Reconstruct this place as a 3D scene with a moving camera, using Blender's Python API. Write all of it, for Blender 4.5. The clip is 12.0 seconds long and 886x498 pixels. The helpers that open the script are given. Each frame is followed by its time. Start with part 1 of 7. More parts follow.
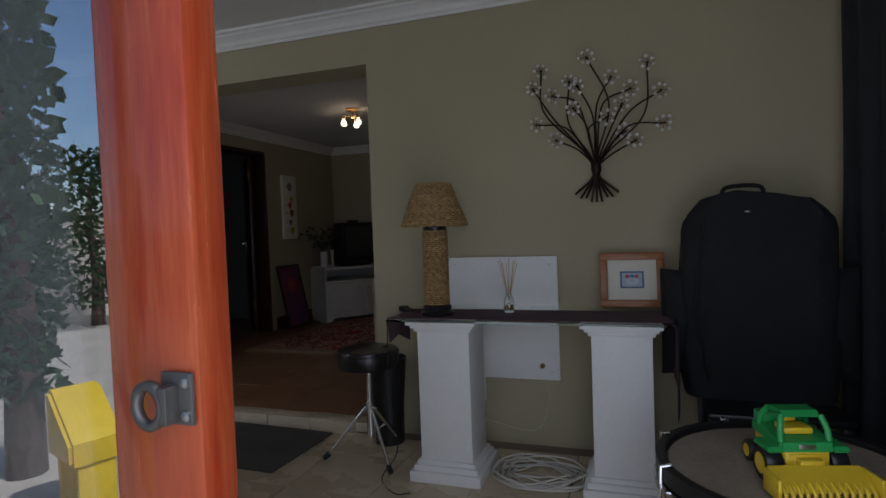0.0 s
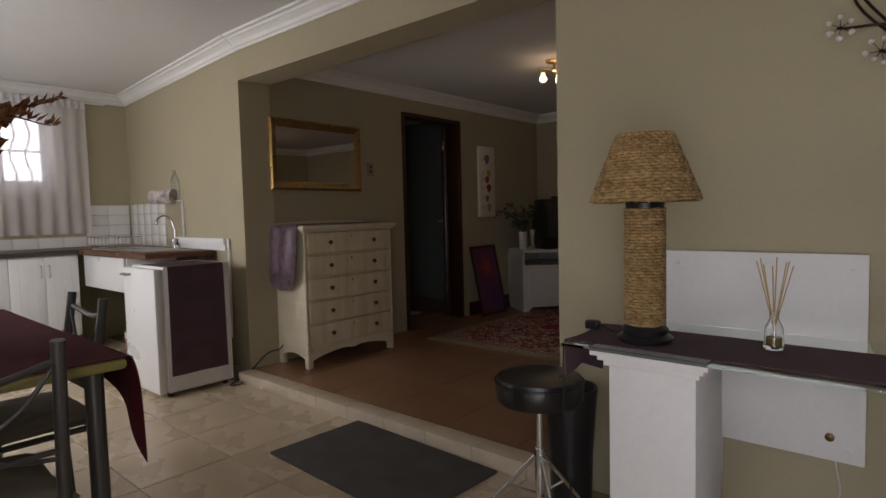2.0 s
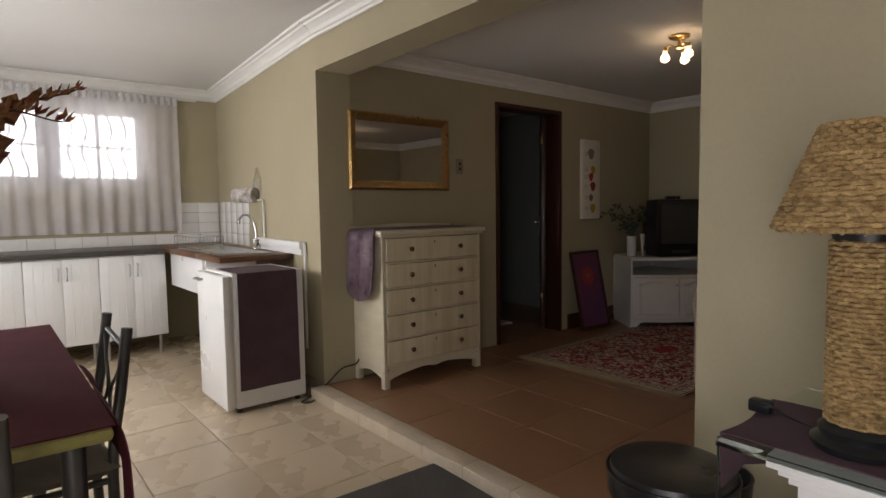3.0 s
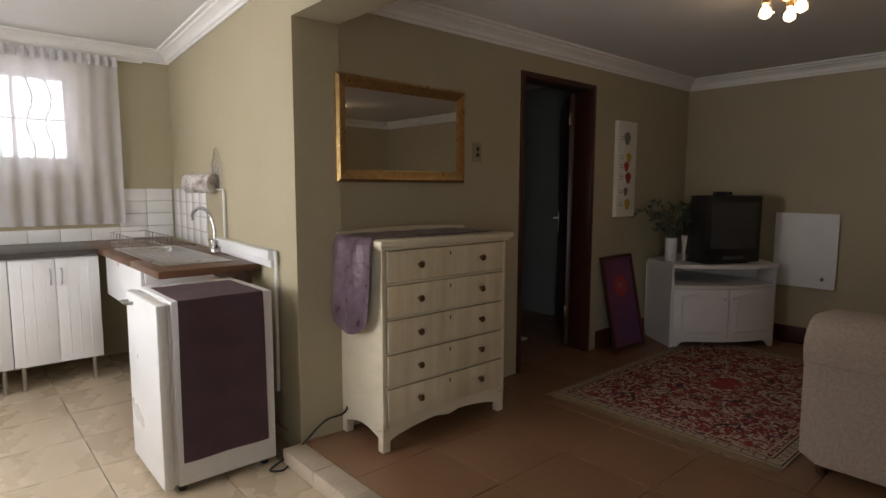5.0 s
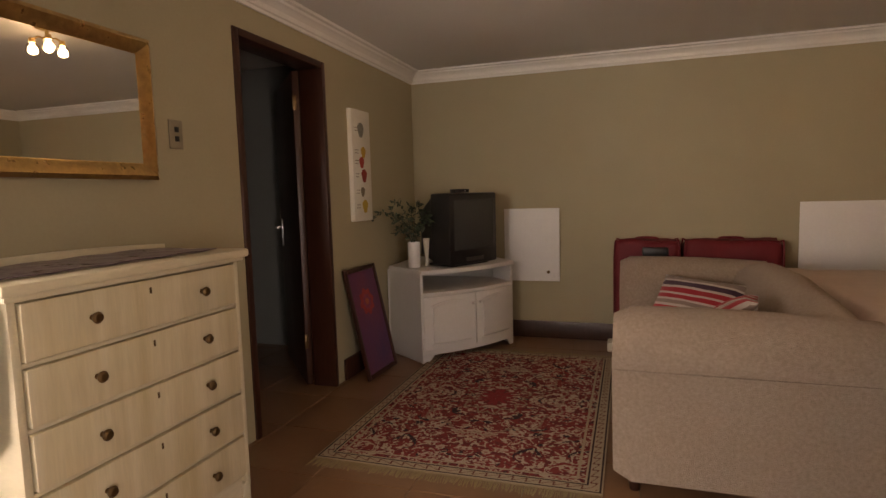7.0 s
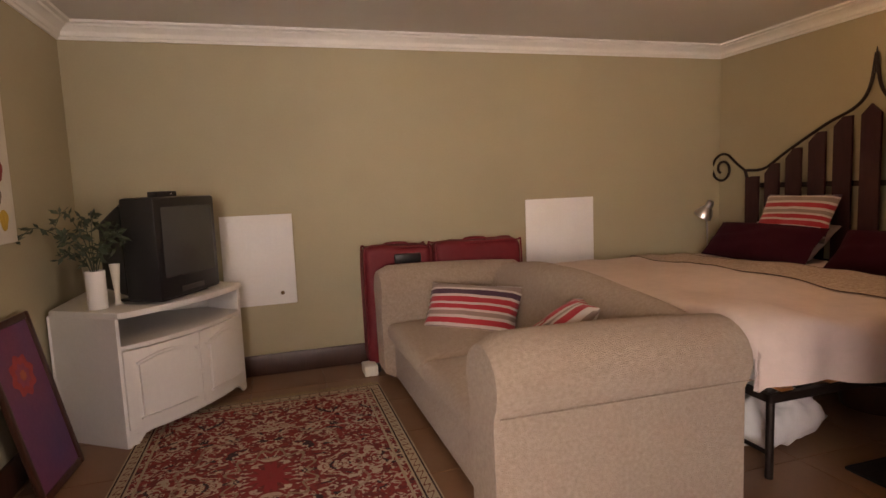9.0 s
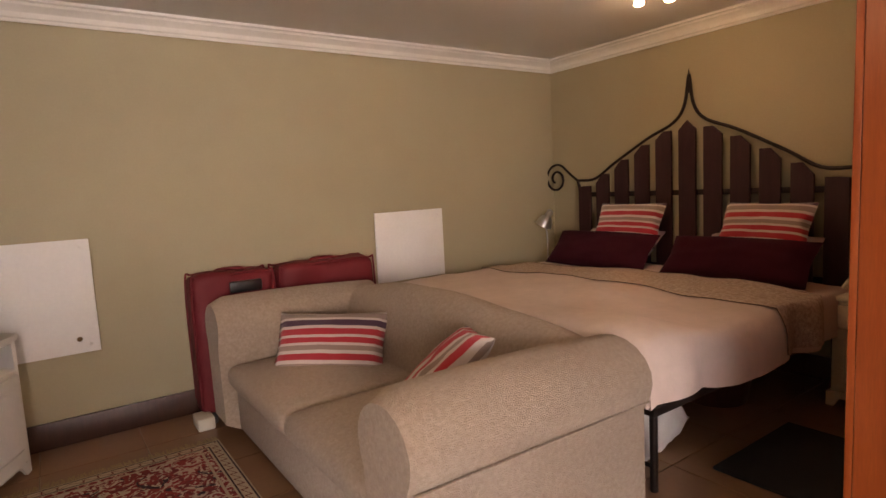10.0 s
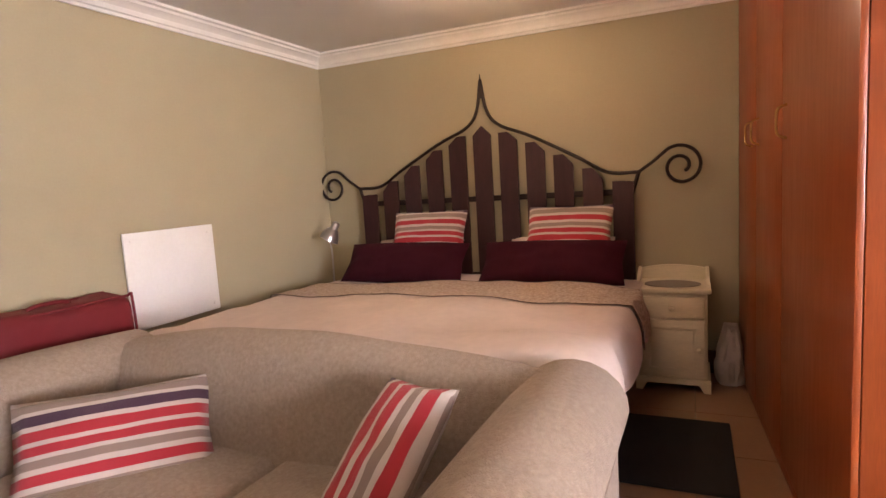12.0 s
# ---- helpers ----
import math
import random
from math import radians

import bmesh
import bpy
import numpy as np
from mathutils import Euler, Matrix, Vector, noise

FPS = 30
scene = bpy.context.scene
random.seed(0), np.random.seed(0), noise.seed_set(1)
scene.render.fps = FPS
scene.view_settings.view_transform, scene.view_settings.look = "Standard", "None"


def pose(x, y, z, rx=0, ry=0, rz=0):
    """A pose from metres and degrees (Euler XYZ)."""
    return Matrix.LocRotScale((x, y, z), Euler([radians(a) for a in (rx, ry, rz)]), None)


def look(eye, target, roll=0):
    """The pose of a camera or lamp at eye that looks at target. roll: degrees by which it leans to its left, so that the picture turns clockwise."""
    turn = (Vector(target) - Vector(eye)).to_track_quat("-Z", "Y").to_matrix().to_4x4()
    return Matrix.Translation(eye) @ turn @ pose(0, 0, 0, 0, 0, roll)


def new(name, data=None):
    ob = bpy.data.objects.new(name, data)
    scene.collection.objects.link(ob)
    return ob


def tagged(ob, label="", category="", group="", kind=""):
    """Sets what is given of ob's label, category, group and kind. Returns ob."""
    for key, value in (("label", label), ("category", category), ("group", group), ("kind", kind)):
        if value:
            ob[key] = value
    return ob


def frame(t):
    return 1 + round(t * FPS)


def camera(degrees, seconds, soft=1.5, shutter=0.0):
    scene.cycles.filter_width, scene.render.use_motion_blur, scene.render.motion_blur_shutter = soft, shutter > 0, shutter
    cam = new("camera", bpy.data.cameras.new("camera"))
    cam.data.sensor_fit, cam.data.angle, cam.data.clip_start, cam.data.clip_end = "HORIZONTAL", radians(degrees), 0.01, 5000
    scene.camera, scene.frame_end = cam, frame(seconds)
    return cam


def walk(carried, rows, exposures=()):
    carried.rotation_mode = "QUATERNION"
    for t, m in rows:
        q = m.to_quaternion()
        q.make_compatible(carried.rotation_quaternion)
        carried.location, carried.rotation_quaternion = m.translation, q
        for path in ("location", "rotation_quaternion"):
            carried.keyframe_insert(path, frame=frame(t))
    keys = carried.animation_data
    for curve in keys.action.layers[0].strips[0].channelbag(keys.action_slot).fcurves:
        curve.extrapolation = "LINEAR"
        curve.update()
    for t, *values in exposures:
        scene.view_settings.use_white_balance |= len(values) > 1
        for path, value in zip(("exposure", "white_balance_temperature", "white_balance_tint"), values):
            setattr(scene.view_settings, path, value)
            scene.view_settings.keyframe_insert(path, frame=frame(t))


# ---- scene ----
cam = camera(76.0, 12.0)
PATH = [
    (0, (0.049, -0.127, 1.247), (-0.605, 1.761, 1.175), -2.1),
    (0.5, (0.013, 0.105, 1.236), (-0.774, 1.942, 1.157), -2.2),
    (1, (-0.036, 0.32, 1.226), (-1.038, 2.049, 1.138), -2.0),
    (1.5, (-0.089, 0.497, 1.231), (-1.24, 2.13, 1.123), -1.8),
    (2, (-0.207, 0.724, 1.24), (-1.518, 2.23, 1.114), -1.4),
    (2.5, (-0.332, 0.931, 1.271), (-1.78, 2.303, 1.136), -1.1),
    (3, (-0.551, 1.12, 1.312), (-2.094, 2.384, 1.168), -0.8),
    (4.8, (-1.342, 1.527, 1.402), (-2.874, 2.796, 1.197), 0.3),
    (5, (-1.427, 1.581, 1.417), (-2.918, 2.897, 1.202), 0.2),
    (5.5, (-1.597, 1.733, 1.403), (-2.934, 3.205, 1.194), -0.2),
    (6, (-1.779, 1.909, 1.393), (-2.904, 3.55, 1.188), -0.7),
    (6.5, (-1.964, 2.038, 1.372), (-2.86, 3.816, 1.174), -1.2),
    (7, (-2.144, 2.144, 1.358), (-2.768, 4.034, 1.166), -1.6),
    (9, (-2.8, 2.893, 1.351), (-2.233, 4.799, 1.136), -2.4),
    (9.5, (-2.828, 3.079, 1.381), (-1.966, 4.871, 1.161), -2.8),
    (10, (-2.851, 3.284, 1.4), (-1.717, 4.916, 1.179), -3.0),
    (10.5, (-2.854, 3.495, 1.402), (-1.49, 4.939, 1.169), -3.2),
    (11, (-2.82, 3.725, 1.393), (-1.265, 4.96, 1.155), -3.5),
    (11.5, (-2.838, 3.948, 1.383), (-1.149, 4.994, 1.15), -3.5),
    (12, (-2.89, 4.208, 1.384), (-1.076, 5.018, 1.157), -3.5),
]
EXPOSURES = [(0, -0.95, 5700, 12), (0.5, -0.9, 6400, 20), (1, -0.6, 6500, 20), (2, -0.1, 6600, 18), (2.5, 0.2, 6700, 17), (4, 0.6, 6600, 15), (5, 0.65, 6600, 16), (5.5, 0.85, 7200, 18), (7, 1.6, 8500, 26), (8, 2.05, 8300, 28), (9.5, 2.4, 7900, 29), (10.5, 2.7, 7600, 29), (12, 3.42, 6600, 27)]
walk(cam, [(t, look(eye, target, roll)) for t, eye, target, roll in PATH], EXPOSURES)

# ---- world and light ----
LOW, UP, CEIL = 0.08, 0.15, 2.395      # lower floor, upper floor, ceiling
W_ART, W_IN = 2.85, 3.09              # wall with the wide opening: both faces
X_MIR, X_BED, Y_TV = -3.93, 0.80, 6.80
X_KIT, X_EAST, Y_FRONT = -6.50, 0.95, 0.20
CEIL_F = 2.50                         # ceiling of the front room

world = bpy.data.worlds.new("sky")
scene.world = world
world.use_nodes = True
wn = world.node_tree
sky = wn.nodes.new("ShaderNodeTexSky")
sky.sky_type, sky.sun_disc = "NISHITA", False
sky.sun_elevation, sky.sun_rotation = radians(56), radians(83)
wn.links.new(sky.outputs[0], wn.nodes["Background"].inputs[0])
wn.nodes["Background"].inputs[1].default_value = 0.15
sun = new("sun", bpy.data.lights.new("sun", "SUN"))
sun.data.energy, sun.data.angle, sun.data.color = 5.0, radians(0.5), (1, 0.95, 0.87)
sun.matrix_world = look((5.4, 0.65, 8), (0, 0, 0))


DAY = (0.97, 0.985, 1.0)


def area(name, eye, target, w, h, power, color):
    lamp = new(name, bpy.data.lights.new(name, "AREA"))
    lamp.data.shape, lamp.data.size, lamp.data.size_y = "RECTANGLE", w, h
    lamp.data.energy, lamp.data.color = power, color
    lamp.matrix_world = look(eye, target)
    return lamp


area("daylight_kitchen_window", (X_KIT - 0.185, 1.35, 1.91), (0, 1.35, 1.6), 2.0, 0.64, 11, DAY)
# Fill lamp in an unseen opening, added to brighten the kitchen side.
area("fill_light_front", (-4.4, Y_FRONT - 0.15, 1.5), (-4.4, 3, 1.0), 1.75, 1.15, 29, DAY)
area("daylight_doorway", (0.25, Y_FRONT - 0.22, 1.0), (0.25, 3, 0.5), 0.95, 1.75, 19, DAY)
area("daylight_glazed_panel", (-0.8, Y_FRONT + 0.045, 1.2), (-0.8, 3, 1.2), 0.85, 1.85, 7, DAY)
LAMPS = ((-2.46, 4.67), (-0.20, 5.10))


# ---- materials ----
def mat(name, color, rough=0.6, metal=0.0, noise_scale=8.0, vary=0.12, bump=0.05, bump_scale=60.0, color2=None, spec=0.5, rand=0.0, coat=0.0, stretch=(1, 1, 1), sheen=0.0):
    """A surface with colour variation at two scales, fine relief and, with rand, a tint of its own for each piece."""
    m = bpy.data.materials.new(name)
    m.use_nodes = True
    n, l = m.node_tree.nodes, m.node_tree.links
    b = n["Principled BSDF"]
    tc = n.new("ShaderNodeTexCoord")
    mp = n.new("ShaderNodeMapping")
    mp.inputs["Scale"].default_value = stretch
    l.new(tc.outputs["Object"], mp.inputs[0])
    c2 = color2 or tuple(c * 0.75 for c in color)
    big, fine = n.new("ShaderNodeTexNoise"), n.new("ShaderNodeTexNoise")
    big.inputs["Scale"].default_value, big.inputs["Detail"].default_value = noise_scale, 5
    fine.inputs["Scale"].default_value, fine.inputs["Detail"].default_value = bump_scale, 4
    l.new(mp.outputs[0], big.inputs["Vector"]), l.new(mp.outputs[0], fine.inputs["Vector"])
    ramp = n.new("ShaderNodeMapRange")
    ramp.inputs[1].default_value, ramp.inputs[2].default_value = 0.3, 0.7
    ramp.inputs[3].default_value, ramp.inputs[4].default_value = 0, 1 if color2 else min(1, vary * 4)
    l.new(big.outputs[0], ramp.inputs[0])
    mix = n.new("ShaderNodeMix")
    mix.data_type = "RGBA"
    mix.inputs[6].default_value, mix.inputs[7].default_value = (*color, 1), (*c2, 1)
    l.new(ramp.outputs[0], mix.inputs[0])
    hsv = n.new("ShaderNodeHueSaturation")
    l.new(mix.outputs[2], hsv.inputs["Color"])
    val = n.new("ShaderNodeMapRange")
    val.inputs[1].default_value, val.inputs[2].default_value = 0.25, 0.75
    val.inputs[3].default_value, val.inputs[4].default_value = 1 - vary * 0.5, 1 + vary * 0.5
    l.new(fine.outputs[0], val.inputs[0])
    out = val.outputs[0]
    if rand:
        info, add = n.new("ShaderNodeObjectInfo"), n.new("ShaderNodeMath")
        add.operation = "MULTIPLY_ADD"
        add.inputs[1].default_value = rand
        l.new(info.outputs["Random"], add.inputs[0]), l.new(out, add.inputs[2])
        out = add.outputs[0]
    l.new(out, hsv.inputs["Value"])
    l.new(hsv.outputs[0], b.inputs["Base Color"])
    rr = n.new("ShaderNodeMapRange")
    rr.inputs[3].default_value, rr.inputs[4].default_value = max(0.02, rough - 0.08), min(1, rough + 0.08)
    l.new(big.outputs[0], rr.inputs[0]), l.new(rr.outputs[0], b.inputs["Roughness"])
    b.inputs["Metallic"].default_value = metal
    b.inputs["Specular IOR Level"].default_value = spec
    b.inputs["Coat Weight"].default_value = coat
    b.inputs["Sheen Weight"].default_value = sheen
    if bump:
        bp = n.new("ShaderNodeBump")
        bp.inputs["Strength"].default_value, bp.inputs["Distance"].default_value = min(1, bump * 4), 0.01 * max(bump, 0.02) * 4
        l.new(fine.outputs[0], bp.inputs["Height"]), l.new(bp.outputs[0], b.inputs["Normal"])
    return m


def glass_mat(name, tint=(0.95, 0.98, 0.97), rough=0.0, ior=1.5):
    m = bpy.data.materials.new(name)
    m.use_nodes = True
    b = m.node_tree.nodes["Principled BSDF"]
    b.inputs["Base Color"].default_value = (*tint, 1)
    b.inputs["Transmission Weight"].default_value, b.inputs["Roughness"].default_value, b.inputs["IOR"].default_value = 1, rough, ior
    return m


def mirror_mix_mat(name, tint, share):
    """Glazing with brightened reflections: an added fixed share is mirrored, the rest passes."""
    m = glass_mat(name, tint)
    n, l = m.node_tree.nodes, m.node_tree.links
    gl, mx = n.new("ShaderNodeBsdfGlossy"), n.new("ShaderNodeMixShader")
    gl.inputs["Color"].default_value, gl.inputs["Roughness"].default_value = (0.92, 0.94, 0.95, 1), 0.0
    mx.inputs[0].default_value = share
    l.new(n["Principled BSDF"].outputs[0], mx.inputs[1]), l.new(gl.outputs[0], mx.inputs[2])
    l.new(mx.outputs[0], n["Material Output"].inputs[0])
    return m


def sheer_mat(name, color, clear):
    """Thin woven cloth: part of the light passes, part is scattered."""
    m = bpy.data.materials.new(name)
    m.use_nodes = True
    n, l = m.node_tree.nodes, m.node_tree.links
    n.remove(n["Principled BSDF"])
    d, tl, tp = n.new("ShaderNodeBsdfDiffuse"), n.new("ShaderNodeBsdfTranslucent"), n.new("ShaderNodeBsdfTransparent")
    d.inputs[0].default_value, tl.inputs[0].default_value = (*color, 1), (*color, 1)
    a, b = n.new("ShaderNodeMixShader"), n.new("ShaderNodeMixShader")
    tc, wv = n.new("ShaderNodeTexCoord"), n.new("ShaderNodeTexNoise")
    wv.inputs["Scale"].default_value = 6
    mr = n.new("ShaderNodeMapRange")
    mr.inputs[3].default_value, mr.inputs[4].default_value = clear - 0.08, clear + 0.08
    l.new(tc.outputs["Object"], wv.inputs["Vector"]), l.new(wv.outputs[0], mr.inputs[0])
    a.inputs[0].default_value = 0.5
    l.new(d.outputs[0], a.inputs[1]), l.new(tl.outputs[0], a.inputs[2])
    l.new(mr.outputs[0], b.inputs[0]), l.new(a.outputs[0], b.inputs[1]), l.new(tp.outputs[0], b.inputs[2])
    l.new(b.outputs[0], n["Material Output"].inputs[0])
    return m


def glow_mat(name, color, strength):
    m = bpy.data.materials.new(name)
    m.use_nodes = True
    b = m.node_tree.nodes["Principled BSDF"]
    b.inputs["Emission Color"].default_value, b.inputs["Emission Strength"].default_value = (*color, 1), strength
    b.inputs["Base Color"].default_value = (*color, 1)
    return m


def stripes_mat(name, bands, period, axis=0, rough=0.9):
    """Woven stripes across one axis of the thing: bands of (end, colour) over one period."""
    m = mat(name, (0.5, 0.5, 0.5), rough, bump=0.1, bump_scale=400, sheen=0.2)
    n, l = m.node_tree.nodes, m.node_tree.links
    tc, sep = n.new("ShaderNodeTexCoord"), n.new("ShaderNodeSeparateXYZ")
    l.new(tc.outputs["Object"], sep.inputs[0])
    div, fr, ramp = n.new("ShaderNodeMath"), n.new("ShaderNodeMath"), n.new("ShaderNodeValToRGB")
    div.operation, fr.operation = "DIVIDE", "FRACT"
    div.inputs[1].default_value = period
    l.new(sep.outputs[axis], div.inputs[0]), l.new(div.outputs[0], fr.inputs[0]), l.new(fr.outputs[0], ramp.inputs[0])
    cr = ramp.color_ramp
    cr.interpolation = "CONSTANT"
    pos = 0.0
    for i, (end, c) in enumerate(bands):
        e = cr.elements[0] if i == 0 else cr.elements.new(pos)
        e.position, e.color = pos, (*c, 1)
        pos = end
    cr.elements.remove(cr.elements[-1]) if len(cr.elements) > len(bands) else None
    hsv = [x for x in n if x.type == "HUE_SAT"][0]
    l.new(ramp.outputs[0], hsv.inputs["Color"])
    return m


M_WALL = mat("wall_paint", (0.40, 0.350, 0.228), 0.75, noise_scale=1.5, vary=0.05, bump=0.03, bump_scale=90)
M_CEIL = mat("ceiling_paint", (0.72, 0.71, 0.68), 0.85, noise_scale=1.2, vary=0.04, bump=0.02, bump_scale=70)
M_CORN = mat("cornice_plaster", (0.80, 0.79, 0.75), 0.7, vary=0.05, bump=0.02)
M_TILE = mat("cream_floor_tile", (0.53, 0.43, 0.30), 0.28, noise_scale=3.2, vary=0.04, bump=0.004, bump_scale=30, color2=(0.52, 0.42, 0.29), rand=0.05)
M_TERRA = mat("tan_floor_tile", (0.25, 0.135, 0.072), 0.32, noise_scale=2.5, vary=0.12, bump=0.01, bump_scale=40, color2=(0.21, 0.105, 0.052), rand=0.06)
M_GROUT = mat("grout", (0.25, 0.20, 0.15), 0.9)
M_NOSE = mat("step_nosing", (0.55, 0.46, 0.34), 0.45, vary=0.15)
M_WHITE = mat("white_melamine", (0.78, 0.78, 0.76), 0.3, vary=0.03, bump=0.008, noise_scale=3)
M_WHITE_MATT = mat("white_painted_board", (0.78, 0.77, 0.75), 0.55, vary=0.05, bump=0.02, noise_scale=4)
M_CREAM = mat("cream_painted_wood", (0.70, 0.63, 0.46), 0.38, vary=0.10, bump=0.03, noise_scale=5, bump_scale=35, stretch=(1, 1, 4))
M_CREAM_D = mat("cream_figured_wood", (0.58, 0.49, 0.30), 0.35, vary=0.12, bump=0.02, noise_scale=5, stretch=(1, 3, 0.25), color2=(0.74, 0.67, 0.50))
M_RED = mat("varnished_red_wood", (0.25, 0.030, 0.010), 0.25, vary=0.25, noise_scale=14, stretch=(6, 6, 0.5), color2=(0.33, 0.065, 0.02), coat=0.6, bump=0.02)
M_DARKWOOD = mat("dark_stained_wood", (0.055, 0.018, 0.010), 0.4, vary=0.25, noise_scale=12, stretch=(5, 5, 0.6), bump=0.03)
M_WARD = mat("cherry_laminate", (0.31, 0.068, 0.017), 0.33, vary=0.2, noise_scale=10, stretch=(4, 4, 0.4), color2=(0.26, 0.052, 0.012), bump=0.008)
M_GOLD = mat("gilt_frame", (0.58, 0.38, 0.15), 0.30, metal=0.92, vary=0.25, noise_scale=25, bump=0.03)
M_SOFA = mat("taupe_chenille", (0.42, 0.325, 0.25), 0.95, vary=0.2, noise_scale=75, bump=0.22, bump_scale=260, color2=(0.32, 0.243, 0.183), sheen=0.15)
M_DUVET = mat("pale_taupe_cotton", (0.62, 0.51, 0.46), 0.9, vary=0.08, noise_scale=5, bump=0.12, bump_scale=22)
M_MAROON = mat("maroon_cloth", (0.042, 0.006, 0.012), 0.95, vary=0.2, bump=0.06, bump_scale=300, spec=0.12)
M_SLAT = mat("maroon_painted_wood", (0.038, 0.007, 0.009), 0.55, vary=0.25, noise_scale=10, stretch=(3, 3, 0.6), bump=0.05)
M_IRON = mat("wrought_iron", (0.03, 0.02, 0.016), 0.5, metal=0.6, vary=0.2, bump=0.06)
M_BLACK = mat("black_plastic", (0.012, 0.012, 0.013), 0.35, vary=0.1, bump=0.01)
M_VINYL = mat("black_vinyl", (0.012, 0.010, 0.010), 0.3, vary=0.15, bump=0.06, bump_scale=120)
M_NYLON = mat("black_nylon", (0.006, 0.006, 0.007), 0.85, vary=0.3, bump=0.15, bump_scale=40)
M_CHROME = mat("chrome", (0.75, 0.75, 0.76), 0.15, metal=1.0, vary=0.05, bump=0)
M_STEEL = mat("brushed_steel", (0.55, 0.55, 0.55), 0.3, metal=1.0, vary=0.1, bump=0.01)
M_GREYSTEEL = mat("grey_painted_steel", (0.10, 0.095, 0.09), 0.35, metal=0.5, vary=0.1, bump=0.01)
M_PURPLE = mat("plum_cloth", (0.095, 0.052, 0.066), 0.95, vary=0.2, bump=0.1, bump_scale=350)
M_SATIN = mat("lilac_satin", (0.085, 0.050, 0.066), 0.30, vary=0.4, noise_scale=20, bump=0.22, bump_scale=26, color2=(0.15, 0.105, 0.13))
M_ROPE = mat("twisted_seagrass", (0.50, 0.34, 0.15), 0.8, vary=0.35, noise_scale=55, bump=0.25, bump_scale=140, color2=(0.24, 0.14, 0.05), rand=0.25)
M_MATGREY = mat("grey_pile", (0.125, 0.112, 0.10), 1.0, vary=0.3, bump=0.4, bump_scale=260)
M_MATDARK = mat("dark_brown_pile", (0.014, 0.010, 0.009), 1.0, vary=0.3, bump=0.4, bump_scale=260)
M_REDNYL = mat("red_nylon", (0.16, 0.006, 0.012), 0.65, vary=0.15, bump=0.08, bump_scale=300)
M_WOODTOP = mat("wood_edged_worktop", (0.13, 0.055, 0.025), 0.4, vary=0.3, noise_scale=10, stretch=(0.7, 4, 4))
M_DARKTOP = mat("grey_laminate_worktop", (0.07, 0.063, 0.058), 0.35, vary=0.3, noise_scale=30)
M_WTILE = mat("white_wall_tile", (0.74, 0.73, 0.69), 0.18, vary=0.04, bump=0.006, rand=0.03)
M_GLASS = glass_mat("clear_glass")
# Mirror share added so the yard's reflection comes out brighter than in plain glass.
M_MIRROR_PANE = mirror_mix_mat("boosted_mirror_glass", (0.92, 0.94, 0.95), 0.70)
M_GGLASS = glass_mat("greenish_glass", (0.80, 0.93, 0.88))
M_SHEER = sheer_mat("white_voile", (0.88, 0.86, 0.88), 0.30)
M_LACE = sheer_mat("white_net", (0.80, 0.82, 0.84), 0.12)
M_MIRROR = mat("mirror_silver", (0.86, 0.87, 0.86), 0.02, metal=1.0, vary=0.0, bump=0)
M_MIRROR.node_tree.nodes["Principled BSDF"].inputs["Roughness"].default_value = 0.01
for lk in list(M_MIRROR.node_tree.nodes["Principled BSDF"].inputs["Roughness"].links):
    M_MIRROR.node_tree.links.remove(lk)
M_BULB = glow_mat("lit_bulb", (1.0, 0.78, 0.48), 4.5)
M_TVSCREEN = mat("dark_picture_tube", (0.06, 0.062, 0.06), 0.12, vary=0.05, bump=0)
M_YELLOW = mat("yellow_plastic", (0.72, 0.50, 0.02), 0.4, vary=0.08, bump=0.01)
M_GREEN = mat("green_plastic", (0.03, 0.30, 0.07), 0.38, vary=0.08, bump=0.01)
M_BRASS = mat("dark_brass", (0.16, 0.10, 0.045), 0.4, metal=0.8, vary=0.2)
M_CERAM = mat("white_ceramic", (0.75, 0.74, 0.72), 0.2, vary=0.03, bump=0)
M_LEAF = mat("grey_green_leaf", (0.045, 0.065, 0.035), 0.6, vary=0.3)
M_PINE = mat("honey_pine", (0.36, 0.14, 0.045), 0.4, vary=0.25, noise_scale=15, stretch=(1, 5, 5))
M_PAPER = mat("ivory_mount", (0.70, 0.66, 0.56), 0.8, vary=0.03)
M_FRINGE = mat("golden_fringe_cotton", (0.42, 0.33, 0.18), 0.9, vary=0.2)
M_CLOTH = mat("wine_tablecloth", (0.080, 0.008, 0.014), 0.9, vary=0.2, bump=0.06, bump_scale=300, spec=0.2)
M_DRUM = mat("worn_drum_head", (0.30, 0.25, 0.20), 0.45, vary=0.3, noise_scale=4, bump=0.03)
M_CABLE = mat("white_cable", (0.60, 0.57, 0.50), 0.5, vary=0.1)


# ---- building kit ----
def bx(bm, x0, x1, y0, y1, z0, z1, bevel=0.0, seg=2):
    vs = [bm.verts.new((x, y, z)) for x in (x0, x1) for y in (y0, y1) for z in (z0, z1)]
    fs = [bm.faces.new([vs[i] for i in q]) for q in ((0, 1, 3, 2), (4, 6, 7, 5), (0, 4, 5, 1), (2, 3, 7, 6), (0, 2, 6, 4), (1, 5, 7, 3))]
    if bevel:
        es = list({e for f in fs for e in f.edges})
        bmesh.ops.bevel(bm, geom=es, offset=bevel, segments=seg, affect="EDGES", profile=0.5)


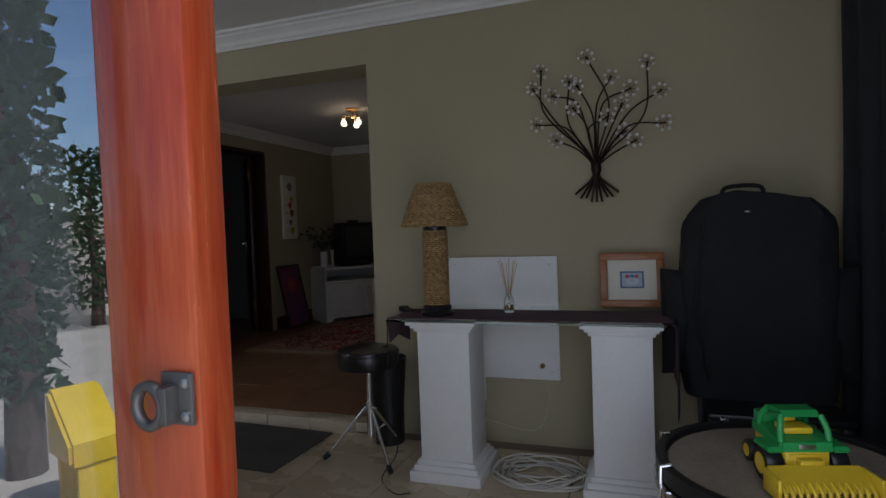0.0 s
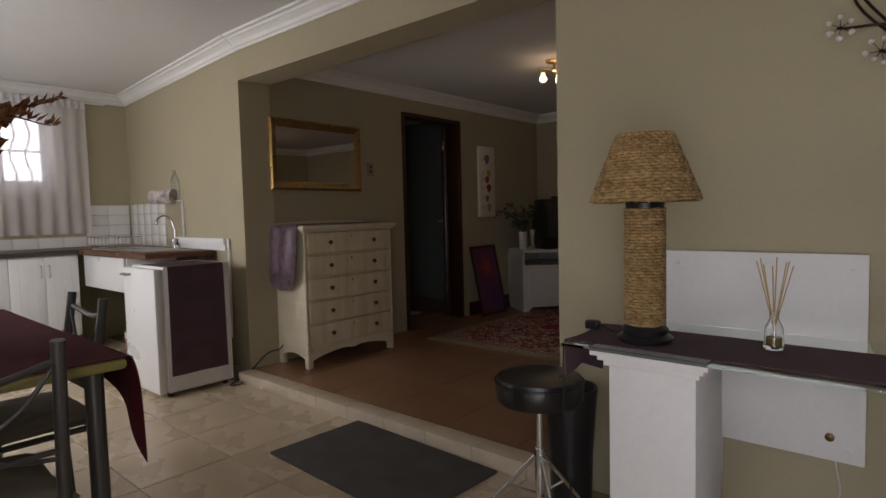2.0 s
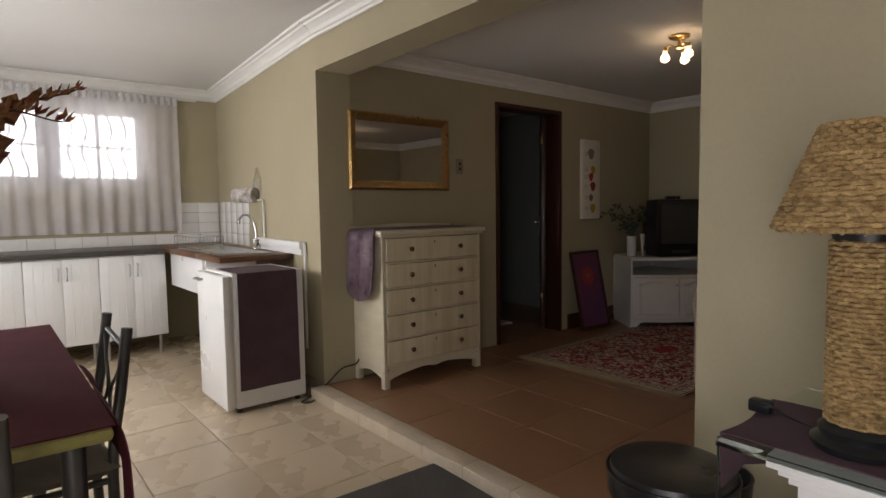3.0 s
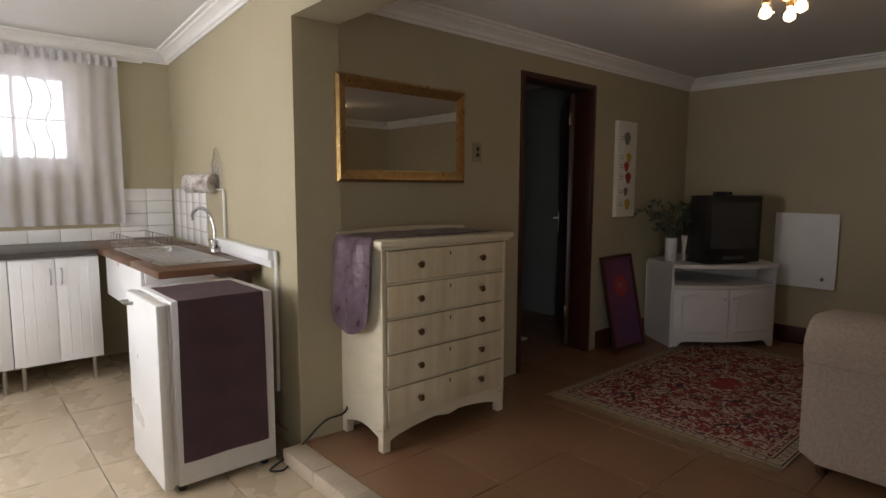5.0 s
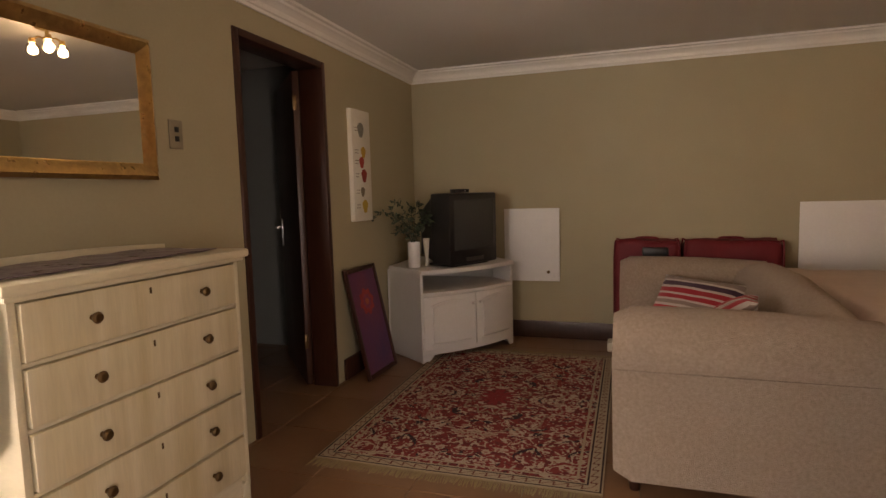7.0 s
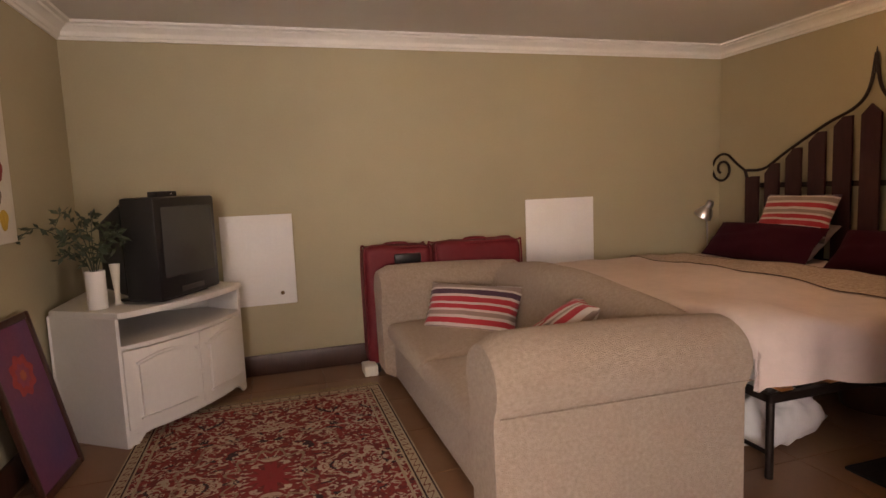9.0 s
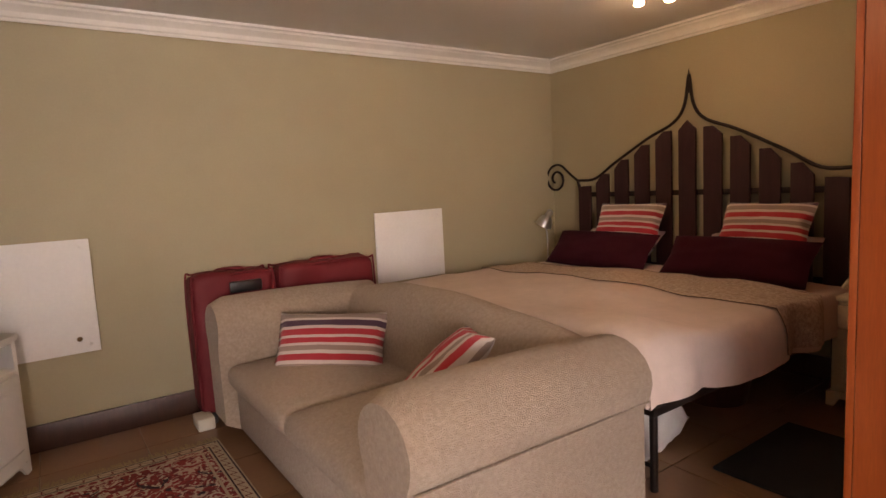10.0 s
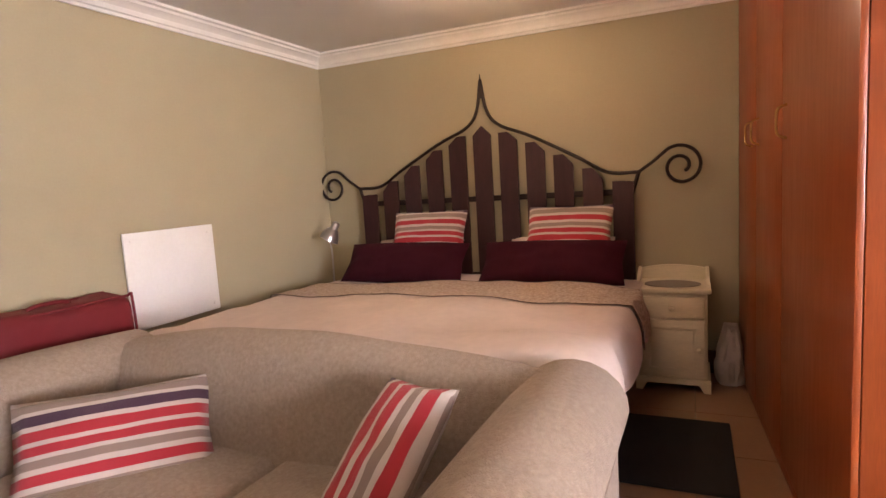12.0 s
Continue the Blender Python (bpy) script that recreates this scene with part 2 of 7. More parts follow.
def tube(bm, pts, r, seg=8, closed=False):
    """A round bar along points; r may be a list."""
    pts = [Vector(p) for p in pts]
    rs = r if isinstance(r, (list, tuple)) else [r] * len(pts)
    rings, prev = [], None
    for i, p in enumerate(pts):
        a, b = pts[max(0, i - 1)], pts[min(len(pts) - 1, i + 1)]
        if closed:
            a, b = pts[i - 1], pts[(i + 1) % len(pts)]
        d = (b - a).normalized() if (b - a).length > 1e-9 else Vector((0, 0, 1))
        if prev is None:
            u = d.orthogonal().normalized()
        else:
            u = (prev - d * prev.dot(d))
            u = u.normalized() if u.length > 1e-6 else d.orthogonal().normalized()
        prev = u
        w = d.cross(u)
        rings.append([bm.verts.new(p + (u * math.cos(2 * math.pi * k / seg) + w * math.sin(2 * math.pi * k / seg)) * rs[i]) for k in range(seg)])
    n = len(rings)
    for i in range(n if closed else n - 1):
        a, b = rings[i], rings[(i + 1) % n]
        for k in range(seg):
            bm.faces.new((a[k], a[(k + 1) % seg], b[(k + 1) % seg], b[k]))
    if not closed:
        bm.faces.new(rings[0][::-1]), bm.faces.new(rings[-1])


def lathe(bm, prof, c=(0, 0, 0), seg=28):
    """Turns a profile of (radius, height) about the upright through c."""
    rings = []
    for r, z in prof:
        rings.append([bm.verts.new((c[0] + r * math.cos(2 * math.pi * k / seg), c[1] + r * math.sin(2 * math.pi * k / seg), c[2] + z)) for k in range(seg)])
    for a, b in zip(rings, rings[1:]):
        for k in range(seg):
            bm.faces.new((a[k], a[(k + 1) % seg], b[(k + 1) % seg], b[k]))
    bm.faces.new(rings[0][::-1]), bm.faces.new(rings[-1])


def prism(bm, poly, axis, a, b, bevel=0.0):
    """Extrudes a plane outline along an axis from a to b."""
    def at(p, v):
        q = list(p)
        q.insert(axis, v)
        return q
    lo, hi = [bm.verts.new(at(p, a)) for p in poly], [bm.verts.new(at(p, b)) for p in poly]
    n = len(poly)
    fs = [bm.faces.new((lo[i], lo[(i + 1) % n], hi[(i + 1) % n], hi[i])) for i in range(n)]
    caps = [bm.faces.new(lo[::-1]), bm.faces.new(hi)]
    if bevel:
        bmesh.ops.bevel(bm, geom=list({e for f in caps for e in f.edges}), offset=bevel, segments=2, affect="EDGES")


def pillow(bm, w, d, h, m=Matrix(), power=0.35, nx=16, wrinkle=0.0):
    """A stuffed cushion: w by d, h thick in its middle, pinched at the seam."""
    grid = {}
    for s in (1, -1):
        for i in range(nx + 1):
            for j in range(nx + 1):
                if s < 0 and (i in (0, nx) or j in (0, nx)):
                    grid[s, i, j] = grid[1, i, j]
                    continue
                u, v = 2 * i / nx - 1, 2 * j / nx - 1
                k = max(0, (1 - u * u) * (1 - v * v)) ** power
                bend = 1 - 0.05 * (1 - abs(u * v))
                z = s * h / 2 * k + wrinkle * noise.noise((u * 3, v * 3, s * 2.0)) * k
                grid[s, i, j] = bm.verts.new(m @ Vector((u * w / 2 * bend, v * d / 2 * bend, z)))
    for s in (1, -1):
        for i in range(nx):
            for j in range(nx):
                q = [grid[s, i, j], grid[s, i + 1, j], grid[s, i + 1, j + 1], grid[s, i, j + 1]]
                bm.faces.new(q if s > 0 else q[::-1])


def sheet(bm, fn, nu, nv, thick=0.0):
    """A cloth: fn(u, v) over the unit square, given a thickness along its normal."""
    g = [[bm.verts.new(fn(i / nu, j / nv)) for j in range(nv + 1)] for i in range(nu + 1)]
    fs = [bm.faces.new((g[i][j], g[i + 1][j], g[i + 1][j + 1], g[i][j + 1])) for i in range(nu) for j in range(nv)]
    if thick:
        bm.normal_update()
        bmesh.ops.solidify(bm, geom=fs, thickness=thick)


def part(name, bm, material, parent=None, label="", smooth=None):
    """Links a bmesh as one mesh object under a thing or under a part."""
    bmesh.ops.recalc_face_normals(bm, faces=bm.faces)
    me = bpy.data.meshes.new(name)
    bm.to_mesh(me)
    bm.free()
    me.materials.append(material)
    ang = radians(38 if smooth is None else smooth)
    me.polygons.foreach_set("use_smooth", [True] * len(me.polygons))
    me.set_sharp_from_angle(angle=ang)
    ob = new(name, me)
    if parent:
        ob.parent = parent
    if label:
        tagged(ob, label)
    return ob


def thing(name, label, category, at=(0, 0, 0), rz=0, group=""):
    e = new(name)
    e.empty_display_size = 0.1
    e.matrix_world = pose(*at, 0, 0, rz)
    return tagged(e, label, category, group)


def boxpart(name, dims, material, parent=None, bevel=0.003, label=""):
    bm = bmesh.new()
    bx(bm, *dims, bevel=bevel)
    return part(name, bm, material, parent, label)


def tubepart(name, pts, r, material, parent=None, seg=8, closed=False, label=""):
    bm = bmesh.new()
    tube(bm, pts, r, seg, closed)
    return part(name, bm, material, parent, label, smooth=60)


def lathepart(name, prof, c, material, parent=None, seg=28, label=""):
    bm = bmesh.new()
    lathe(bm, prof, c, seg)
    return part(name, bm, material, parent, label)


def arc(c, r, a0, a1, n, plane="yz"):
    out = []
    for i in range(n + 1):
        a = radians(a0 + (a1 - a0) * i / n)
        u, v = r * math.cos(a), r * math.sin(a)
        out.append((c[0], c[1] + u, c[2] + v) if plane == "yz" else (c[0] + u, c[1], c[2] + v) if plane == "xz" else (c[0] + u, c[1] + v, c[2]))
    return out


def smooth_path(pts, per=6):
    """Catmull-Rom through the given points."""
    p = [Vector(q) for q in pts]
    p = [p[0] * 2 - p[1]] + p + [p[-1] * 2 - p[-2]]
    out = []
    for i in range(1, len(p) - 2):
        for k in range(per):
            t = k / per
            a, b, c, d = p[i - 1], p[i], p[i + 1], p[i + 2]
            out.append(0.5 * ((2 * b) + (c - a) * t + (2 * a - 5 * b + 4 * c - d) * t * t + (3 * b - a - 3 * c + d) * t ** 3))
    return out + [p[-2]]


def structure(name, boxes, material, label, category, bevel=0.0):
    bm = bmesh.new()
    for b in boxes:
        bx(bm, *b, bevel=bevel)
    return tagged(part(name, bm, material), label, category, kind="structure")


# ---- walls, floors, ceilings ----
T = 0.2
structure("wall_with_opening", [(-1.41, X_EAST + T, W_ART, W_IN, 0, CEIL_F), (X_MIR, -1.41, W_ART, W_IN, 2.205, CEIL_F)], M_WALL,
          "khaki painted wall with a wide square opening", "wall")
structure("wall_mirror", [(X_MIR - 0.14, X_MIR, W_IN, 4.46, 0, CEIL), (X_MIR - 0.14, X_MIR, 5.31, Y_TV, 0, CEIL), (X_MIR - 0.14, X_MIR, 4.46, 5.31, 2.18, CEIL)], M_WALL,
          "khaki painted wall with a dark doorway", "wall")
structure("wall_tv", [(X_MIR - 2.1, X_BED + T, Y_TV, Y_TV + T, 0, CEIL)], M_WALL, "long khaki painted wall above a dark skirting", "wall")
structure("wall_bed", [(X_BED, X_BED + T, W_IN, Y_TV, 0, CEIL)], M_WALL, "khaki painted wall behind the bed", "wall")
structure("wall_east", [(X_EAST, X_EAST + T, Y_FRONT - T, W_ART, 0, CEIL_F)], M_WALL, "khaki painted side wall of the front room", "wall")
structure("wall_kitchen", [(X_KIT - T, X_KIT, Y_FRONT - T, 3.4, 0, 1.58), (X_KIT - T, X_KIT, Y_FRONT - T, 3.4, 2.25, CEIL_F),
                           (X_KIT - T, X_KIT, 2.37, 3.4, 1.58, 2.25), (X_KIT - T, X_KIT, Y_FRONT - T, 0.35, 1.58, 2.25)], M_WALL,
          "khaki kitchen wall with a wide window", "wall")
# Openings: the door, and an unseen window added for kitchen light.
structure("wall_front", [(X_KIT, -5.3, Y_FRONT - T, Y_FRONT, 0, CEIL_F), (-3.5, -1.25, Y_FRONT - T, Y_FRONT, 0, CEIL_F), (-5.3, -3.5, Y_FRONT - T, Y_FRONT, 0, 0.9), (-5.3, -3.5, Y_FRONT - T, Y_FRONT, 2.1, CEIL_F), (0.75, X_EAST, Y_FRONT - T, Y_FRONT, 0, CEIL_F), (-1.25, 0.75, Y_FRONT - T, Y_FRONT, 2.2, CEIL_F)], M_WALL,
          "front wall with a glazed door opening", "wall")
structure("ceiling_front", [(X_KIT - T, X_EAST + T, Y_FRONT - T, 3.3, CEIL_F, CEIL_F + 0.12)], M_CEIL, "plain white ceiling of the front room", "ceiling")
structure("ceiling_back", [(X_MIR - 2.1, X_BED + T, W_IN, Y_TV + T, CEIL, CEIL + 0.12)], M_CEIL, "plain white ceiling of the bed sitting room", "ceiling")
structure("floor_front", [(X_KIT - T, X_EAST + T, Y_FRONT - T, W_ART, -0.1, LOW - 0.006), (X_KIT - T, X_MIR, W_ART, 3.2, -0.1, LOW - 0.006)], M_GROUT, "cream tiled floor of the front room", "floor")
structure("floor_back", [(X_MIR - 2.1, X_BED + T, W_IN, Y_TV + T, -0.1, UP - 0.006), (X_MIR, -1.41, 2.80, W_IN, -0.1, UP - 0.006)], M_GROUT, "tan tiled floor of the raised room", "floor")


def cornice(name, runs, top, label="stepped white plaster cornice"):
    """Stepped cove: runs of (axis, start, end, wall, sign away from the wall)."""
    bm = bmesh.new()
    prof = [(0, -0.115), (0.012, -0.115), (0.016, -0.098), (0.026, -0.092), (0.034, -0.065), (0.055, -0.042), (0.072, -0.034), (0.078, -0.02), (0.10, -0.016), (0.104, 0), (0, 0)]
    for axis, a, b, w, s in runs:
        prism(bm, [(w + s * d, top - 0.001 + z * 0.82) for d, z in prof], axis, a, b)
    return tagged(part(name, bm, M_CORN, smooth=25), label, "cornice", kind="structure")


SKEW = Matrix.Translation((X_MIR, W_ART, 0)) @ pose(0, 0, 0, 0, 0, -4.45) @ Matrix.Translation((-X_MIR, -W_ART, 0))
sink_wall = structure("wall_sink", [(X_KIT - 0.3, X_MIR, W_ART, W_IN, 0, CEIL_F)], M_WALL, "khaki painted kitchen wall behind the sink", "wall")
sink_wall.matrix_world = SKEW
cornice("cornice_sink", [(0, X_KIT - 0.02, X_MIR, W_ART - 0.001, -1)], CEIL_F).matrix_world = SKEW
cornice("cornice_front", [(0, X_MIR, X_EAST - 0.001, W_ART - 0.001, -1), (1, Y_FRONT, W_ART + 0.19, X_KIT + 0.001, 1), (1, Y_FRONT, W_ART - 0.002, X_EAST - 0.001, -1), (0, X_KIT, X_EAST, Y_FRONT + 0.001, 1)], CEIL_F)
cornice("cornice_back", [(0, X_MIR + 0.001, X_BED - 0.001, Y_TV - 0.001, -1), (1, W_IN, Y_TV - 0.002, X_MIR + 0.001, 1), (1, W_IN, Y_TV - 0.002, X_BED - 0.001, -1), (0, X_MIR, X_BED, W_IN + 0.001, 1)], CEIL)
structure("baseboard", [(X_MIR + 0.001, X_BED - 0.001, Y_TV - 0.022, Y_TV - 0.001, UP, UP + 0.14), (X_MIR + 0.001, X_MIR + 0.022, 5.40, Y_TV - 0.023, UP, UP + 0.14),
                        (X_BED - 0.022, X_BED - 0.001, 3.92, Y_TV - 0.023, UP, UP + 0.14)], M_DARKWOOD, "dark stained wooden skirting board", "skirting", bevel=0.004)

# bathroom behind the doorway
# Own wall colour unknown; base set to about half the khaki's value.
M_BATH = mat("dark_bathroom_grey", (0.20, 0.21, 0.20), 0.6, noise_scale=1.5, vary=0.06, bump=0.02)
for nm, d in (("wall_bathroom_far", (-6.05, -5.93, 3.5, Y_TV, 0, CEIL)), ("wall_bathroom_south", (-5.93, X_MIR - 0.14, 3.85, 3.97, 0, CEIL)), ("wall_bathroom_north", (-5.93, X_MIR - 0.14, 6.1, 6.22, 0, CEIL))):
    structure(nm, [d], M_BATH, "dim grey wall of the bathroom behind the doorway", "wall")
door_frame = structure("door_1", [(X_MIR - 0.15, X_MIR + 0.012, 4.462, 4.50, UP, 2.178), (X_MIR - 0.15, X_MIR + 0.012, 5.27, 5.308, UP, 2.178), (X_MIR - 0.15, X_MIR + 0.012, 4.50, 5.27, 2.14, 2.178)], M_DARKWOOD,
                       "dark wooden frame of the open bathroom door", "door frame", bevel=0.004)


# ---- bed sitting room ----
def bathroom_door():
    d = thing("bathroom_door", "dark wooden door standing open into the bathroom", "door", (X_MIR - 0.15, 5.265, UP), -48)
    boxpart("leaf", (-0.80, 0, -0.04, 0, 0.01, 1.985), M_DARKWOOD, d, 0.004)
    for z in (0.25, 1.75):
        boxpart("hinge", (-0.006, 0.008, -0.045, -0.02, z, z + 0.09), M_BRASS, d, 0.002)
    boxpart("lock_plate", (-0.74, -0.70, -0.046, -0.040, 0.86, 1.06), M_STEEL, d, 0.002)
    tubepart("handle", [(-0.72, -0.045, 1.0), (-0.72, -0.085, 1.0), (-0.62, -0.085, 1.0)], 0.008, M_STEEL, d)


bathroom_door()
basin = thing("wash_basin", "white ceramic pedestal basin in the dim bathroom", "basin", (-5.2, 4.35, UP))
lathepart("pedestal", [(0.11, 0), (0.10, 0.05), (0.075, 0.3), (0.09, 0.62)], (0, 0, 0), M_CERAM, basin)
lathepart("bowl", [(0.08, 0.62), (0.2, 0.7), (0.25, 0.82), (0.24, 0.83), (0.19, 0.74), (0.05, 0.70)], (0, 0, 0), M_CERAM, basin)
shelf = thing("bathroom_shelf", "dark shelf unit with towels in the dim bathroom", "shelf", (-5.70, 4.9, UP))
for z in (0.25, 0.6, 0.95):
    boxpart("shelf_board", (-0.18, 0.18, -0.38, 0.38, z, z + 0.025), M_DARKWOOD, shelf)
for y in (-0.38, 0.36):
    boxpart("upright", (-0.18, 0.18, y, y + 0.022, 0, 1.1), M_DARKWOOD, shelf)
tagged(boxpart("folded_towel", (-5.83, -5.58, 4.65, 4.95, UP + 0.975, UP + 1.08), M_WHITE_MATT, None, 0.03), "pale folded towel lying on the bathroom shelf", "towel")
tagged(boxpart("bath_mat", (-5.1, -4.45, 4.75, 5.2, UP + 0.002, UP + 0.018), M_WHITE_MATT, None, 0.006), "pale bath mat on the bathroom floor", "mat")


def chest_of_drawers():
    c = thing("chest_of_drawers", "cream painted chest of five drawers with dark knobs", "chest of drawers", (X_MIR + 0.01, 3.08, UP))
    D, Wd, H = 0.37, 0.84, 1.025
    for nm, d in (("side_panel", (0, D, 0.0, 0.022, 0.10, H - 0.046)), ("side_panel", (0, D, Wd - 0.022, Wd, 0.10, H - 0.046)), ("back_panel", (0, 0.012, 0.022, Wd - 0.022, 0.12, H - 0.046)), ("bottom_panel", (0.012, D - 0.02, 0.022, Wd - 0.022, 0.12, 0.14))):
        boxpart(nm, d, M_CREAM, c, 0.002)
    for k in range(6):
        boxpart("drawer_rail", (0.1, D - 0.004, 0.022, Wd - 0.022, 0.145 + 0.166 * k, 0.157 + 0.166 * k), M_CREAM, c, 0.001)
    bm = bmesh.new()
    bx(bm, -0.005, D + 0.035, -0.03, Wd + 0.03, H - 0.03, H, 0.008)
    bx(bm, -0.005, D + 0.018, -0.015, Wd + 0.015, H - 0.045, H - 0.03, 0.004)
    part("top", bm, M_CREAM, c)
    bm = bmesh.new()
    outline = [(-0.02, H)] + [(-0.02 + (Wd + 0.04) * i / 20, H + 0.018 + 0.014 * math.sin(math.pi * i / 20)) for i in range(21)] + [(Wd + 0.02, H)]
    prism(bm, outline, 0, 0.0, 0.015)
    part("back_ledge", bm, M_CREAM, c)
    for y0, y1 in ((0, 0.045), (Wd - 0.045, Wd)):
        for x0, x1 in ((0, 0.045), (D - 0.045, D)):
            bm = bmesh.new()
            bx(bm, x0, x1, y0, y1, 0.0, 0.12, 0.006)
            part("leg", bm, M_CREAM, c)
    bm = bmesh.new()
    n = 24
    low = [(0.045 + (Wd - 0.09) * i / n, 0.055 + 0.05 * math.sin(math.pi * i / n) ** 0.7 - 0.018 * math.exp(-((i / n - 0.5) / 0.07) ** 2)) for i in range(n + 1)]
    prism(bm, low + [(Wd - 0.045, 0.145), (0.045, 0.145)], 0, D - 0.022, D - 0.004)
    part("apron", bm, M_CREAM, c)
    bm = bmesh.new()
    prism(bm, [(0.045 + (D - 0.09) * i / 8, 0.07 + 0.03 * math.sin(math.pi * i / 8)) for i in range(9)] + [(D - 0.045, 0.12), (0.045, 0.12)], 1, 0.002, 0.018)
    part("side_apron", bm, M_CREAM, c)
    for k in range(5):
        z = 0.16 + 0.166 * k
        bm = bmesh.new()
        bx(bm, D - 0.02, D + 0.008, 0.028, Wd - 0.028, z, z + 0.148, 0.004)
        dr = part("drawer", bm, M_CREAM_D, c)
        for y in (0.215, Wd - 0.205):
            bm = bmesh.new()
            prof = [(0.008, 0), (0.007, 0.010), (0.015, 0.016), (0.017, 0.022), (0.012, 0.029), (0.003, 0.031)]
            lathe(bm, prof, (0, 0, 0), 16)
            bmesh.ops.transform(bm, matrix=pose(D + 0.008, y, z + 0.075, 0, 90, 0), verts=bm.verts)
            part("knob", bm, M_BRASS, dr, "dark brass knob")
        bm = bmesh.new()
        bx(bm, D + 0.007, D + 0.010, Wd / 2 - 0.004, Wd / 2 + 0.004, z + 0.105, z + 0.125, 0.002)
        part("keyhole", bm, M_BRASS, dr)


chest_of_drawers()


def runner_on_chest():
    """Satin runner along the chest's top that falls over one end."""
    x0, x1 = X_MIR + 0.03, X_MIR + 0.345
    def fn(u, v):
        s = u * 1.27
        x = x0 + (x1 - x0) * v
        w = 0.006 * math.sin(v * 14 + u * 3)
        if s < 0.80:
            return (x, 3.855 - s, UP + 1.031 + 0.004 * abs(math.sin(s * 17 + v * 5)))
        d = s - 0.80
        curve = 0.030 * (1 - math.exp(-d * 30))
        return (x + 0.012 * math.sin(d * 9) + (v - 0.5) * 0.02, 3.055 - curve + w - 0.012 * math.sin(v * 3.1) * min(1, d * 6), UP + 1.034 - d + 0.085 * (abs(v - 0.5) * 2) ** 2.5 * (d / 0.47))
    bm = bmesh.new()
    sheet(bm, fn, 60, 14, 0.003)
    tagged(part("satin_runner", bm, M_SATIN, smooth=80), "lilac satin runner draped over the chest of drawers", "runner")


runner_on_chest()


def framed(name, label, category, y0, y1, z0, z1, x, w, depth, frame_mat, inner_mat, face=1):
    """A frame hung on a wall that faces +x: four mitred bars and what they hold."""
    t = thing(name, label, category, (x, y0, z0))
    a, b = y1 - y0, z1 - z0
    sec = [(0, 0), (0, depth * 0.7), (w * 0.25, depth), (w * 0.6, depth * 0.8), (w * 0.85, depth * 0.45), (w, depth * 0.4), (w, 0)]
    for pts, nrm in ((((0, 0), (a, 0)), (0, 1)), (((a, 0), (a, b)), (-1, 0)), (((a, b), (0, b)), (0, -1)), (((0, b), (0, 0)), (1, 0))):
        bm = bmesh.new()
        (ya, za), (yb, zb) = pts
        L = Vector((yb - ya, zb - za)).normalized()
        ends = []
        for (py, pz), sgn in ((pts[0], 1), (pts[1], -1)):
            ends.append([bm.verts.new((d, py + nrm[0] * q + L.x * sgn * q, pz + nrm[1] * q + L.y * sgn * q)) for q, d in sec])
        n = len(sec)
        for i in range(n):
            bm.faces.new((ends[0][i], ends[0][(i + 1) % n], ends[1][(i + 1) % n], ends[1][i]))
        bm.faces.new(ends[0]), bm.faces.new(ends[1][::-1])
        part("frame_bar", bm, frame_mat, t)
    return t, a, b


mir, a, b = framed("wall_mirror_gilt", "large mirror in a gilt frame hanging on the wall", "mirror", 3.062, 3.935, 1.445, 1.978, X_MIR + 0.003, 0.062, 0.035, M_GOLD, None)
boxpart("mirror_glass", (0.004, 0.014, 0.055, a - 0.055, 0.055, b - 0.055), M_MIRROR, mir, 0, "bevelled mirror glass")

sw = thing("light_switch", "old beige light switch plate with two dark rockers", "switch", (X_MIR + 0.001, 4.025, 1.575))
boxpart("plate", (0, 0.008, 0, 0.072, 0, 0.118), mat("aged_beige_plastic", (0.30, 0.25, 0.17), 0.45, vary=0.15), sw, 0.003)
for z in (0.03, 0.068):
    boxpart("rocker", (0.008, 0.014, 0.026, 0.046, z, z + 0.022), M_BLACK, sw, 0.002)

M_CANVAS = mat("painted_canvas", (0.72, 0.68, 0.58), 0.8, vary=0.08)
can = thing("canvas_picture", "tall narrow canvas with small painted fruit on cream", "picture", (X_MIR + 0.001, 5.585, 1.19))
boxpart("canvas", (0, 0.035, 0, 0.275, 0, 0.755), M_CANVAS, can, 0.004)
motifs = [(0.62, (0.25, 0.24, 0.2), 0.045), (0.47, (0.55, 0.33, 0.04), 0.035), (0.40, (0.45, 0.04, 0.02), 0.035), (0.31, (0.30, 0.03, 0.02), 0.04), (0.20, (0.22, 0.18, 0.12), 0.03), (0.10, (0.60, 0.40, 0.05), 0.04)]
for i, (z, c, r) in enumerate(motifs):
    bm = bmesh.new()
    y = 0.13 + 0.03 * (i % 2)
    poly = [(y + r * (1 + 0.2 * math.sin(3 * q)) * math.cos(q), z + r * 1.15 * math.sin(q)) for q in [2 * math.pi * k / 14 for k in range(14)]]
    prism(bm, poly, 0, 0.035, 0.0362)
    part("painted_fruit", bm, mat("fruit_paint", c, 0.7, vary=0.3), can)
    for k in range(2):
        boxpart("caption_line", (0.035, 0.036, 0.035, 0.085, z - 0.01 + 0.02 * k, z - 0.006 + 0.02 * k), M_BRASS, can, 0)


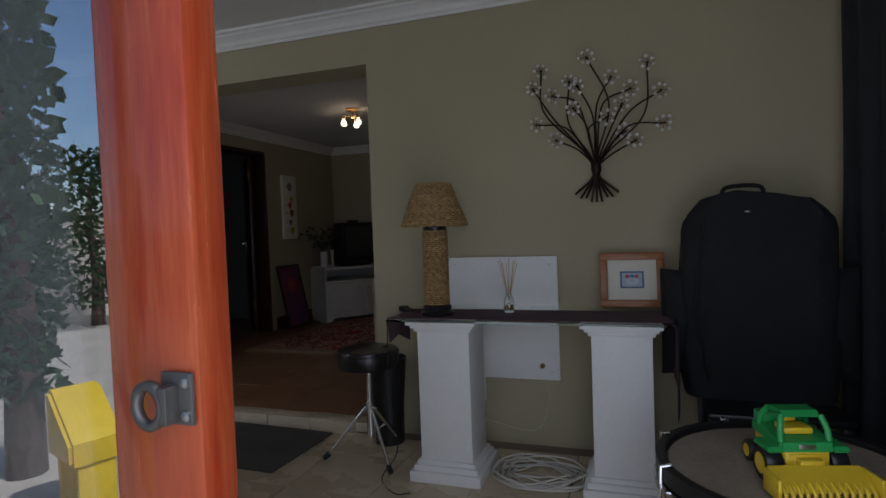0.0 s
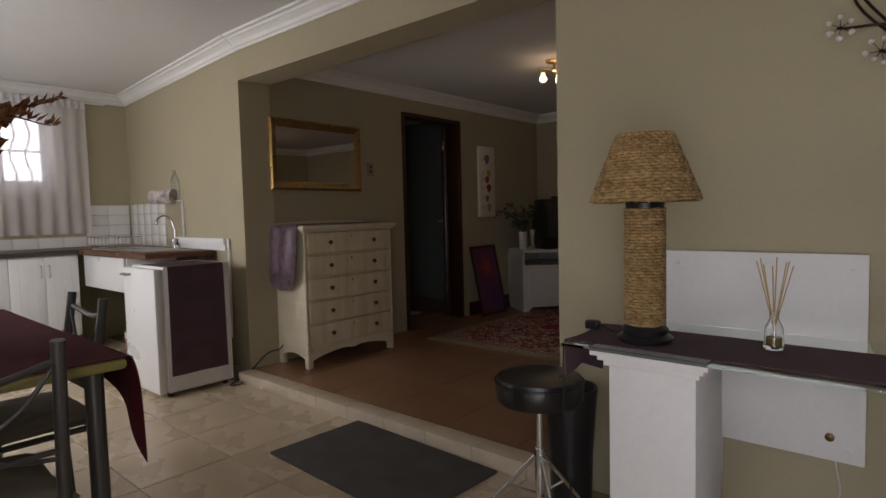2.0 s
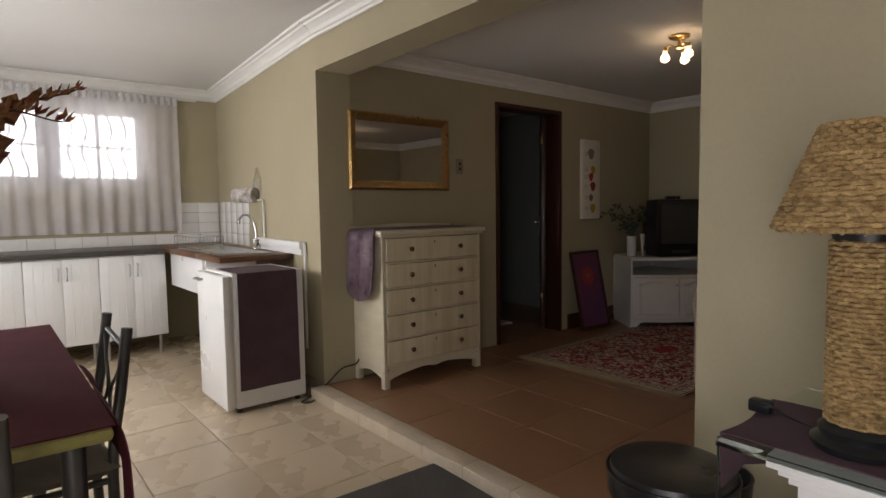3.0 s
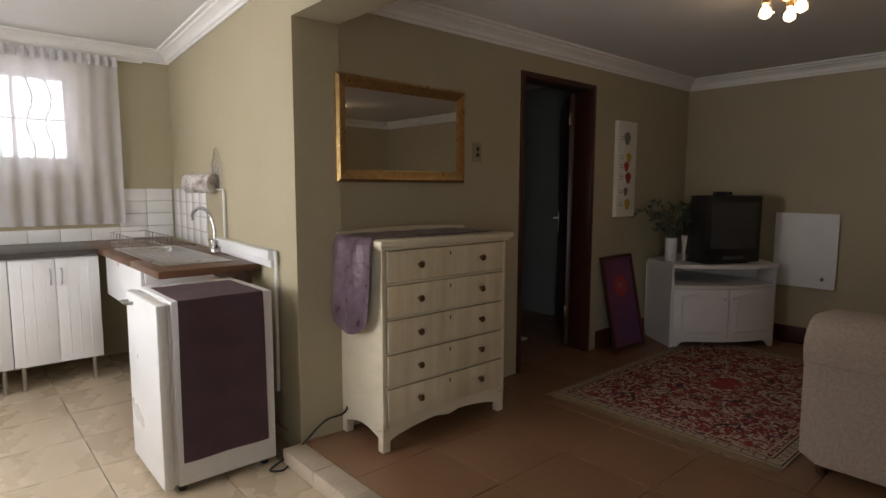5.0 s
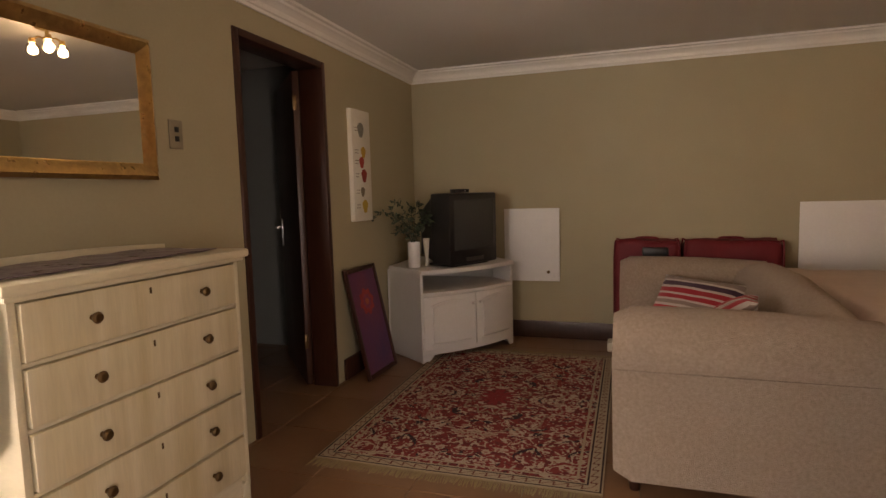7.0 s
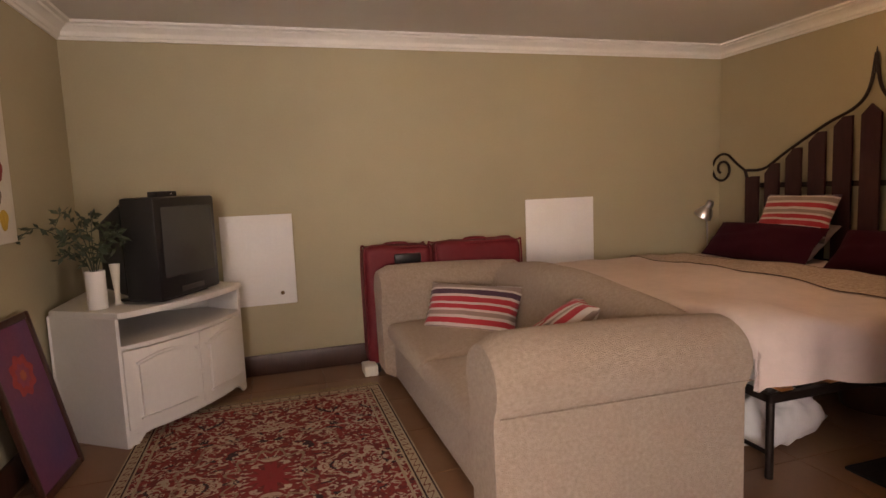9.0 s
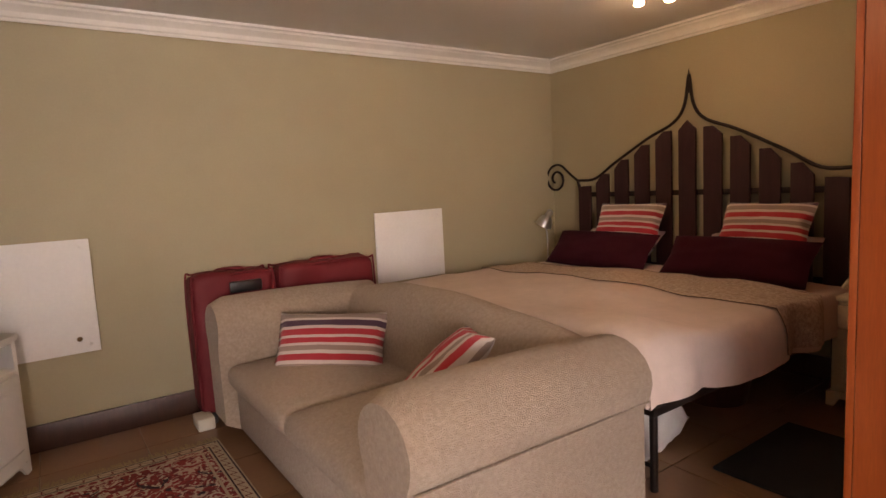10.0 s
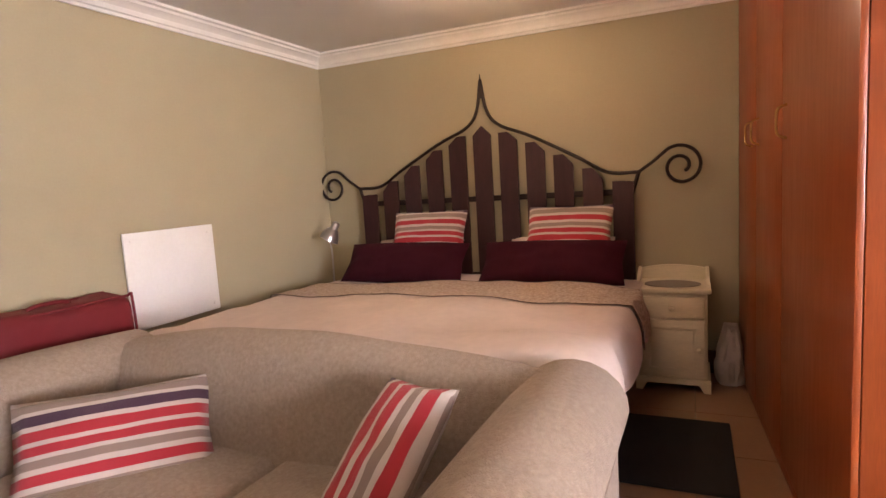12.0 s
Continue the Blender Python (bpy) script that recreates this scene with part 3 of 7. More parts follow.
def red_picture():
    t = thing("leaning_picture", "pink and violet picture in a dark frame leaning on the wall", "picture")
    t.matrix_world = pose(X_MIR + 0.17, 5.40, UP + 0.004, 0, -12, 0) @ pose(0, 0, 0, 0, 0, -4)
    Wd, H = 0.40, 0.74
    for d in ((0, 0.02, 0, 0.03, 0, H), (0, 0.02, Wd - 0.03, Wd, 0, H), (0, 0.02, 0.03, Wd - 0.03, 0, 0.03), (0, 0.02, 0.03, Wd - 0.03, H - 0.03, H)):
        boxpart("frame_bar", d, M_DARKWOOD, t, 0.004)
    boxpart("print", (0.004, 0.011, 0.03, Wd - 0.03, 0.03, H - 0.03), mat("violet_print", (0.16, 0.035, 0.075), 0.5, noise_scale=3, vary=0.2, color2=(0.085, 0.04, 0.12)), t, 0)
    for r, c in ((0.085, (0.40, 0.05, 0.04)), (0.05, (0.30, 0.06, 0.10)), (0.022, (0.45, 0.12, 0.05))):
        bm = bmesh.new()
        prism(bm, [(Wd / 2 + r * (1 + 0.12 * math.sin(8 * q)) * math.cos(q), 0.50 + r * (1 + 0.12 * math.sin(8 * q)) * math.sin(q)) for q in [2 * math.pi * k / 40 for k in range(40)]], 0, 0.011, 0.0118 + (0.09 - r) * 0.01)
        part("painted_rosette", bm, mat("rosette_paint", c, 0.6, vary=0.3, noise_scale=30), t)


red_picture()


def tv_stand():
    c = thing("tv_cabinet", "white corner cabinet with two arched doors and open shelf", "cabinet", (0, 0, -0.14 * UP))
    c.scale = (1, 1, 1.14)
    A, B, C, D_, E_ = (-3.55, 5.87), (-3.03, 6.57), (-3.22, 6.77), (-3.90, 6.77), (-3.90, 6.12)
    ux, uy = (B[0] - A[0]), (B[1] - A[1])
    L = math.hypot(ux, uy)
    ux, uy = ux / L, uy / L
    nx, ny = uy, -ux
    def front(s, out=0.0):
        bow = 0.075 * (1 - (2 * s - 1) ** 2) + out
        return (A[0] + ux * L * s + nx * bow, A[1] + uy * L * s + ny * bow)
    def slab(name, z0, z1, out, mat_=M_WHITE_MATT, inset=0.0, bev=0.004):
        bm = bmesh.new()
        prism(bm, [front(i / 14, out) for i in range(15)] + [C, D_, E_], 2, z0, z1, bev)
        return part(name, bm, mat_, c)
    slab("top", 0.715, 0.74, 0.02)
    slab("shelf", 0.575, 0.593, -0.005)
    slab("base", 0.20, 0.225, -0.005)
    def panel(name, p, q, z0, z1, th=0.018):
        bm = bmesh.new()
        d = Vector((q[0] - p[0], q[1] - p[1])).normalized()
        w = Vector((-d.y, d.x)) * th
        prism(bm, [p, q, (q[0] + w.x, q[1] + w.y), (p[0] + w.x, p[1] + w.y)], 2, z0, z1)
        return part(name, bm, M_WHITE_MATT, c)
    panel("side_panel", E_, A, UP, 0.715), panel("side_panel", B, C, UP, 0.715), panel("back_panel", C, D_, UP + 0.05, 0.715, -0.012)
    panel("back_panel", D_, E_, UP + 0.05, 0.715, -0.012)
    bm = bmesh.new()
    n = 20
    for i in range(n):
        s0, s1 = i / n, (i + 1) / n
        z0, z1 = [UP + 0.052 * min(1, 2.2 * math.sin(math.pi * s) ** 0.8) if 0.06 < s < 0.94 else UP for s in (s0, s1)]
        p, q, p2, q2 = front(s0), front(s1), front(s0, -0.018), front(s1, -0.018)
        vs = [bm.verts.new((*a_, z_)) for a_, z_ in ((p, z0), (q, z1), (q, 0.2), (p, 0.2), (p2, z0), (q2, z1), (q2, 0.2), (p2, 0.2))]
        for f in ((0, 1, 2, 3), (5, 4, 7, 6), (4, 5, 1, 0)):
            bm.faces.new([vs[k] for k in f])
    bmesh.ops.remove_doubles(bm, verts=bm.verts, dist=0.0005)
    part("plinth", bm, M_WHITE_MATT, c)
    for s0, s1, ks in ((0.02, 0.495, 0.46), (0.505, 0.98, 0.54)):
        def door_strip(o0, o1, fz0, fz1, a0, a1, m=14):
            bm = bmesh.new()
            ring = []
            for i in range(m + 1):
                s = a0 + (a1 - a0) * i / m
                p, q = front(s, o1), front(s, o0)
                ring.append([bm.verts.new((*p, fz0(s))), bm.verts.new((*p, fz1(s))), bm.verts.new((*q, fz1(s))), bm.verts.new((*q, fz0(s)))])
            for r0, r1 in zip(ring, ring[1:]):
                for k in range(4):
                    bm.faces.new((r0[k], r0[(k + 1) % 4], r1[(k + 1) % 4], r1[k]))
            bm.faces.new(ring[0][::-1]), bm.faces.new(ring[-1])
            return bm
        d = part("door", door_strip(-0.014, 0.004, lambda s: 0.228, lambda s: 0.57, s0, s1), M_WHITE_MATT, c)
        e0, e1 = s0 + 0.06, s1 - 0.06
        arch = lambda s: 0.50 + 0.028 * math.sin(math.pi * min(1, max(0, (s - e0) / (e1 - e0))))
        part("raised_panel", door_strip(0.0, 0.016, lambda s: 0.275, arch, e0 + 0.012, e1 - 0.012), M_WHITE_MATT, d)
        for z0_, z1_ in ((lambda s: 0.262, lambda s: 0.27), (lambda s: arch(s) + 0.006, lambda s: arch(s) + 0.014)):
            part("moulding", door_strip(0.0, 0.018, z0_, z1_, e0, e1), M_WHITE_MATT, d)
        k = front(ks, 0.004)
        bm = bmesh.new()
        lathe(bm, [(0.006, 0), (0.006, 0.01), (0.012, 0.015), (0.013, 0.022), (0.008, 0.028)], (0, 0, 0), 14)
        bmesh.ops.transform(bm, matrix=pose(k[0], k[1], 0.505, 90, 0, math.degrees(math.atan2(uy, ux))), verts=bm.verts)
        part("knob", bm, M_WHITE_MATT, d)


tv_stand()


def television():
    t = thing("television", "old black tube television on the white cabinet", "television", (-3.33, 6.27, 0.825), 62)
    t.scale = (0.95, 1.0, 1.08)
    # local x along the front, local -y towards the viewer
    boxpart("front_case", (-0.27, 0.27, -0.10, 0.10, 0.012, 0.50), M_BLACK, t, 0.016)
    bm = bmesh.new()
    f0 = [(-0.255, 0.10, 0.03), (0.255, 0.10, 0.03), (0.255, 0.10, 0.485), (-0.255, 0.10, 0.485)]
    f1 = [(-0.16, 0.33, 0.06), (0.16, 0.33, 0.06), (0.16, 0.33, 0.38), (-0.16, 0.33, 0.38)]
    a_, b_ = [bm.verts.new(p) for p in f0], [bm.verts.new(p) for p in f1]
    for i in range(4):
        bm.faces.new((a_[i], a_[(i + 1) % 4], b_[(i + 1) % 4], b_[i]))
    bm.faces.new(b_), bm.faces.new(a_[::-1])
    bmesh.ops.bevel(bm, geom=bm.edges[:], offset=0.015, segments=2, affect="EDGES")
    part("rear_case", bm, M_BLACK, t)
    bm = bmesh.new()
    sheet(bm, lambda u, v: (-0.222 + 0.444 * u, -0.101 - 0.014 * (1 - (2 * u - 1) ** 2) * (1 - (2 * v - 1) ** 2) - 0.002, 0.115 + 0.335 * v), 16, 14, 0.0)
    part("screen", bm, M_TVSCREEN, t, "dark grey curved glass screen")
    boxpart("control_strip", (-0.10, 0.10, -0.106, -0.10, 0.035, 0.06), M_GREYSTEEL, t, 0.002)
    boxpart("foot", (-0.2, 0.2, -0.06, 0.2, 0, 0.014), M_BLACK, t, 0.003)
    s = thing("small_decoder", "small black decoder lying on the television", "decoder", (-3.36, 6.26, 1.366), 45)
    boxpart("case", (-0.06, 0.06, -0.04, 0.04, 0, 0.028), M_BLACK, s, 0.004)
    boxpart("light", (0.02, 0.03, -0.0415, -0.04, 0.01, 0.016), M_STEEL, s, 0)


television()


def plant():
    v = thing("flower_vase", "white cylindrical vase with grey green leafy stems", "vase", (-3.66, 6.05, 0.824))
    lathepart("vase", [(0.042, 0), (0.044, 0.005), (0.046, 0.19), (0.042, 0.19), (0.040, 0.02), (0.005, 0.015)], (0, 0, 0), M_CERAM, v)
    rnd = random.Random(4)
    bm, lf = bmesh.new(), bmesh.new()
    for k in range(12):
        a = k * 6.283 / 12 + rnd.uniform(-0.25, 0.25)
        spread, h = rnd.uniform(0.08, 0.23), rnd.uniform(0.16, 0.40)
        pts = smooth_path([(0, 0, 0.1), (0.25 * spread * math.cos(a), 0.25 * spread * math.sin(a), 0.12 + h * 0.55), (spread * math.cos(a), spread * math.sin(a), 0.12 + h), (spread * 1.45 * math.cos(a), spread * 1.45 * math.sin(a), 0.10 + h * 0.9)], 5)
        tube(bm, pts, 0.0022, 5)
        for p in pts[5:]:
            for s in range(2):
                d = Vector((rnd.uniform(-1, 1), rnd.uniform(-1, 1), rnd.uniform(-0.7, 0.7))).normalized()
                q = d.orthogonal().normalized()
                ln, w = rnd.uniform(0.035, 0.065), rnd.uniform(0.006, 0.012)
                vs = [lf.verts.new(p), lf.verts.new(p + d * ln * 0.5 + q * w), lf.verts.new(p + d * ln), lf.verts.new(p + d * ln * 0.5 - q * w)]
                lf.faces.new(vs)
    tagged(part("stem", bm, M_LEAF, v), kind="stuff")
    tagged(part("foliage", lf, M_LEAF, v), kind="stuff")
    f = thing("reed_flute", "small pale flared vase beside the television", "vase", (-3.59, 6.13, 0.824))
    lathepart("body", [(0.022, 0), (0.012, 0.02), (0.014, 0.08), (0.026, 0.21), (0.023, 0.21), (0.01, 0.08), (0.003, 0.05)], (0, 0, 0), M_PAPER, f)


plant()


def heater(name_label, axis, a0, a1, wall, sgn, z0, z1, dial=True):
    t = thing("panel_heater", name_label, "heater")
    d = sorted((wall + sgn * 0.018, wall + sgn * 0.030))
    boxpart("panel", (a0, a1, d[0], d[1], z0, z1), M_WHITE_MATT, t, 0.002)
    for x in (a0 + 0.04, a1 - 0.04):
        for z in (z0 + 0.04, z1 - 0.04):
            bm = bmesh.new()
            lathe(bm, [(0.009, 0), (0.009, 0.031), (0.006, 0.033)], (0, 0, 0), 12)
            bmesh.ops.transform(bm, matrix=pose(x, wall, z, 90 if sgn < 0 else -90, 0, 0), verts=bm.verts)
            part("wall_spacer", bm, M_WHITE_MATT, t)
    if dial:
        bm = bmesh.new()
        lathe(bm, [(0.013, 0), (0.013, 0.006), (0.009, 0.008)], (0, 0, 0), 16)
        bmesh.ops.transform(bm, matrix=pose(a1 - 0.09, wall + sgn * 0.03, z0 + 0.075, 90, 0, 0), verts=bm.verts)
        part("switch", bm, M_BRASS, t)


heater("flat white wall panel heater beside the television", 0, -3.13, -2.68, Y_TV, -1, 0.627, 1.223)
heater("flat white wall panel heater behind the sofa", 0, -0.99, -0.42, Y_TV, -1, 0.74, 1.235, False)
heater("flat white wall panel heater behind the glass console", 0, -0.95, -0.353, W_ART, -1, 0.435, 1.085)


def rug():
    t = thing("persian_rug", "red persian style rug with cream border and fringe", "rug", (0, 0, UP + 0.002))
    X0, X1, Y0, Y1 = -3.53, -2.24, 4.36, 6.28
    m = mat("rug_field", (0.34, 0.040, 0.036), 0.95, noise_scale=3, vary=0.25, bump=0.3, bump_scale=300)
    n, l = m.node_tree.nodes, m.node_tree.links
    hsv = [x for x in n if x.type == "HUE_SAT"][0]
    base = hsv.inputs["Color"].links[0].from_socket
    tc = [x for x in n if x.type == "TEX_COORD"][0]
    sep = n.new("ShaderNodeSeparateXYZ")
    l.new(tc.outputs["Object"], sep.inputs[0])
    def math_(op, a_, b_=None):
        k = n.new("ShaderNodeMath")
        k.operation = op
        for i, v in enumerate((a_, b_)):
            if v is None:
                continue
            if isinstance(v, (int, float)):
                k.inputs[i].default_value = v
            else:
                l.new(v, k.inputs[i])
        return k.outputs[0]
    ax = math_("ABSOLUTE", math_("SUBTRACT", sep.outputs[0], (X0 + X1) / 2))
    ay = math_("ABSOLUTE", math_("SUBTRACT", sep.outputs[1], (Y0 + Y1) / 2))
    sym = n.new("ShaderNodeCombineXYZ")
    l.new(ax, sym.inputs[0]), l.new(ay, sym.inputs[1])
    def motif(scale, lo, hi, color, prev, kind="VORONOI", detail=0.0):
        x = n.new("ShaderNodeTexNoise")
        x.inputs["Scale"].default_value, x.inputs["Detail"].default_value = scale, detail
        x.inputs["Distortion"].default_value = 1.6
        l.new(sym.outputs[0], x.inputs["Vector"])
        band = math_("MULTIPLY", math_("GREATER_THAN", x.outputs[0], lo), math_("LESS_THAN", x.outputs[0], hi))
        k = n.new("ShaderNodeMix")
        k.data_type = "RGBA"
        k.inputs[7].default_value = (*color, 1)
        l.new(band, k.inputs[0]), l.new(prev, k.inputs[6])
        return k.outputs[2]
    c = motif(13, 0.54, 0.66, (0.58, 0.44, 0.33), base)
    c = motif(11, 0.66, 0.9, (0.05, 0.018, 0.025), c)
    c = motif(26, 0.60, 0.9, (0.60, 0.46, 0.35), c)
    c = motif(22, 0.1, 0.38, (0.20, 0.026, 0.026), c)
    # medallion and borders, as distances from the middle and from the edges
    r = math_("SQRT", math_("ADD", math_("POWER", math_("DIVIDE", ax, 0.40), 2), math_("POWER", math_("DIVIDE", ay, 0.52), 2)))
    ang = math_("ARCTAN2", ay, ax)
    lob = math_("ADD", r, math_("MULTIPLY", math_("SINE", math_("MULTIPLY", ang, 12)), 0.06))
    edge = math_("MINIMUM", math_("SUBTRACT", (X1 - X0) / 2, ax), math_("SUBTRACT", (Y1 - Y0) / 2, ay))
    def ring(val, lo, hi, color, prev, amount=1.0):
        k = n.new("ShaderNodeMix")
        k.data_type = "RGBA"
        k.inputs[7].default_value = (*color, 1)
        l.new(math_("MULTIPLY", math_("MULTIPLY", math_("GREATER_THAN", val, lo), math_("LESS_THAN", val, hi)), amount), k.inputs[0])
        l.new(prev, k.inputs[6])
        return k.outputs[2]
    c = ring(lob, 0.96, 1.0, (0.40, 0.28, 0.2), c, 0.6)
    c = ring(lob, 0.42, 0.46, (0.36, 0.24, 0.16), c)
    c = ring(lob, 0.0, 0.20, (0.36, 0.03, 0.035), c)
    c = ring(edge, 0.10, 0.112, (0.52, 0.40, 0.28), c)
    c = ring(edge, -1, 0.075, (0.52, 0.41, 0.29), c)
    c = ring(edge, 0.058, 0.066, (0.05, 0.02, 0.02), c)
    c = ring(edge, 0.006, 0.014, (0.06, 0.03, 0.025), c)
    wob = math_("SINE", math_("MULTIPLY", math_("ADD", ax, ay), 110))
    c = ring(math_("ADD", math_("MULTIPLY", wob, 0.012), edge), 0.034, 0.042, (0.20, 0.06, 0.04), c)
    l.new(c, hsv.inputs["Color"])
    bm = bmesh.new()
    sheet(bm, lambda u, v: (X0 + (X1 - X0) * u, Y0 + (Y1 - Y0) * v, 0.008 + 0.0015 * noise.noise((u * 4, v * 6, 0))), 20, 30, 0.008)
    part("rug_field", bm, m, t, smooth=80)
    rnd = random.Random(8)
    for y, s, name in ((Y0, -1, "fringe"), (Y1, 1, "fringe")):
        bm = bmesh.new()
        for k in range(240):
            x = X0 + (X1 - X0) * (k + 0.5) / 240
            dx, ln = rnd.uniform(-0.012, 0.012), rnd.uniform(0.045, 0.075)
            tube(bm, [(x, y, 0.005), (x + dx * 0.4, y + s * ln * 0.5, 0.004), (x + dx, y + s * ln, 0.002)], 0.0018, 4)
        part(name, bm, M_FRINGE, t)


rug()


def sofa():
    t = thing("sofa", "beige chenille two seat sofa with rounded arms", "sofa", (0, 0, UP))
    def arm(y0, outward):
        """Scroll arm that runs back along x; outward is the side to which it bulges."""
        bm = bmesh.new()
        prof = []
        w = 0.27
        for k in range(13):
            a_ = math.pi * (-0.12 + 1.24 * k / 12)
            prof.append((w / 2 + (w / 2 + 0.02) * math.cos(a_), 0.60 + 0.135 * math.sin(a_)))
        prof = [(w - 0.015, 0.05), (w - 0.015, 0.50)] + prof + [(0.012, 0.50), (0.012, 0.05)]
        n = 14
        rings = []
        for i in range(n + 1):
            s = i / n
            x = -2.20 + 0.92 * s
            k = 1 - 0.10 * (max(0, 0.08 - s) / 0.08) ** 2
            lift = -0.03 * s + 0.012 * math.sin(s * 3)
            rings.append([bm.verts.new((x - 0.02 * (0.5 - abs(z - 0.4)) * (i == 0), y0 + (w / 2 + (p - w / 2) * k if outward > 0 else w / 2 - (p - w / 2) * k), (z - 0.4) * k + 0.4 + (lift if z > 0.3 else 0))) for p, z in prof])
        m = len(prof)
        for r0, r1 in zip(rings, rings[1:]):
            for k in range(m):
                bm.faces.new((r0[k], r0[(k + 1) % m], r1[(k + 1) % m], r1[k]))
        bm.faces.new(rings[0]), bm.faces.new(rings[-1][::-1])
        ob = part("arm", bm, M_SOFA, t, smooth=50)
        return ob
    arm(4.40, -1)
    arm(6.22, 1)
    tubepart("seam", [(-2.195, 4.402, 0.505), (-1.27, 4.402, 0.50)], 0.004, M_SOFA, t, 6)
    bm = bmesh.new()
    bx(bm, -2.14, -1.27, 4.60, 6.24, 0.05, 0.30, 0.02)
    part("base", bm, M_SOFA, t)
    bm = bmesh.new()
    n, k2 = 34, 12
    rings = []
    for i in range(n + 1):
        s = i / n
        y = 4.52 + 1.86 * s
        hump = 0.60 + 0.17 * max(0.0, math.sin(math.pi * (0.12 + 0.76 * s))) ** 0.8
        hump += 0.01 * noise.noise((s * 5, 0, 0))
        prof = [(-1.60, 0.28), (-1.56, 0.40), (-1.50, hump - 0.12), (-1.47, hump - 0.05), (-1.42, hump - 0.01), (-1.36, hump), (-1.31, hump - 0.02), (-1.275, hump - 0.08), (-1.26, hump - 0.16), (-1.25, 0.05), (-1.35, 0.05)]
        rings.append([bm.verts.new((x, y, z)) for x, z in prof])
    m = len(rings[0])
    for r0, r1 in zip(rings, rings[1:]):
        for k in range(m):
            bm.faces.new((r0[k], r0[(k + 1) % m], r1[(k + 1) % m], r1[k]))
    bm.faces.new(rings[0]), bm.faces.new(rings[-1][::-1])
    part("back", bm, M_SOFA, t, smooth=60)
    for y0, y1 in ((4.655, 5.415), (5.42, 6.235)):
        bm = bmesh.new()
        bx(bm, -2.185, -1.50, y0, y1, 0.29, 0.40, 0.045, 4)
        bmesh.ops.subdivide_edges(bm, edges=[e for e in bm.edges if e.calc_length() > 0.3], cuts=8, use_grid_fill=True)
        for v in bm.verts:
            if v.co.z > 0.36:
                u, w_ = (v.co.x + 1.84) / 0.36, (v.co.y - (y0 + y1) / 2) / 0.41
                v.co.z += 0.035 * max(0, 1 - u * u) * max(0, 1 - w_ * w_)
        part("seat_cushion", bm, M_SOFA, t, smooth=60)
    for x in (-2.12, -1.32):
        for y in (4.46, 6.42):
            lathepart("foot", [(0.02, 0), (0.028, 0.05)], (x, y, 0), M_DARKWOOD, t, 12)


sofa()
RED_, PALE_, PLUM_, GREY_ = (0.37, 0.018, 0.028), (0.50, 0.43, 0.385), (0.055, 0.022, 0.045), (0.24, 0.18, 0.15)
STRIPE = [(0.10, RED_), (0.15, PALE_), (0.27, RED_), (0.33, PALE_), (0.45, PLUM_), (0.50, PALE_), (0.62, GREY_), (0.68, PALE_), (0.80, RED_), (0.86, PALE_), (0.95, GREY_), (1.0, PALE_)]
M_STRIPE = stripes_mat("striped_cushion_cloth", STRIPE, 0.27, 1)


def cushion(label, w, d, h, m, material, name="cushion", group="striped cushions"):
    bm = bmesh.new()
    pillow(bm, w, d, h, wrinkle=0.012)
    ob = part(name, bm, material, smooth=80)
    ob.matrix_world = m
    return tagged(ob, label, "cushion", group)


cushion("red grey and white striped cushion on the sofa seat", 0.56, 0.36, 0.15, Matrix.Translation((-1.77, 5.86, 0.64)) @ look((0, 0, 0), (0.54, 0.62, -0.55)).to_3x3().to_4x4() @ pose(0, 0, 0, 0, 0, -1), M_STRIPE)
ALONG = Vector((0.77, -0.15, 0.61)).normalized()
FACE = Vector((-0.60, 0.12, 0.78))
FACE = (FACE - ALONG * FACE.dot(ALONG)).normalized()
SIDE = FACE.cross(ALONG)
LEAN = Matrix((ALONG, SIDE, FACE)).transposed().to_4x4()
cushion("red grey and white striped cushion propped on the sofa arm", 0.46, 0.22, 0.13, Matrix.Translation((-1.79, 4.89, 0.73)) @ LEAN, M_STRIPE)


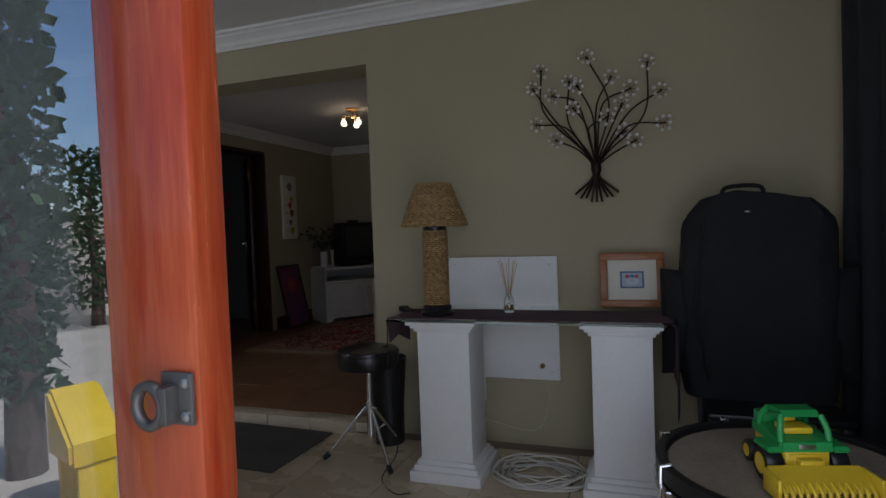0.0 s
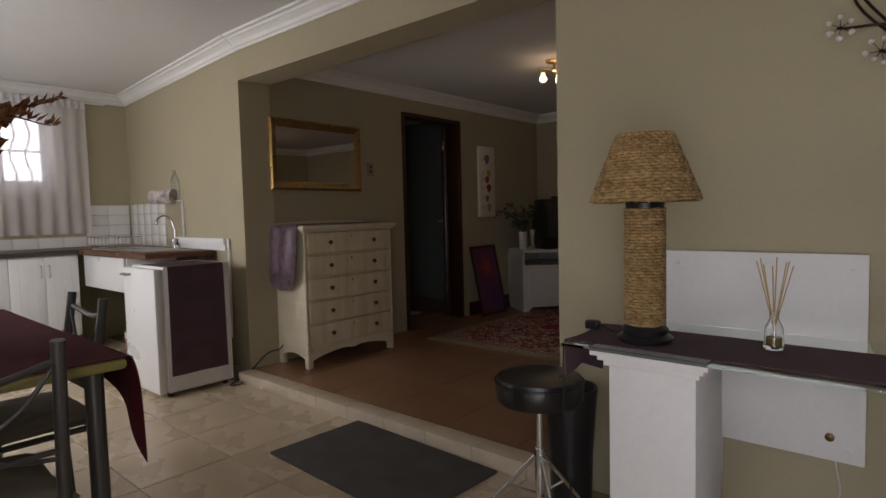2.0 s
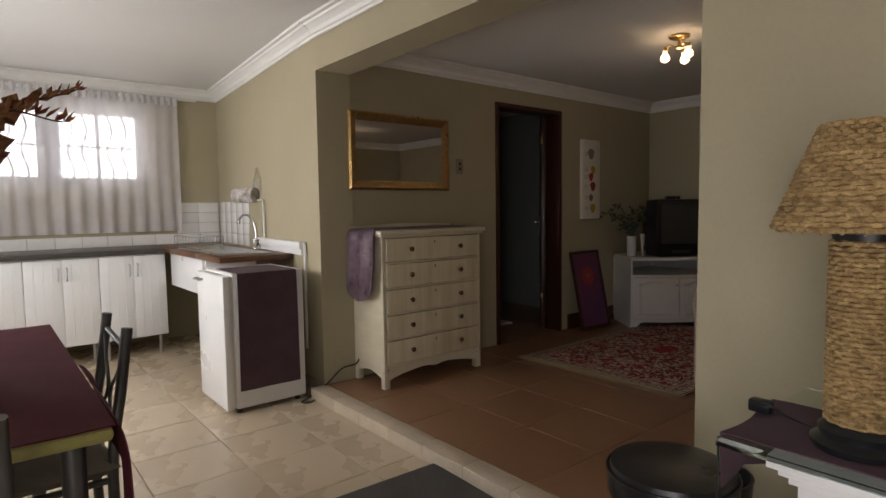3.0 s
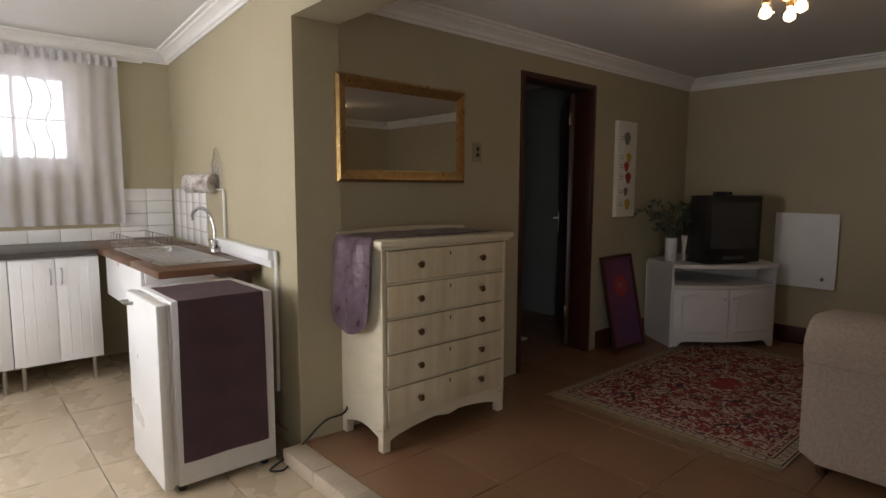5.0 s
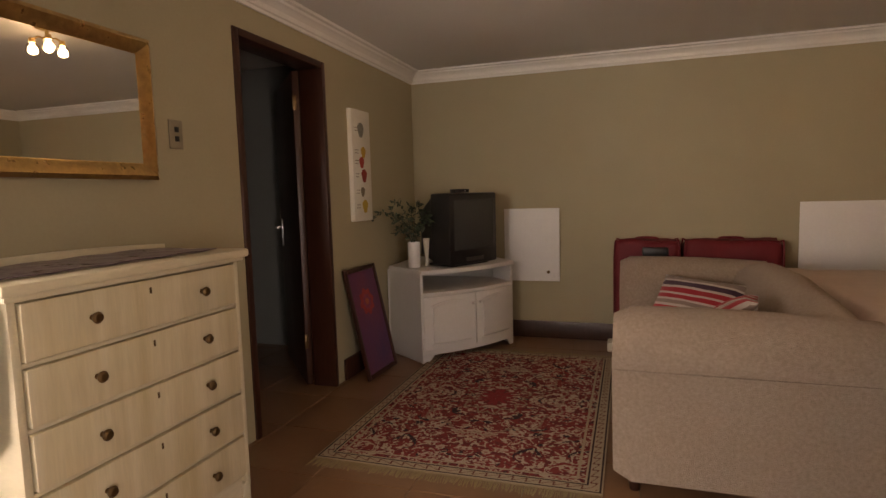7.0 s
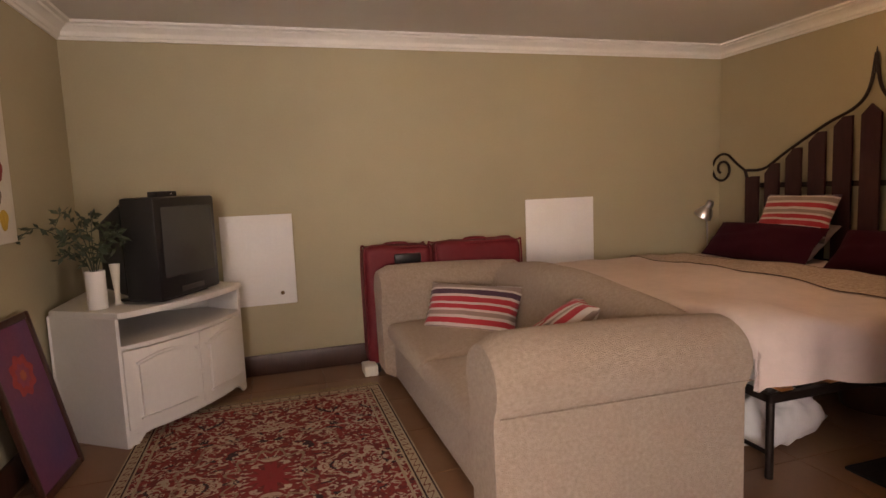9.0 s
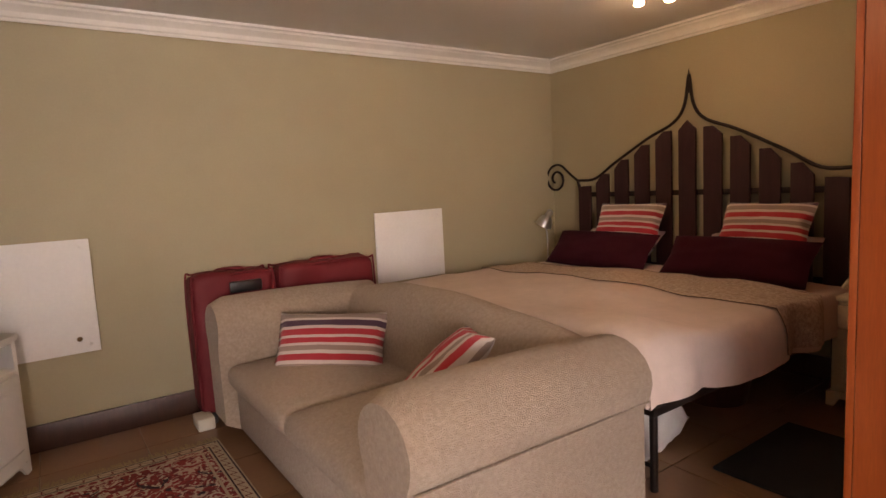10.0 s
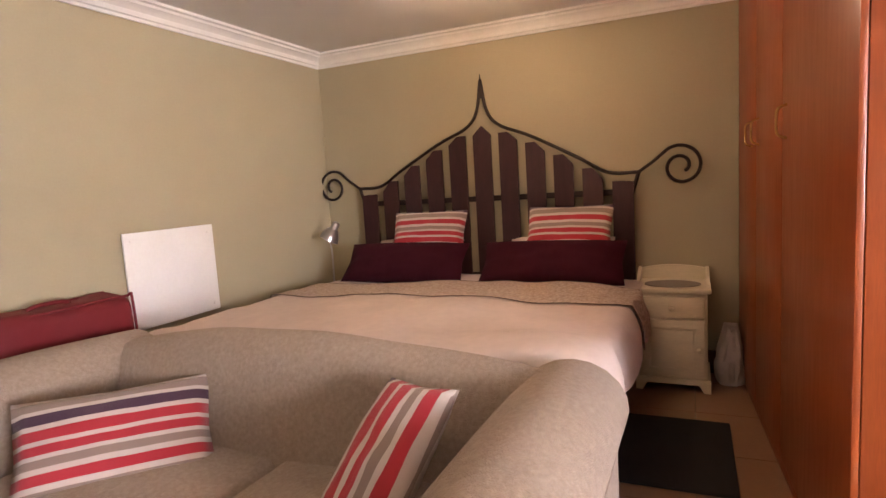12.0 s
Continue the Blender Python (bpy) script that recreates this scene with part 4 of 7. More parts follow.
def suitcase(x, y, w, h, rz, label, panel):
    """Soft case: a rounded body whose sides sag, with piping, feet and a carry strap."""
    t = thing("suitcase", label, "suitcase", (x, y, UP), rz, "red suitcases")
    bm = bmesh.new()
    bx(bm, -w / 2, w / 2, -0.11, 0.11, 0.03, h, 0.05, 4)
    bmesh.ops.subdivide_edges(bm, edges=[e for e in bm.edges if e.calc_length() > 0.1], cuts=9, use_grid_fill=True)
    for v in bm.verts:
        p = v.co
        sag = 0.016 * noise.noise((p.x * 6 + x, p.y * 6, p.z * 5)) + 0.006 * noise.noise((p.x * 19, p.y * 19, p.z * 19))
        v.co += Vector((0, math.copysign(1, p.y) * sag, sag * 1.3 if p.z > h - 0.12 else 0))
    part("body", bm, M_REDNYL, t, smooth=60)
    for yy in (-0.092, 0.092):
        tubepart("piping", smooth_path([(-w / 2 + 0.004, yy, 0.10), (-w / 2 + 0.004, yy, h - 0.07), (-w / 2 + 0.05, yy, h - 0.012), (0, yy, h - 0.002 + 0.006 * math.sin(x)), (w / 2 - 0.05, yy, h - 0.012), (w / 2 - 0.004, yy, h - 0.07), (w / 2 - 0.004, yy, 0.10)], 5), 0.006, M_REDNYL, t)
    tubepart("strap", smooth_path([(-0.09, 0, h - 0.01), (-0.06, 0, h + 0.012), (0.06, 0, h + 0.010), (0.09, 0, h - 0.01)], 4), 0.009, M_REDNYL, t)
    if panel:
        boxpart("handle_recess", (-0.03, 0.15, -0.126, -0.1, h - 0.115, h - 0.05), M_BLACK, t, 0.012, "black plastic handle panel")
    for sx in (-1, 1):
        boxpart("wheel_guard", (sx * (w / 2 - 0.05) - 0.025, sx * (w / 2 - 0.05) + 0.025, -0.125, -0.06, 0, 0.06), M_GREYSTEEL, t, 0.01)


suitcase(-2.02, 6.645, 0.46, 0.83, -2, "red nylon suitcase with black handle panel standing by the wall", True)
suitcase(-1.45, 6.645, 0.64, 0.83, 2, "wide slumped red nylon suitcase standing behind the sofa", False)
# Plain block in place of the pale wheels at the suitcase's foot.
tagged(boxpart("wheel_stand_in", (-2.30, -2.21, 6.46, 6.60, UP, UP + 0.07), M_PAPER, None, 0.01), "small pale block standing in for the suitcase wheels", "box")


def bed():
    t = thing("metal_bed", "dark metal bed with slim legs under the mattress", "bed", (0, 0, UP))
    X0, X1, Y0, Y1 = -1.0, 0.70, 4.585, 6.42
    for d in ((X0, X1, Y0 - 0.015, Y0 + 0.015, 0.31, 0.345), (X0, X1, Y1 - 0.015, Y1 + 0.015, 0.31, 0.345), (X0, X0 + 0.03, Y0, Y1, 0.31, 0.345), (X1 - 0.03, X1, Y0, Y1, 0.31, 0.345)):
        boxpart("rail", d, M_IRON, t, 0.004)
    for k in range(7):
        x = X0 + 0.1 + (X1 - X0 - 0.2) * k / 6
        boxpart("slat", (x - 0.03, x + 0.03, Y0, Y1, 0.345, 0.357), M_PINE, t, 0.002)
    for x in (X0 + 0.015, X1 - 0.015):
        for y in (Y0, (Y0 + Y1) / 2, Y1):
            tubepart("leg", [(x, y, 0), (x, y, 0.31)], 0.016, M_IRON, t, 10)
    tubepart("brace", [(X0 + 0.015, Y0, 0.10), (X0 + 0.015, Y1, 0.10)], 0.009, M_IRON, t)
    m = tagged(boxpart("mattress", (X0 + 0.0, X1, Y0 + 0.01, Y1 - 0.01, UP + 0.36, UP + 0.56), M_WHITE_MATT, None, 0.05), "white mattress under the duvet on the bed", "mattress")


bed()


def duvet():
    """Quilt over the mattress: swells at its middle and hangs over the sides in soft folds."""
    X0, X1, Y0, Y1 = -1.13, 0.60, 4.52, 6.48
    def top(x, y):
        cx, cy = (x - X0) / (X1 - X0), (y - Y0) / (Y1 - Y0)
        swell = 0.03 * math.sin(math.pi * min(1, max(0, cy))) + 0.035 * (1 - cx)
        return UP + 0.585 + swell + 0.024 * noise.noise((x * 2.2, y * 2.2, 3)) + 0.010 * noise.noise((x * 7, y * 5, 1)) + 0.05 * math.exp(-((x + 1.05) / 0.22) ** 2 - ((y - 4.62) / 0.25) ** 2)
    def fn(u, v):
        # u across the bed with both overhangs, v along it with an overhang at the foot
        L = 0.24
        across = -L + u * (Y1 - Y0 + 2 * L)
        along = -0.12 + v * (X1 - X0 + 0.12)
        y, x = Y0 + across, X0 + along
        drop = 0
        yy, xx = min(max(y, Y0), Y1), max(x, X0)
        dy, dx = abs(y - yy), abs(x - xx)
        fold = 0.026 * math.sin(x * 11 + noise.noise((x * 2, 0, 0)) * 3) * min(1, dy / 0.12)
        fold2 = 0.020 * math.sin(y * 8 + 1) * min(1, dx / 0.12)
        side = -1 if y < Y0 else 1
        r = 0.05
        out_y = side * (r * (1 - math.exp(-dy / r)) + fold) if dy else 0
        out_x = -(r * (1 - math.exp(-dx / r)) + fold2) if dx else 0
        drop = max(0, math.hypot(dy, dx) - 0.02)
        if dy and dx:
            drop = max(dy, dx)
        return (xx + out_x, yy + out_y, top(xx, yy) - drop * 0.97 + (0.02 * noise.noise((x * 3, y * 3, 7)) if drop > 0.1 else 0))
    bm = bmesh.new()
    sheet(bm, fn, 70, 60, 0.02)
    tagged(part("duvet", bm, M_DUVET, smooth=80), "pale taupe duvet spread over the bed", "duvet")
    bm = bmesh.new()
    xa, xb = -0.25, 0.22
    def rn(u, v):
        across = -0.225 + u * (Y1 - Y0 + 0.45)
        x = xa + (xb - xa) * v
        y = Y0 + across
        yy = min(max(y, Y0), Y1)
        dy = abs(y - yy)
        side = -1 if y < Y0 else 1
        r = 0.05
        fold = 0.026 * math.sin(x * 11 + noise.noise((x * 2, 0, 0)) * 3) * min(1, dy / 0.12)
        return (x, yy + (side * (r * (1 - math.exp(-dy / r)) + fold + 0.028) if dy else 0), top(x, yy) - max(0, dy - 0.02) * 0.97 + (0.024 if dy < 0.05 else 0.018))
    sheet(bm, rn, 90, 14, 0.004)
    m = mat("embroidered_cloth", (0.58, 0.48, 0.39), 0.85, noise_scale=55, vary=0.3, bump=0.3, bump_scale=120, color2=(0.36, 0.26, 0.20))
    ob = tagged(part("bed_runner", bm, m, smooth=80), "embroidered taupe runner across the bed", "runner")
    for v in (0, 1):
        tubepart("hem", [Vector(rn(i / 60, v)) + Vector((0, 0, 0.004)) for i in range(61)], 0.0025, mat("brown_hem_cord", (0.13, 0.09, 0.075), 0.8) if v == 0 else bpy.data.materials["brown_hem_cord"], ob, 6)


duvet()


def headboard():
    t = thing("headboard", "wrought iron headboard with maroon wooden pickets and scrolls", "headboard", (0, 0, 0))
    C, X = 5.49, 0.74
    half = [(0.98, 1.385), (0.80, 1.395), (0.62, 1.50), (0.32, 1.66), (0.12, 1.745), (0.035, 1.85), (0.0, 2.05)]
    def top_at(off):
        off = abs(off)
        for (a1, z1), (a0, z0) in zip(half, half[1:]):
            if a0 <= off <= a1:
                return z0 + (z1 - z0) * (off - a0) / (a1 - a0)
        return 1.385
    for s in (1, -1):
        tubepart("curved_bar", smooth_path([(X, C + s * a_, z) for a_, z in half], 6), 0.011, M_IRON, t)
        # scroll at the outer end
        tubepart("scroll", smooth_path([(X, C + s * 0.98, 1.385), (X, C + s * 1.06, 1.44)] + [(X, C + s * (1.215 + (0.13 - 0.095 * q) * math.cos(radians(145 - 560 * q))), 1.405 + (0.13 - 0.095 * q) * math.sin(radians(145 - 560 * q))) for q in [k / 22 for k in range(23)]], 3), 0.010, M_IRON, t)
        tubepart("side_post", smooth_path([(X, C + s * 0.98, 1.385), (X, C + s * 0.93, 1.20), (X, C + s * 0.91, 0.9), (X, C + s * 0.91, UP)], 5), 0.012, M_IRON, t)
    tubepart("finial", [(X, C, 1.93), (X, C, 2.0), (X, C, 2.085)], [0.012, 0.010, 0.002], M_IRON, t)
    for z in (1.27, 0.75):
        boxpart("cross_rail", (X - 0.008, X + 0.008, C - 0.92, C + 0.92, z - 0.018, z + 0.018), M_IRON, t, 0.002)
    for k in range(-5, 6):
        off = k * 0.178
        w = 0.062
        za, zb = top_at(off - w) - 0.055, top_at(off + w) - 0.055
        if k == 0:
            za = zb = 1.69
        bm = bmesh.new()
        prism(bm, [(C + off - w, 0.5), (C + off + w, 0.5), (C + off + w, zb), (C + off, max(za, zb, top_at(off) - 0.075) if k else 1.75), (C + off - w, za)], 0, X - 0.030, X - 0.010, 0.003)
        part("picket", bm, M_SLAT, t)


headboard()
M_STRIPE2 = stripes_mat("striped_pillow_cloth", STRIPE, 0.27, 1)
for y in (5.98, 4.98):
    bm = bmesh.new()
    pillow(bm, 0.66, 0.42, 0.16, wrinkle=0.012)
    ob = part("bed_pillow", bm, M_DUVET, smooth=80)
    ob.matrix_world = pose(0.55, y, UP + 0.72, 0, -38, 0) @ pose(0, 0, 0, 0, 0, 90)
    tagged(ob, "pale taupe pillow leaning on the headboard", "pillow", "bed pillows")
for y, r in ((5.83, 4), (4.90, -3)):
    cushion("red striped cushion leaning on the bed pillows", 0.52, 0.34, 0.13, pose(0.52, y, UP + 0.905, 0, -62, r) @ pose(0, 0, 0, 0, 0, 90), M_STRIPE2)
for y, w in ((5.93, 0.86), (4.97, 0.84)):
    cushion("long plain maroon cushion lying against the pillows", w, 0.30, 0.16, pose(0.33, y, UP + 0.745, 0, -48, 0) @ pose(0, 0, 0, 0, 0, 90), M_MAROON, group="maroon cushions")


def nightstand():
    t = thing("nightstand", "cream painted bedside cabinet with drawer and door", "nightstand", (0.42, 4.13, UP))
    Wd, D = 0.39, 0.34
    bm = bmesh.new()
    bx(bm, 0.015, D, 0.015, Wd - 0.015, 0.07, 0.56, 0.004)
    part("carcass", bm, M_CREAM, t)
    boxpart("top", (-0.01, D, -0.005, Wd + 0.005, 0.56, 0.585), M_CREAM, t, 0.007)
    bm = bmesh.new()
    for yy in (0.0, Wd - 0.018):
        prism(bm, [(0.10, 0.585), (D, 0.585), (D, 0.66), (D - 0.06, 0.655), (0.16, 0.605)], 1, yy, yy + 0.018)
    part("gallery_side", bm, M_CREAM, t)
    bm = bmesh.new()
    prism(bm, [(0, 0.585), (Wd, 0.585), (Wd, 0.65)] + [(Wd - Wd * i / 12, 0.65 + 0.022 * math.sin(math.pi * i / 12)) for i in range(1, 12)] + [(0, 0.65)], 0, D - 0.015, D)
    part("gallery_back", bm, M_CREAM, t)
    dr = boxpart("drawer", (-0.003, 0.02, 0.03, Wd - 0.03, 0.425, 0.54), M_CREAM, t, 0.004)
    do = boxpart("door", (-0.003, 0.02, 0.03, Wd - 0.03, 0.09, 0.41), M_CREAM, t, 0.004)
    boxpart("raised_panel", (-0.010, 0.0, 0.085, Wd - 0.085, 0.145, 0.355), M_CREAM, do, 0.006)
    for d in ((-0.007, 0, 0.07, Wd - 0.07, 0.13, 0.138), (-0.007, 0, 0.07, Wd - 0.07, 0.362, 0.37), (-0.007, 0, 0.07, 0.078, 0.138, 0.362), (-0.007, 0, Wd - 0.078, Wd - 0.07, 0.138, 0.362)):
        boxpart("moulding", d, M_CREAM, do, 0.001)
    for parent, y, z in ((dr, Wd / 2, 0.48), (do, 0.055, 0.25)):
        bm = bmesh.new()
        lathe(bm, [(0.008, 0), (0.008, 0.012), (0.016, 0.018), (0.017, 0.026), (0.008, 0.034)], (0, 0, 0), 16)
        bmesh.ops.transform(bm, matrix=pose(-0.003, y, z, 0, -90, 0), verts=bm.verts)
        part("knob", bm, M_CREAM, parent)
    bm = bmesh.new()
    prism(bm, [(0, 0), (0.035, 0), (0.06, 0.045), (Wd - 0.06, 0.045), (Wd - 0.035, 0), (Wd, 0), (Wd, 0.075), (0, 0.075)], 0, -0.004, 0.016)
    part("plinth", bm, M_CREAM, t)
    for y in (0.0, Wd - 0.018):
        boxpart("side_plinth", (0.016, D, y, y + 0.018, 0, 0.075), M_CREAM, t, 0.003)
    bm = bmesh.new()
    prism(bm, [(0.14 + 0.11 * math.cos(q), Wd / 2 + 0.15 * math.sin(q)) for q in [2 * math.pi * k / 28 for k in range(28)]], 2, 0.586, 0.59)
    tagged(part("doily", bm, mat("grey_doily", (0.28, 0.24, 0.20), 0.9, vary=0.3, noise_scale=60)), "", "").parent = t


nightstand()


def clip_lamp():
    t = thing("clip_lamp", "small silver reading lamp on a thin stem beside the bed", "lamp", (0.50, 6.60, UP))
    tubepart("stem", smooth_path([(0, 0, 0), (0, 0, 0.5), (0.0, 0.0, 0.82), (-0.03, 0.02, 0.93), (-0.05, 0.0, 0.96)], 5), 0.006, M_STEEL, t)
    lathepart("base", [(0.07, 0), (0.07, 0.012), (0.01, 0.02)], (0, 0, 0), M_STEEL, t)
    bm = bmesh.new()
    lathe(bm, [(0.068, 0), (0.062, 0.035), (0.042, 0.075), (0.028, 0.085), (0.026, 0.13), (0.015, 0.14), (0.012, 0.08), (0.04, 0.06), (0.06, 0.0)], (0, 0, 0), 22)
    bmesh.ops.transform(bm, matrix=pose(-0.07, -0.03, 0.89, 25, 15, 0), verts=bm.verts)
    part("shade", bm, M_STEEL, t, "dull silver metal shade")


clip_lamp()


def wardrobe():
    t = thing("wardrobe", "tall cherry laminate wardrobe with curved handles", "wardrobe", (-1.24, 3.85, UP), 3.4)
    Lw, D, H = 2.03, 0.60, 2.20
    boxpart("carcass", (0, Lw, -D, -0.02, 0.0, H), M_WARD, t, 0.003)
    for a_, b_, hx in ((0.0, 0.86, 0.78), (0.86, 1.45, 1.36), (1.45, Lw, 1.54)):
        d = boxpart("door", (a_ + 0.003, b_ - 0.003, -0.019, 0, 0.06, H - 0.01), M_WARD, t, 0.003)
        tubepart("handle", smooth_path([(hx, 0, 1.445), (hx - 0.006, 0.031, 1.43), (hx + 0.008, 0.033, 1.385), (hx - 0.006, 0.031, 1.34), (hx, 0, 1.325)], 5), 0.005, M_GOLD, d, label="curved brass handle")
    boxpart("plinth", (0.01, Lw - 0.01, -0.02, -0.008, 0, 0.055), M_WARD, t, 0.002)


wardrobe()
m2 = boxpart("bedside_mat", (-0.66, 0.02, 4.06, 4.53, UP + 0.001, UP + 0.016), M_MATDARK, None, 0.006)
tagged(m2, "dark brown mat on the floor beside the bed", "mat")


def carrier_bag():
    """Slack bag: creased sides that pinch into two knotted ears."""
    bm = bmesh.new()
    rings, n = [], 32
    for i in range(15):
        z = i / 14
        r = 0.105 * (0.85 + 0.35 * z * (1 - z) * 2 - 0.80 * max(0, z - 0.35) ** 1.2)
        ring = []
        for k in range(n):
            a_ = 2 * math.pi * k / n
            c, s = math.cos(a_), math.sin(a_)
            crease = 1 + 0.28 * noise.noise((c * 2.6, s * 2.6, z * 3)) + 0.14 * noise.noise((c * 7, s * 7, z * 5))
            ear = 0.05 * abs(s) * max(0, z - 0.75) * 4
            ring.append(bm.verts.new((0.655 + r * crease * c, 4.02 + 0.8 * r * crease * s, UP + 0.30 * z + ear)))
        rings.append(ring)
    for a_, b_ in zip(rings, rings[1:]):
        for k in range(n):
            bm.faces.new((a_[k], a_[(k + 1) % n], b_[(k + 1) % n], b_[k]))
    bm.faces.new(rings[0]), bm.faces.new(rings[-1])
    tagged(part("plastic_bag", bm, mat("pale_plastic_film", (0.62, 0.57, 0.52), 0.35, vary=0.1, bump=0.2, bump_scale=30), smooth=40), "crumpled pale plastic bag beside the bedside cabinet", "bag")


carrier_bag()


def under_bed():
    for i, (x, y, r, h, c) in enumerate(((-0.55, 4.95, 0.06, 0.2, M_STEEL), (-0.35, 5.0, 0.05, 0.16, M_STEEL))):
        t = thing("storage_jar", "shiny glass and metal jar stored under the bed", "jar", (x, y, UP))
        lathepart("body", [(r, 0), (r, h * 0.3), (r * 0.9, h * 0.34), (r, h * 0.4), (r, h * 0.75), (r * 0.8, h * 0.8)], (0, 0, 0), c, t)
        lathepart("lid", [(r * 0.85, h * 0.8), (r * 0.85, h), (r * 0.5, h * 1.02)], (0, 0, 0), M_BLACK, t)
    bm = bmesh.new()
    pillow(bm, 0.42, 0.5, 0.24, pose(-0.76, 4.93, UP + 0.125, 0, 0, 12), power=0.3, nx=24, wrinkle=0.07)
    tagged(part("bundled_sheet", bm, M_WHITE_MATT, smooth=80), "white bundled bedding stored under the bed", "bedding")
    t = thing("storage_basket", "dark woven basket stored under the bed", "basket", (0.1, 4.95, UP))
    lathepart("body", [(0.16, 0), (0.19, 0.16), (0.18, 0.165), (0.15, 0.02), (0.01, 0.015)], (0, 0, 0), M_DARKWOOD, t)
    tubepart("rim", [(0.19 * math.cos(q), 0.19 * math.sin(q), 0.16) for q in [2 * math.pi * k / 24 for k in range(24)]], 0.008, M_DARKWOOD, t, closed=True)


under_bed()


def ceiling_light(x, y, watts, tall):
    t = thing("ceiling_light", "brass ceiling light with glass cups and warm bulbs", "ceiling light", (x, y, CEIL), 0, "ceiling lights")
    t.scale = (0.85, 0.85, tall)
    lathepart("ceiling_plate", [(0.075, -0.002), (0.075, -0.018), (0.05, -0.03), (0.02, -0.036)], (0, 0, 0), M_GOLD, t)
    lathepart("stem", [(0.012, -0.036), (0.012, -0.075), (0.03, -0.085), (0.03, -0.1), (0.01, -0.11)], (0, 0, 0), M_GOLD, t)
    for k in range(3):
        a_ = radians(215 + 120 * k)
        c, s = math.cos(a_), math.sin(a_)
        tubepart("arm", smooth_path([(0.02 * c, 0.02 * s, -0.09), (0.06 * c, 0.06 * s, -0.075), (0.095 * c, 0.095 * s, -0.10)], 4), 0.006, M_GOLD, t)
        lathepart("lamp_holder", [(0.018, -0.085), (0.022, -0.115), (0.016, -0.12)], (0.10 * c, 0.10 * s, 0), M_GOLD, t, 16)
        lathepart("bulb", [(0.012, -0.12), (0.014, -0.135), (0.028, -0.155), (0.032, -0.175), (0.025, -0.195), (0.006, -0.205)], (0.10 * c, 0.10 * s, 0), M_BULB, t, 18)
        cup = lathepart("glass_cup", [(0.024, -0.118), (0.036, -0.14), (0.044, -0.185), (0.0425, -0.185), (0.0345, -0.142), (0.0235, -0.122)], (0.10 * c, 0.10 * s, 0), M_GLASS, t, 20)
        cup.visible_shadow = False
    lamp = new("ceiling_bulb_light", bpy.data.lights.new("ceiling_bulb_light", "POINT"))
    lamp.data.energy, lamp.data.color, lamp.data.shadow_soft_size = watts, (1.0, 0.70, 0.42), 0.025
    lamp.location = (x, y, CEIL - 0.125)


for (lx, ly), watts, tall in zip(LAMPS, (0.75, 1.8), (0.80, 0.60)):
    ceiling_light(lx, ly, watts, tall)


# ---- front room: console, stool, drum and bag ----
def pedestal(x0, x1):
    t = thing("pedestal", "white painted square column carrying the glass console top", "pedestal", ((x0 + x1) / 2, 2.43, LOW), 0, "console pedestals")
    w = (x1 - x0) / 2
    for k, (e, z0, z1) in enumerate(((0.045, 0, 0.05), (0.028, 0.05, 0.075), (0.014, 0.075, 0.095))):
        boxpart("base_step", (-w - e, w + e, -w - e, w + e, z0, z1), M_WHITE_MATT, t, 0.003)
    boxpart("shaft", (-w, w, -w, w, 0.095, 0.695), M_WHITE_MATT, t, 0.004)
    for e, z0, z1 in ((0.012, 0.695, 0.712), (0.026, 0.712, 0.728), (0.042, 0.728, 0.745)):
        boxpart("capital_step", (-w - e, w + e, -w - e, w + e, z0, z1), M_WHITE_MATT, t, 0.002)


pedestal(-0.937, -0.687)
pedestal(-0.152, 0.092)
TOPZ = LOW + 0.745
gl = tagged(boxpart("glass_top", (-1.07, 0.19, 2.25, 2.76, TOPZ, TOPZ + 0.010), M_GGLASS, None, 0.002), "clear glass console top with greenish edge on two columns", "table top")
gl.visible_shadow = False


def console_runner():
    y0, y1, z = 2.30, 2.60, TOPZ + 0.012
    def fn(u, v):
        s = -0.16 + u * 1.58
        y = y0 + (y1 - y0) * v
        x = -1.075 + s
        if s < 0:
            p = min(1, -s / 0.16)
            return (-1.075 - 0.008 + 0.01 * math.sin(v * 5), y - 0.02 * p * (v - 0.5), z + s * (0.6 + 0.6 * abs(v - 0.3)))
        if s > 1.25:
            return (0.175 + 0.008 + 0.012 * math.sin(v * 6), y, z - (s - 1.25) * (0.8 + 1.6 * (1 - v)))
        return (x, y, z + 0.0015 * noise.noise((x * 6, y * 6, 0)))
    bm = bmesh.new()
    sheet(bm, fn, 60, 10, 0.0025)
    tagged(part("console_runner", bm, M_PURPLE, smooth=60), "dark plum cloth runner hanging over the glass top", "runner")


console_runner()
CT = TOPZ + 0.0150


